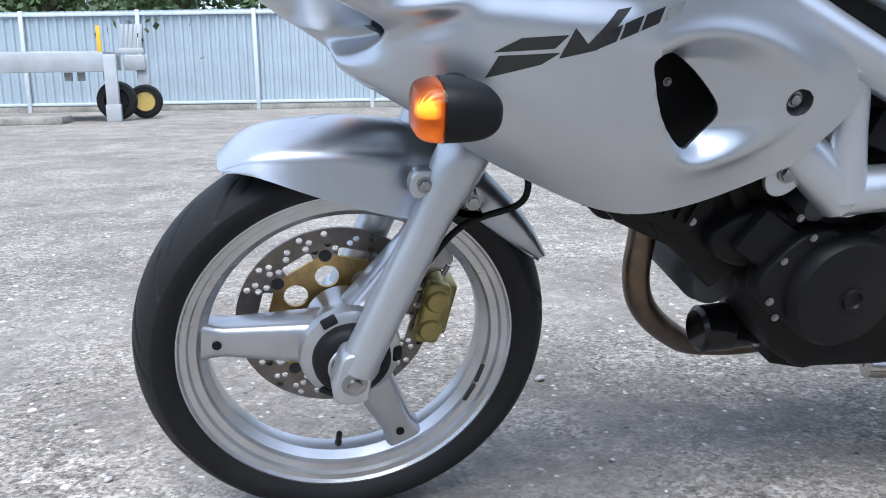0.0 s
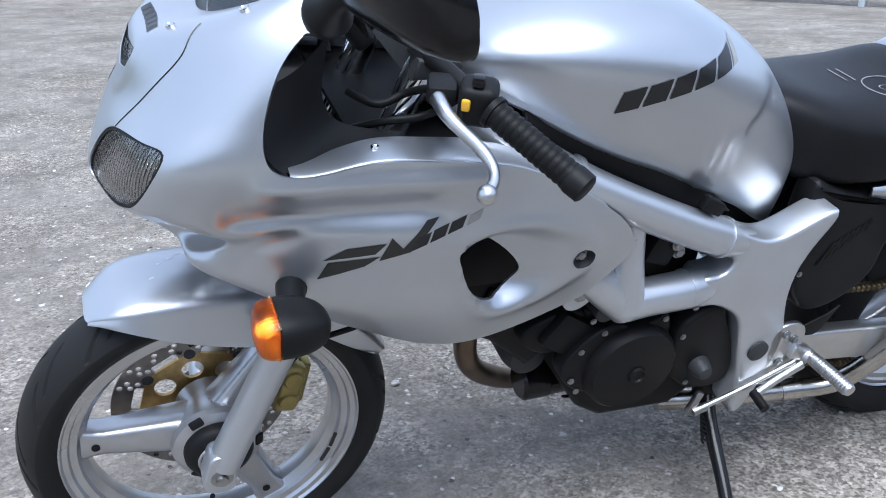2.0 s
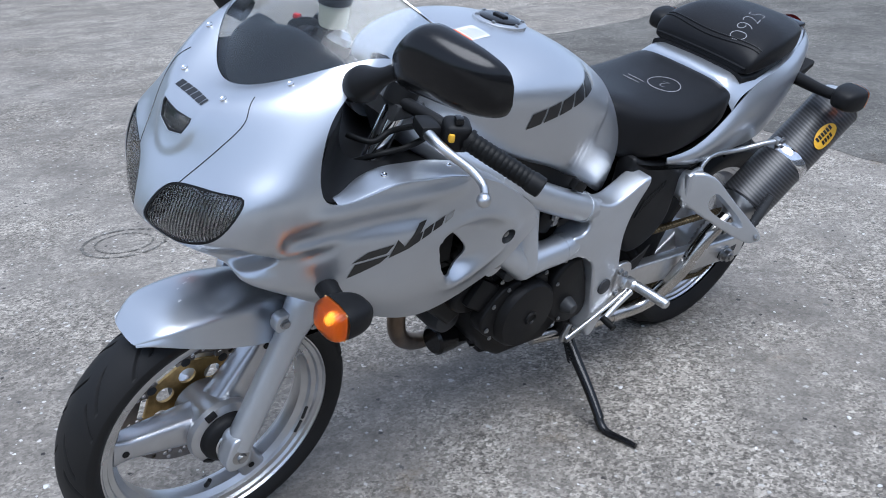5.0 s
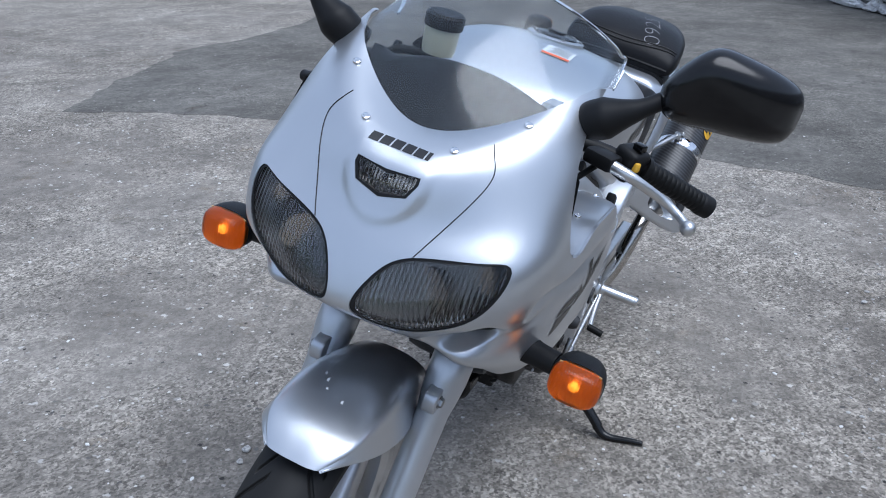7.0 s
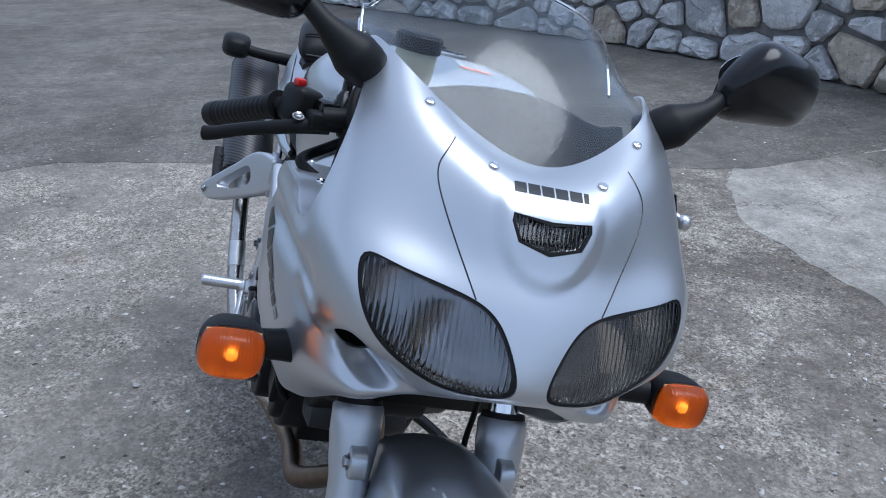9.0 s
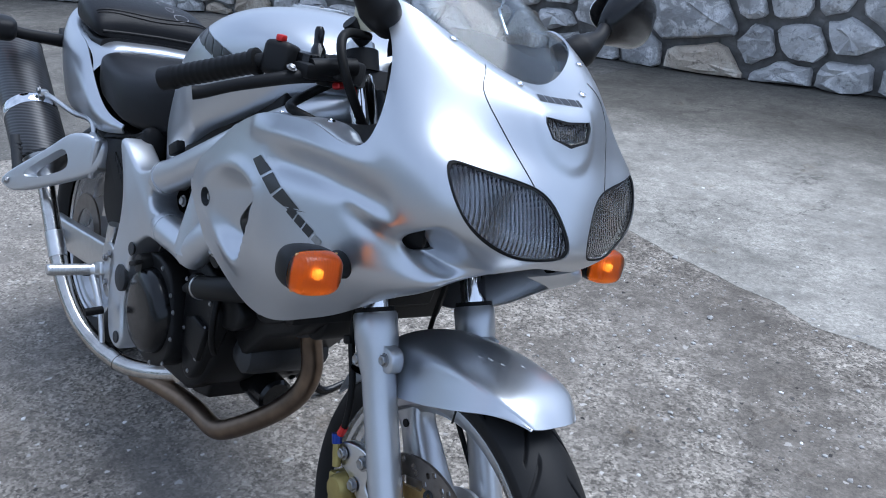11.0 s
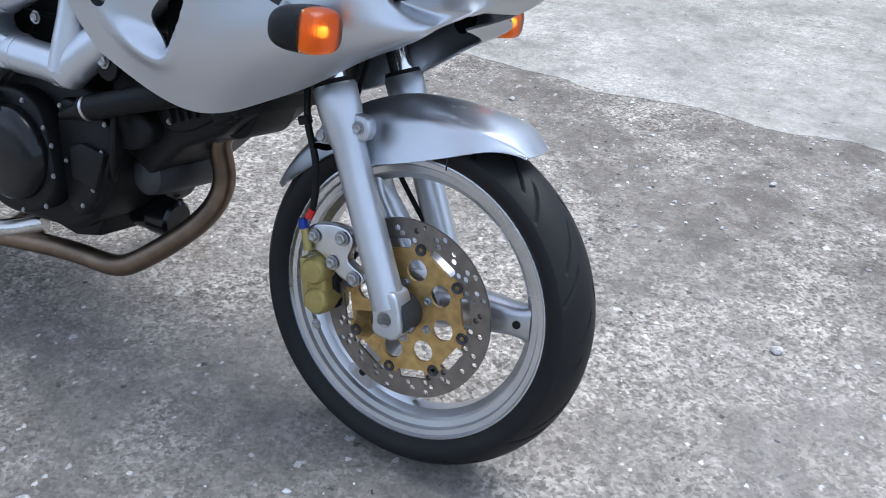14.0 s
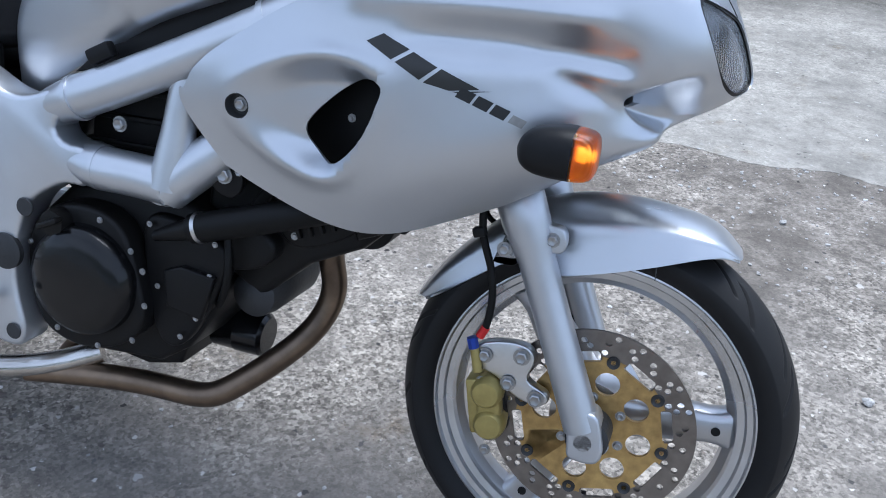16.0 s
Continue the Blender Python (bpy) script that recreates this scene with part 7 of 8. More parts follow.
# -- swingarm, rear sets, brackets --
swing = part("swingarm", block((0.06, 0.27, 0.07), pose(0.935, 0, 0.378), 0.012, 2), ALLOY, bike, "brushed alloy swingarm")
for side, s in SIDES:
    beam = slab([(0.93, 0.412), (1.06, 0.400), (1.30, 0.372), (1.50, 0.350), (1.56, 0.345), (1.565, 0.272), (1.50, 0.276), (1.28, 0.300), (1.06, 0.330), (0.93, 0.345)], s * 0.118, s * 0.150, 0.006)
    part("swing_beam", beam, ALLOY, swing)
    part("adjuster_slot", block((0.085, 0.003, 0.020), pose(1.475, s * 0.150, 0.313), 0.001), ENGINE_GREY, swing)
    part("axle_nut", lathe([(0.004, 0.030), (0.010, 0.029), (0.010, 0.022), (0.018, 0.021), (0.019, 0.008), (0.024, 0.008), (0.024, 0.0)], 24), STEEL, swing).matrix_local = axis_pose((WB, s * 0.150, 0.312), (0, s, 0))
    part("pivot_bracket", slab([(0.925, 0.42), (0.965, 0.435), (0.995, 0.41), (0.985, 0.35), (0.945, 0.32), (0.925, 0.36)], s * 0.176, s * 0.188, 0.003, 40), ALLOY, bike, "alloy rear-set plate")
    for x, z in ((0.950, 0.415), (0.972, 0.40), (0.955, 0.35)):
        bolt((x, s * 0.189, z), (0, s, 0), 0.9)
    pegn = part("foot_peg", tube([(1.006, s * 0.185, 0.358), (1.012, s * 0.198, 0.358), (1.018, s * 0.200, 0.357), (1.028, s * 0.285, 0.354), (1.028, s * 0.290, 0.354)], [0.016, 0.016, 0.012, 0.0125, 0.010], 18, 5, smooth=False), ALLOY, bike, "knurled alloy foot peg")
    for k in range(14):
        y0 = 0.206 + 0.0058 * k
        part("knurl", tube([(1.0188 + 0.0006 * k, s * y0, 0.3568 - 0.0002 * k), (1.0191 + 0.0006 * k, s * (y0 + 0.0030), 0.3567 - 0.0002 * k)], 0.0130, 14, 2), ALLOY, pegn)
    part("peg_clamp", block((0.045, 0.022, 0.03), pose(0.992, s * 0.188, 0.368, 0, 20, 0), 0.006), ALLOY, pegn)
    ctl = part("foot_lever", tube([(1.000, s * 0.200, 0.345), (0.95, s * 0.205, 0.325), (0.905, s * 0.212, 0.308)], [0.009, 0.007, 0.007], 12, 12), ALLOY, bike, "polished foot lever")
    part("toe_peg", tube([(0.902, s * 0.208, 0.308), (0.900, s * 0.246, 0.304)], 0.0085, 14, 2), HOSE, ctl)
    if s < 0:
        part("linkage_rod", tube([(0.985, -0.196, 0.352), (0.90, -0.196, 0.315), (0.80, -0.196, 0.282)], 0.005, 10, 6), ALLOY, ctl)
        part("linkage_joint", tube([(0.815, -0.197, 0.287), (0.790, -0.197, 0.279)], 0.0085, 12, 2), STEEL, ctl)
        part("shift_arm", block((0.014, 0.012, 0.05), pose(0.793, -0.190, 0.295, 0, 15, 0), 0.003), STEEL, ctl)
        part("heel_guard", slab([(0.975, 0.395), (1.055, 0.425), (1.075, 0.440), (1.05, 0.39), (1.01, 0.362)], -0.166, -0.170, 0.001), BLACK_MATT, bike)
    else:
        part("brake_rod", tube([(0.99, 0.195, 0.345), (0.94, 0.195, 0.27), (0.92, 0.195, 0.225)], 0.006, 10, 6), ALLOY, ctl)
        part("rear_master", tube([(1.00, 0.172, 0.38), (0.985, 0.172, 0.47)], 0.014, 14, 2), ALLOY, ctl)
    plate = slab([(1.150, 0.612), (1.185, 0.624), (1.215, 0.602), (1.252, 0.555), (1.306, 0.487), (1.300, 0.462), (1.275, 0.462), (1.20, 0.508), (1.155, 0.545), (1.145, 0.58)], -0.014, 0.014, 0.007, 90)
    made = carve(plate, [prism(loop([(1.205, 0.578), (1.228, 0.560), (1.268, 0.508), (1.252, 0.500), (1.212, 0.525), (1.198, 0.550)], 40), "y", -0.1, 0.1)])
    for v in made.vertices:
        v.co.y = s * (0.168 + 1.0 * (v.co.x - 1.165)) + v.co.y
    hang = finish("pillion_bracket", made, FRAME_PAINT, bike, "cast silver pillion peg bracket with a slot", 30)
    part("foot_plate", block((0.055, 0.02, 0.10), pose(1.180, s * 0.168, 0.575, 0, -12, 0), 0.008), FRAME_PAINT, hang)
    for z in (0.605, 0.555):
        part("spacer", tube([(1.164, s * 0.125, z), (1.164, s * 0.165, z)], 0.014, 16, 2), ALLOY, hang)
    bolt((1.300, s * 0.312, 0.478), (0.2, s, 0.2), 1.1, hang)
    part("pillion_peg", tube([(1.305, s * 0.288, 0.485), (1.325, s * 0.290, 0.530), (1.345, s * 0.292, 0.575)], [0.010, 0.012, 0.011], 14, 8), ENGINE_GREY, hang, "folded grey pillion peg")
    for k in range(6):
        part("peg_rib", tube([(1.313 + 0.0045 * k, s * 0.289, 0.503 + 0.0105 * k), (1.3150 + 0.0045 * k, s * 0.289, 0.508 + 0.0105 * k)], 0.0122, 12, 2), ENGINE_GREY, hang)
    part("subframe_rail", tube([(0.95, s * 0.115, 0.62), (1.15, s * 0.12, 0.605), (1.40, s * 0.11, 0.655), (1.62, s * 0.08, 0.76)], 0.014, 14, 24), BLACK_MATT, bike)
part("rear_caliper", block((0.08, 0.045, 0.05), pose(1.36, 0.112, 0.262, 0, 15, 0), 0.010, 2), ENGINE_BLACK, bike, "black rear brake caliper")
part("shock_absorber", tube([(1.00, 0, 0.62), (1.03, 0, 0.40)], 0.030, 18, 2), ENGINE_GREY, bike)
# -- side stand --
stand = part("side_stand", tube([(0.900, -0.118, 0.235), (0.885, -0.165, 0.205), (0.866, -0.250, 0.158), (0.850, -0.320, 0.112)], [0.016, 0.014, 0.0125, 0.012], 16, 20), BLACK_GLOSS, bike, "black side stand resting on the ground")
part("stand_foot", tube([(0.850, -0.314, 0.114), (0.845, -0.346, 0.0985), (0.847, -0.390, 0.1095), (0.849, -0.430, 0.1195)], [0.012, 0.010, 0.0075, 0.006], 12, 18), BLACK_GLOSS, stand)
part("stand_spring", tube([(0.892 + 0.010 * math.cos(t) - 0.024 * t / 60, -0.128 - 0.06 * t / 60 + 0.010 * math.sin(t), 0.232 - 0.045 * t / 60) for t in np.linspace(0, 60, 160)], 0.0022, 6, 160, smooth=False), BLACK_MATT, stand)
part("stand_bracket", block((0.05, 0.03, 0.06), pose(0.900, -0.115, 0.245, 0, 0, 0), 0.008), BLACK_MATT, stand)

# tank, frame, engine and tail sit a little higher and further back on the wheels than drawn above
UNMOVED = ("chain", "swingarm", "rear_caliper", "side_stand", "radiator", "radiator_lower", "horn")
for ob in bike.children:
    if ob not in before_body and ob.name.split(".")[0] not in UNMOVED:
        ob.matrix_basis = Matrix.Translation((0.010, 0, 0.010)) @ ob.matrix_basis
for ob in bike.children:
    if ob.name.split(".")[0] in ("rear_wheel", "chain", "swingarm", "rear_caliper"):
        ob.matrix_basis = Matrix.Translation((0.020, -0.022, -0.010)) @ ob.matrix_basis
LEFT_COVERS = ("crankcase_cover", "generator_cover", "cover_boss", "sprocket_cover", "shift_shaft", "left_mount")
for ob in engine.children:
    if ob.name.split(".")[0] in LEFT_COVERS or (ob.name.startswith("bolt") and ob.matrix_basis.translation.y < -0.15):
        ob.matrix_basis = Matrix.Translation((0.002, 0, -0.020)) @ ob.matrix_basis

# ---- the yard ----
bm = bmesh.new()
bmesh.ops.create_grid(bm, x_segments=8, y_segments=8, size=300)
tagged(part("ground", bm, GROUND), "worn grey concrete yard with chips and stains", "ground", kind="structure")


def patch(name, outline, mat, height, label, seed, rough_edge=0.05):
    """A thin slab of paving with an edge broken at several scales."""
    ring = []
    for (x0, y0), (x1, y1) in zip(outline, outline[1:] + outline[:1]):
        n = max(1, int(math.hypot(x1 - x0, y1 - y0) / 0.035)) if abs(x0) < 7 and abs(y0) < 5 else 12
        for k in range(n):
            x, y = x0 + (x1 - x0) * k / n, y0 + (y1 - y0) * k / n
            q = Vector((x, y, seed))
            w = noise.noise_vector(q * 0.9) * 2.6 + noise.noise_vector(q * 4.0) * 0.9 + noise.noise_vector(q * 17.0) * 0.35
            ring.append((x + w.x * rough_edge, y + w.y * rough_edge))
    bm = prism(ring, "z", -0.02, height)
    return tagged(part(name, bm, mat), label, "pavement", kind="structure")


patch("pavement", [(-14, -1.50), (-0.6, -1.52), (0.2, -1.56), (1.0, -1.64), (2.2, -1.75), (2.9, -2.1), (3.3, -4.3), (1.3, -5.0), (-5, -6.2), (-14, -7.6)], APRON, 0.0009, "smoother pale concrete strip with a ragged broken edge", 3.1)
patch("asphalt", [(2.75, 3.5), (3.15, 2.4), (3.6, 1.2), (3.5, 0.2), (3.2, -1.2), (2.9, -2.1), (3.25, -4.4), (4.9, -4.2), (8.7, -2.2), (15, 1.0), (14, 6.5), (9, 5.0), (6.4, 4.15), (4.6, 4.2)],
      ASPHALT, 0.0020, "dark worn asphalt patch with stains", 7.7)

# loose grit and small stones
def grit(count, area, sizes, seed, name, label):
    rng = np.random.default_rng(seed)
    base = bmesh.new()
    bmesh.ops.create_icosphere(base, subdivisions=1, radius=1.0)
    bv = np.array([v.co[:] for v in base.verts])
    bf = np.array([[v.index for v in f.verts] for f in base.faces])
    base.free()
    verts, faces = [], []
    for n in range(count):
        x, y = rng.uniform(area[0], area[1]), rng.uniform(area[2], area[3])
        r = sizes[0] * (sizes[1] / sizes[0]) ** (rng.random() ** 2.5)
        jig = bv * rng.uniform(0.65, 1.2, (len(bv), 1)) * r * np.array([1.0, rng.uniform(0.6, 1.0), rng.uniform(0.35, 0.6)])
        a = rng.uniform(0, 6.28)
        rot = np.array([[math.cos(a), -math.sin(a), 0], [math.sin(a), math.cos(a), 0], [0, 0, 1]])
        faces.append(bf + n * len(bv))
        verts.append(jig @ rot.T + np.array([x, y, r * 0.15]))
    me = bpy.data.meshes.new(name)
    me.from_pydata(np.concatenate(verts).tolist(), [], np.concatenate(faces).tolist())
    ob = new(name, me)
    me.materials.append(PEBBLE)
    return tagged(ob, label, "grit", kind="stuff")


PALE_CHIP = material("pale_chip", (0.66, 0.655, 0.64), 0.85, 0.0, vary=0.25, scale=40, second=(0.40, 0.395, 0.38))
for stuff_name, stuff_label, stuff_mat, number, span, seed in (("grit", "fine dark grit scattered over the yard", PEBBLE, 3600, (0.0010, 0.007), 4), ("stone_chips", "pale stone chips pressed into the concrete", PALE_CHIP, 1900, (0.0012, 0.009), 11), ("edge_gravel", "loose dark gravel along the broken edge of the concrete", PEBBLE, 2600, (0.0015, 0.009), 17)):
    grit(number, (-1.6, 3.2, -1.62, -0.75) if stuff_name == "edge_gravel" else (-2.2, 4.2, -2.6, 4.2), span, seed, stuff_name, stuff_label).data.materials[0] = stuff_mat
rng = random.Random(9)
stone_src = None
for x, y, r in ((0.475, 0.525, 0.013), (-0.47, -0.49, 0.014), (1.95, -0.8, 0.012), (0.43, 0.51, 0.010), (-0.30, -1.20, 0.012), (0.55, -1.35, 0.011), (1.35, 0.55, 0.012), (0.1, 0.85, 0.010), (-0.35, 0.25, 0.009), (0.9, -1.62, 0.012)):
    if stone_src is None:
        b = bmesh.new()
        bmesh.ops.create_icosphere(b, subdivisions=2, radius=1.0)
        for v in b.verts:
            v.co *= 0.8 + 0.35 * noise.noise(v.co * 1.3)
            v.co.z *= 0.6
        stone_src = tagged(part("pebble", b, PEBBLE), "small dark pebble lying on the concrete", "pebble", "pebbles in the yard")
        o = stone_src
    else:
        o = copy_thing(stone_src, Matrix.Identity(4))
    o.matrix_world = Matrix.Translation((x, y, r * 0.4)) @ Matrix.Rotation(rng.uniform(0, 6), 4, "Z") @ Matrix.Diagonal((r, r, r, 1))

# ---- rubble stone wall along the yard's edge ----
WALL = [(-9, -6.6), (-4, -5.75), (1.3, -4.62), (3.0, -4.12), (4.9, -3.72), (6.8, -2.82), (8.7, -1.72), (11.5, -0.1), (15, 1.7)]
wall_line = curve(WALL, 200)
wall_run = np.r_[0, np.cumsum(np.linalg.norm(np.diff(wall_line, axis=0), axis=1))]


def on_wall(s):
    return np.array([np.interp(s, wall_run, wall_line[:, 0]), np.interp(s, wall_run, wall_line[:, 1])])


HEIGHT = 1.75
rings = []
for s in np.linspace(0, wall_run[-1], 80):
    p, q = on_wall(s), on_wall(min(s + 0.05, wall_run[-1]))
    o = on_wall(max(0, s - 0.05))
    d = (q - o) / np.linalg.norm(q - o)
    n = np.array([d[1], -d[0]])          # away from the yard
    rings.append([(*(p + n * 0.035), -0.1), (*(p + n * 0.035), HEIGHT - 0.05), (*(p + n * 0.55), HEIGHT - 0.05), (*(p + n * 0.55), -0.1)])
stone_wall = tagged(part("stone_wall", loft(rings), MORTAR), "rubble wall of grey and tan stones with dark joints", "wall", kind="structure")


def clip(poly, a, b, c):
    """The part of a convex polygon where a x + b y < c."""
    out = []
    for (x0, y0), (x1, y1) in zip(poly, poly[1:] + poly[:1]):
        e0, e1 = a * x0 + b * y0 - c, a * x1 + b * y1 - c
        if e0 < 0:
            out.append((x0, y0))
        if (e0 < 0) != (e1 < 0):
            k = e0 / (e0 - e1)
            out.append((x0 + (x1 - x0) * k, y0 + (y1 - y0) * k))
    return out


def rubble_stone(outline, rng):
    """A broken stone that fills an outline of the wall's face: chipped corners, a bulging front of flat facets. x along the wall, y to the yard."""
    c = np.mean(outline, 0)
    pts = []
    for p, q in zip(outline, outline[1:] + outline[:1]):
        p, q = np.array(p), np.array(q)
        n = 2 if np.linalg.norm(q - p) < 0.12 else 3
        for k in range(n):
            f = (0.14 + 0.72 * k / (n - 1))
            pts.append(p + (q - p) * f + np.array([rng.uniform(-0.008, 0.008), rng.uniform(-0.008, 0.008)]))
    bulge = rng.uniform(0.05, 0.10)
    rings = []
    for shrink, out, rough in ((1.0, -0.10, 0.0), (1.0, 0.25, 0.05), (0.93, 0.72, 0.12), (0.62, 1.0, 0.12)):
        rings.append([((c + (p - c) * shrink)[0], out * bulge * (1 + rng.uniform(-rough, rough) * 2), (c + (p - c) * shrink)[1]) for p in pts])
    bm = bmesh.new()
    vs = [[bm.verts.new(v) for v in r] for r in rings]
    mid = bm.verts.new((c[0] + rng.uniform(-0.03, 0.03), bulge * rng.uniform(0.94, 1.06), c[1] + rng.uniform(-0.03, 0.03)))
    m = len(pts)
    for i in range(3):
        for j in range(m):
            k = (j + 1) % m
            bm.faces.new((vs[i][j], vs[i][k], vs[i + 1][k], vs[i + 1][j]))
    for j in range(m):
        bm.faces.new((vs[3][j], vs[3][(j + 1) % m], mid))
    bmesh.ops.triangulate(bm, faces=bm.faces)
    bmesh.ops.recalc_face_normals(bm, faces=bm.faces)
    return bm


rng = random.Random(21)
seeds = []
s_near = (5.6, 20.5)
for _ in range(9000):                       # stones of uneven size, none too near another
    q = (rng.uniform(*s_near), rng.uniform(0.0, HEIGHT), rng.choice((0.17, 0.23, 0.31, 0.38)))
    if all(math.hypot((q[0] - o[0]) * 0.78, q[1] - o[1]) > (q[2] + o[2]) * 0.47 for o in seeds):
        seeds.append(q)
stones = []
for i, (u, v, r) in enumerate(seeds):
    cell = [(u - 0.5, max(0.0, v - 0.4)), (u + 0.5, max(0.0, v - 0.4)), (u + 0.5, min(HEIGHT, v + 0.4)), (u - 0.5, min(HEIGHT, v + 0.4))]
    for j, (u1, v1, r1) in enumerate(seeds):
        if i != j and abs(u1 - u) < 1.1 and abs(v1 - v) < 0.9:
            du, dv = (u1 - u) * 0.6, v1 - v
            share = r / (r + r1)
            joint = rng.uniform(0.012, 0.030)
            cell = clip(cell, du, dv, du * (u + (u1 - u) * share) + dv * (v + dv * share) - joint * math.hypot(du, dv))
            if len(cell) < 3:
                break
    if len(cell) < 3 or max(p[0] for p in cell) - min(p[0] for p in cell) < 0.07 or max(p[1] for p in cell) - min(p[1] for p in cell) < 0.06:
        continue
    p = on_wall(u)
    d = on_wall(u + 0.1) - on_wall(u - 0.1)
    tight = [(x - u, z - v) for k, (x, z) in enumerate(cell) if math.hypot(x - cell[k - 1][0], z - cell[k - 1][1]) > 0.02]
    if len(tight) > 2:
        stones.append((abs(u - 11.8), tight, Matrix.Translation((p[0], p[1], v + 0.01)) @ Matrix.Rotation(math.atan2(d[1], d[0]), 4, "Z"), i))
stones.sort(key=lambda q: q[0])
rest_verts, rest_faces = [], []
for place, (_, outline, m, i) in enumerate(stones):
    bm = rubble_stone(outline, rng)
    if place < 300:
        stone = part("stone", bm, STONE_TAN if i % 6 == 5 else STONE, stone_wall, angle=34)
        stone.matrix_world = m
    else:
        first_vert = len(rest_verts)
        bm.verts.index_update()
        rest_verts += [tuple(m @ v.co) for v in bm.verts]
        rest_faces += [[v.index + first_vert for v in f.verts] for f in bm.faces]
        bm.free()
if rest_verts:
    me = bpy.data.meshes.new("far_stones")
    me.from_pydata(rest_verts, [], rest_faces)
    tagged(finish("far_stones", me, STONE, stone_wall, angle=34), "grey rubble stones further along the wall", kind="stuff")

# ---- corrugated fence, trees and the far trailer ----
FD = Vector((0.982, -0.19, 0))
F0 = Vector((-0.14, 15.2, 0))
fence = new("fence")
fence.matrix_world = Matrix.Translation(F0) @ Matrix.Rotation(math.atan2(FD.y, FD.x), 4, "Z")
tagged(fence, "pale blue-grey corrugated steel fence with steel posts", "fence")
PITCH, PANEL, TALL = 0.16, 2.05, 1.76


def fence_panel():
    bm = bmesh.new()
    prof = []
    x = 0.0
    while x < PANEL - 1e-6:
        for dx, dy in ((0, 0), (0.05, 0), (0.07, -0.028), (0.12, -0.028), (0.14, 0)):
            if x + dx <= PANEL:
                prof.append((x + dx, dy))
        x += PITCH
    prof.append((PANEL, 0))
    lo = [bm.verts.new((x, y, 0.10)) for x, y in prof]
    hi = [bm.verts.new((x, y, TALL)) for x, y in prof]
    for a, b, c, d in zip(lo, lo[1:], hi[1:], hi):
        bm.faces.new((a, b, c, d))
    return bm


src = {}
for k in range(-9, 16):
    x = 0.10 + k * PANEL
    for name, make, mat in (("fence_sheet", fence_panel, FENCE_STEEL), ("post", lambda: block((0.07, 0.07, TALL + 0.02), Matrix.Translation((0, -0.05, TALL / 2)), 0.004), FENCE_POST),
                            ("top_rail", lambda: block((PANEL, 0.05, 0.06), Matrix.Translation((PANEL / 2, -0.045, TALL - 0.06)), 0.004), FENCE_POST), ("bottom_rail", lambda: block((PANEL, 0.05, 0.05), Matrix.Translation((PANEL / 2, -0.045, 0.14)), 0.004), FENCE_POST)):
        if name not in src:
            src[name] = part(name, make(), mat, fence)
            src[name].matrix_local = Matrix.Translation((x, 0, 0))
        else:
            again(src[name], Matrix.Translation((x, 0, 0)), fence)
part("kerb", block((60, 0.16, 0.11), Matrix.Translation((6, 0.02, 0.05)), 0.01), APRON, fence)


def tree(seed, height):
    rng = np.random.default_rng(seed)
    t = new("tree")
    part("trunk", tube([(0, 0, 0), (0.1, 0.05, height * 0.3), (-0.05, 0.1, height * 0.6), (0.05, 0, height * 0.85)], [0.22, 0.17, 0.10, 0.03], 10, 12), BARK, t)
    for k in range(6):
        a = k * 1.05 + rng.uniform(0, 0.5)
        z0 = height * rng.uniform(0.25, 0.6)
        part("limb", tube([(0, 0, z0), (math.cos(a) * 0.8, math.sin(a) * 0.8, z0 + 0.7), (math.cos(a) * 1.7, math.sin(a) * 1.7, z0 + 1.1)], [0.09, 0.06, 0.02], 8, 8), BARK, t)
    n = 5200
    blobs = np.stack([rng.normal(0, 1.2, 26), rng.normal(0, 1.2, 26), height * rng.uniform(0.22, 1.0, 26)], 1)
    ctr = blobs[rng.integers(0, 26, n)] + rng.normal(0, 0.42, (n, 3))
    u, w = rng.normal(0, 1, (n, 3)), rng.normal(0, 1, (n, 3))
    u /= np.linalg.norm(u, axis=1)[:, None]
    w -= (w * u).sum(1)[:, None] * u
    w /= np.linalg.norm(w, axis=1)[:, None]
    sz = rng.uniform(0.05, 0.11, (n, 1))
    quad = np.stack([ctr - u * sz, ctr + w * sz * 0.6, ctr + u * sz, ctr - w * sz * 0.6], 1).reshape(-1, 3)
    me = bpy.data.meshes.new("crown")
    me.from_pydata(quad.tolist(), [], np.arange(n * 4).reshape(-1, 4).tolist())
    me.materials.append(LEAF)
    o = new("crown", me)
    o.parent = t
    return tagged(t, "leafy green tree standing behind the fence", "tree", "trees behind the fence")


first = tree(3, 4.6)
second = tree(8, 5.4)
first.matrix_world = pose(-7.5, 19.4, 0)
second.matrix_world = pose(-4.4, 19.8, 0)
for n, (x, y) in enumerate(((-10.5, 20.5), (-1.6, 18.2), (1.0, 18.6), (4.0, 18.0), (7.5, 17.5), (11.0, 16.6))):
    copy_thing((first, second)[n % 2], pose(x, y, 0, 0, 0, 50 * n))

side_fence = new("side_fence")
side_fence.matrix_world = Matrix.Translation((7.3, 9.0, 0)) @ Matrix.Rotation(math.atan2(-0.58, 0.38), 4, "Z")
tagged(side_fence, "pale corrugated steel fence with a pale base rail", "fence")
for k in range(-2, 2):
    for name in src:
        again(src[name], Matrix.Translation((k * PANEL, 0, 0)), side_fence)


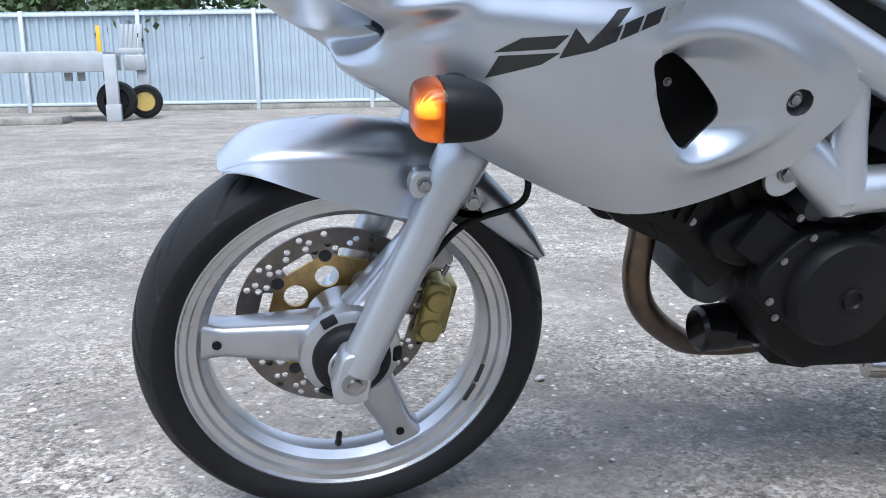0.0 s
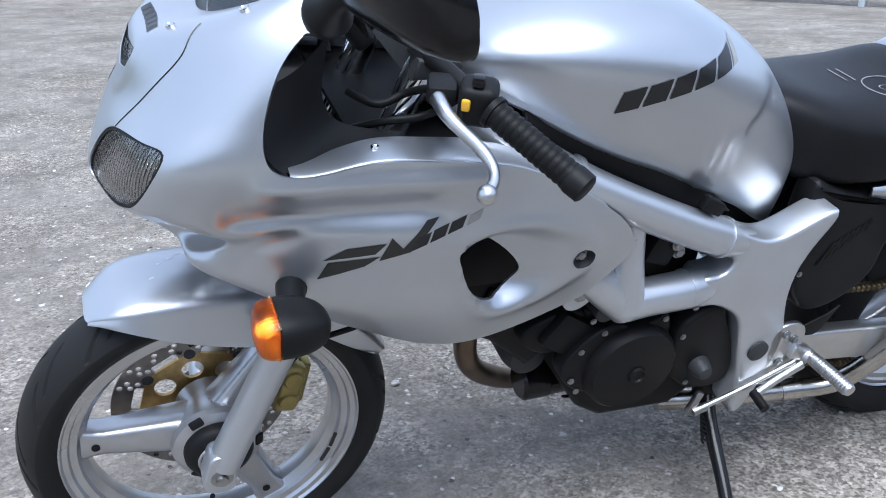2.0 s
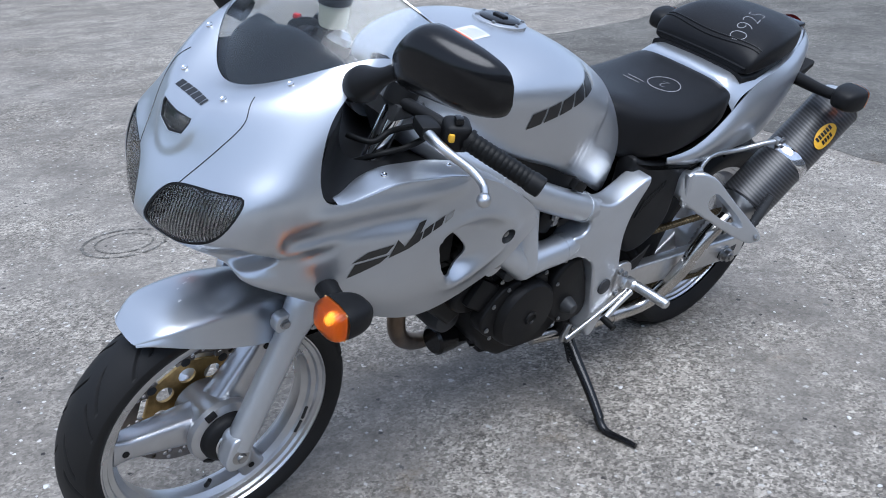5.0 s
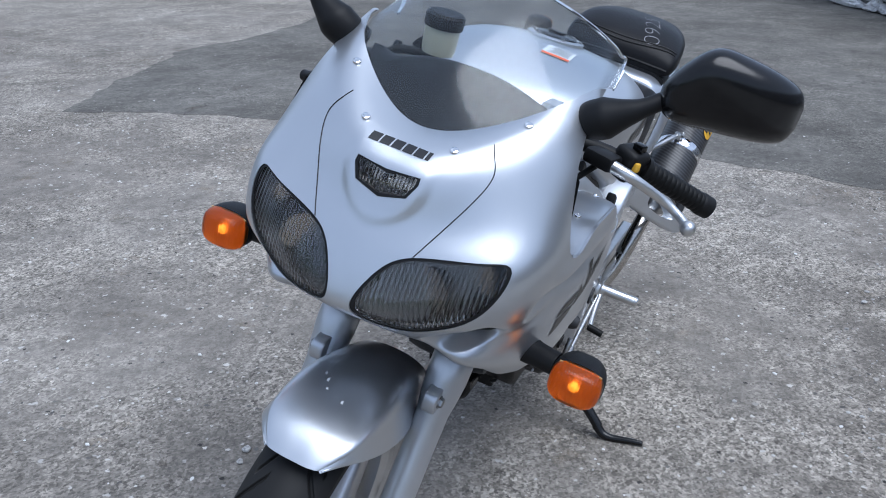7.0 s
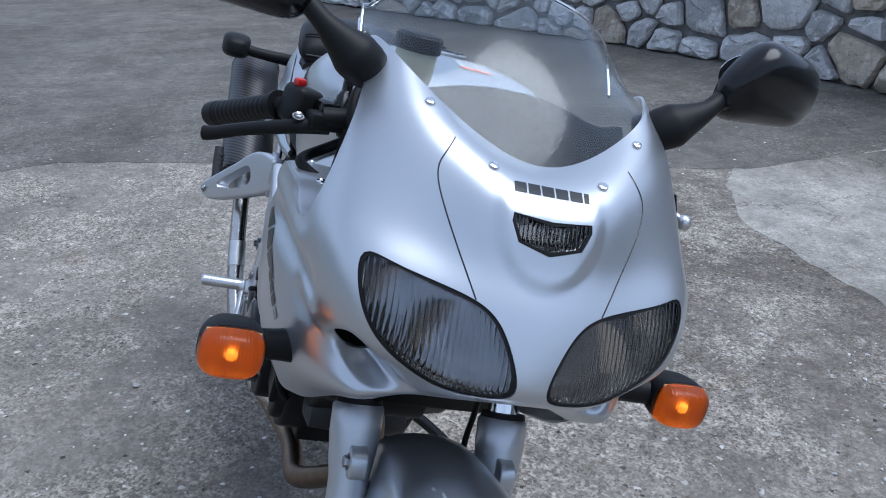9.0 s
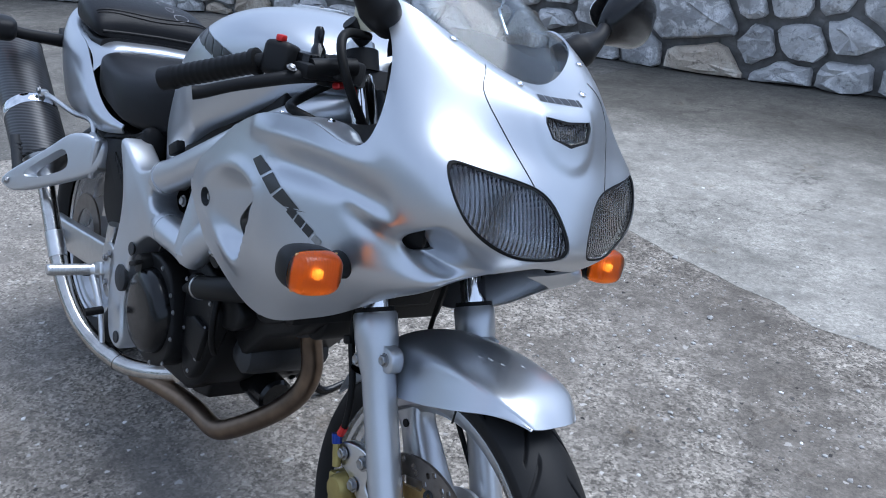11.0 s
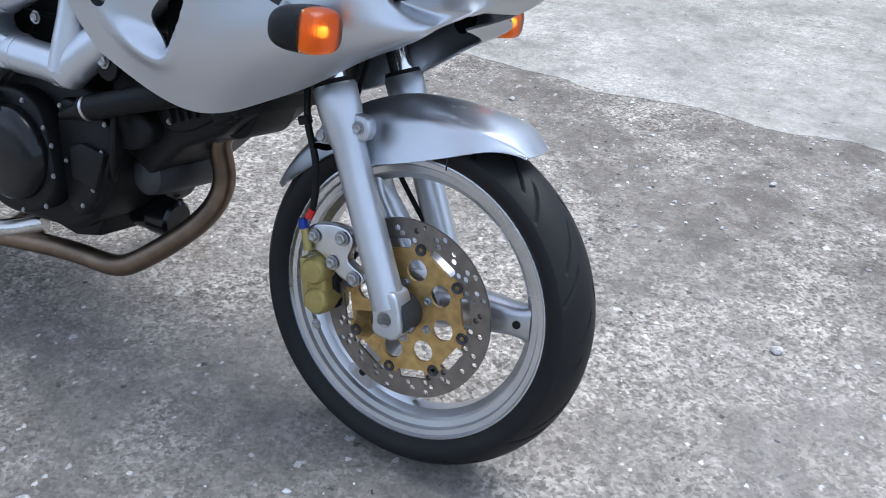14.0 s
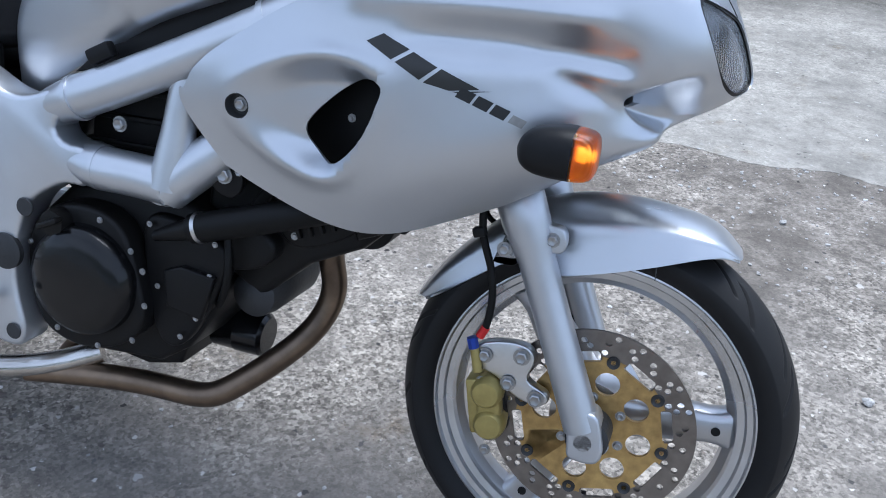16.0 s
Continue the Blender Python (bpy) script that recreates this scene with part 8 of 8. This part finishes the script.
# old flat trailer parked by the fence
trailer = new("trailer")
trailer.matrix_world = pose(-2.06, 12.0, 0)
tagged(trailer, "grey steel flat trailer with a gold-rimmed wheel", "trailer")
part("deck_beam", block((4.6, 0.10, 0.27), Matrix.Translation((-2.38, 0, 0.83)), 0.01), GREY_STEEL, trailer)
part("deck", block((4.6, 1.6, 0.05), Matrix.Translation((-2.38, 0.85, 0.955)), 0.005), GREY_STEEL, trailer)
part("far_beam", block((4.6, 0.10, 0.22), Matrix.Translation((-2.38, 1.6, 0.83)), 0.01), GREY_STEEL, trailer)
part("end_beam", block((0.30, 0.12, 0.22), Matrix.Translation((0.22, 0.9, 0.82)), 0.01), GREY_STEEL, trailer)
part("leg", block((0.17, 0.12, 0.93), Matrix.Translation((0, 0, 0.465)), 0.01), GREY_STEEL, trailer)
part("leg_sleeve", block((0.20, 0.15, 0.24), Matrix.Translation((0, 0, 0.12)), 0.008), GREY_STEEL, trailer)
part("far_leg", block((0.17, 0.12, 0.93), Matrix.Translation((0.32, 0.95, 0.465)), 0.01), GREY_STEEL, trailer)
part("marker_post", block((0.055, 0.03, 0.40), Matrix.Translation((-0.12, -0.02, 1.12)), 0.004), YELLOW, trailer, "orange-yellow marker post")
gate = part("ramp_frame", block((0.34, 0.06, 0.08), Matrix.Translation((0.27, 0.2, 0.98)), 0.004), GREY_STEEL, trailer, "slatted tailboard folded up")
for k in range(5):
    part("board", block((0.045, 0.03, 0.36), pose(0.155 + 0.062 * k, 0.2, 1.17, 0, 6, 0), 0.003), GREY_STEEL, gate)
for x in (-0.62, -0.45, -0.10):
    part("hook", block((0.10, 0.08, 0.12), Matrix.Translation((x, 0.3, 0.63)), 0.006), GREY_STEEL, trailer)
for x, y, r, rim in ((0.02, 0.22, 0.275, BLACK_MATT), (0.36, 0.62, 0.245, RIM_GOLD)):
    wheel = part("wheel", lathe([(r * 0.60, -0.06), (r * 0.62, -0.085), (r * 0.9, -0.085), (r, -0.055), (r, 0.055), (r * 0.9, 0.085), (r * 0.6, 0.08)], 40, closed=True), RUBBER, trailer)
    wheel.matrix_local = Matrix.Translation((x, y, r + 0.012))
    part("rim", lathe([(0.02, -0.05), (r * 0.2, -0.05), (r * 0.3, -0.03), (r * 0.5, -0.03), (r * 0.57, -0.07), (r * 0.61, -0.06)], 36), rim, wheel)
beam = tagged(part("concrete_beam", block((1.25, 0.5, 0.10), pose(-3.29, 11.9, 0.05, 0, 0, -4), 0.012), APRON), "weathered concrete slab lying on the ground", "slab")

# distant wooded slopes all round the yard
rings = []
rng = np.random.default_rng(5)
angles = np.linspace(0, 2 * np.pi, 241)[:-1]
top = 3.8 + 1.0 * np.sin(angles * 3 + 1) + 0.5 * np.sin(angles * 11) + rng.uniform(-0.5, 0.5, 240)
for dist, k in ((38, 0.0), (39, 0.35), (41, 0.75), (44, 1.0), (60, 1.15)):
    rings.append(np.stack([dist * np.cos(angles) + 3, dist * np.sin(angles), top * k + rng.uniform(-0.4, 0.4, 240) * k - 0.05], 1))
tagged(part("backdrop", loft(rings, caps=False), WOODS), "dark green wooded slopes round the yard", "woods", kind="structure")

# a round scuffed ring worn into the concrete
ring = bmesh.new()
rng = random.Random(4)
for radius, width in ((0.150, 0.018), (0.105, 0.010)):
    inner, outer = [], []
    for k in range(72):
        a = 2 * math.pi * k / 72
        w = width * (0.35 + 0.65 * rng.random())
        inner.append(ring.verts.new((0.47 + (radius - w / 2) * math.cos(a), 1.77 + (radius - w / 2) * math.sin(a) * 0.95, 0.0022)))
        outer.append(ring.verts.new((0.47 + (radius + w / 2) * math.cos(a), 1.77 + (radius + w / 2) * math.sin(a) * 0.95, 0.0022)))
    for k in range(72):
        if rng.random() < 0.82:
            j = (k + 1) % 72
            ring.faces.new((inner[k], outer[k], outer[j], inner[j]))
tagged(part("pavement_scuff", ring, ASPHALT), "dark round scuff ring worn into the concrete", "pavement", kind="structure")
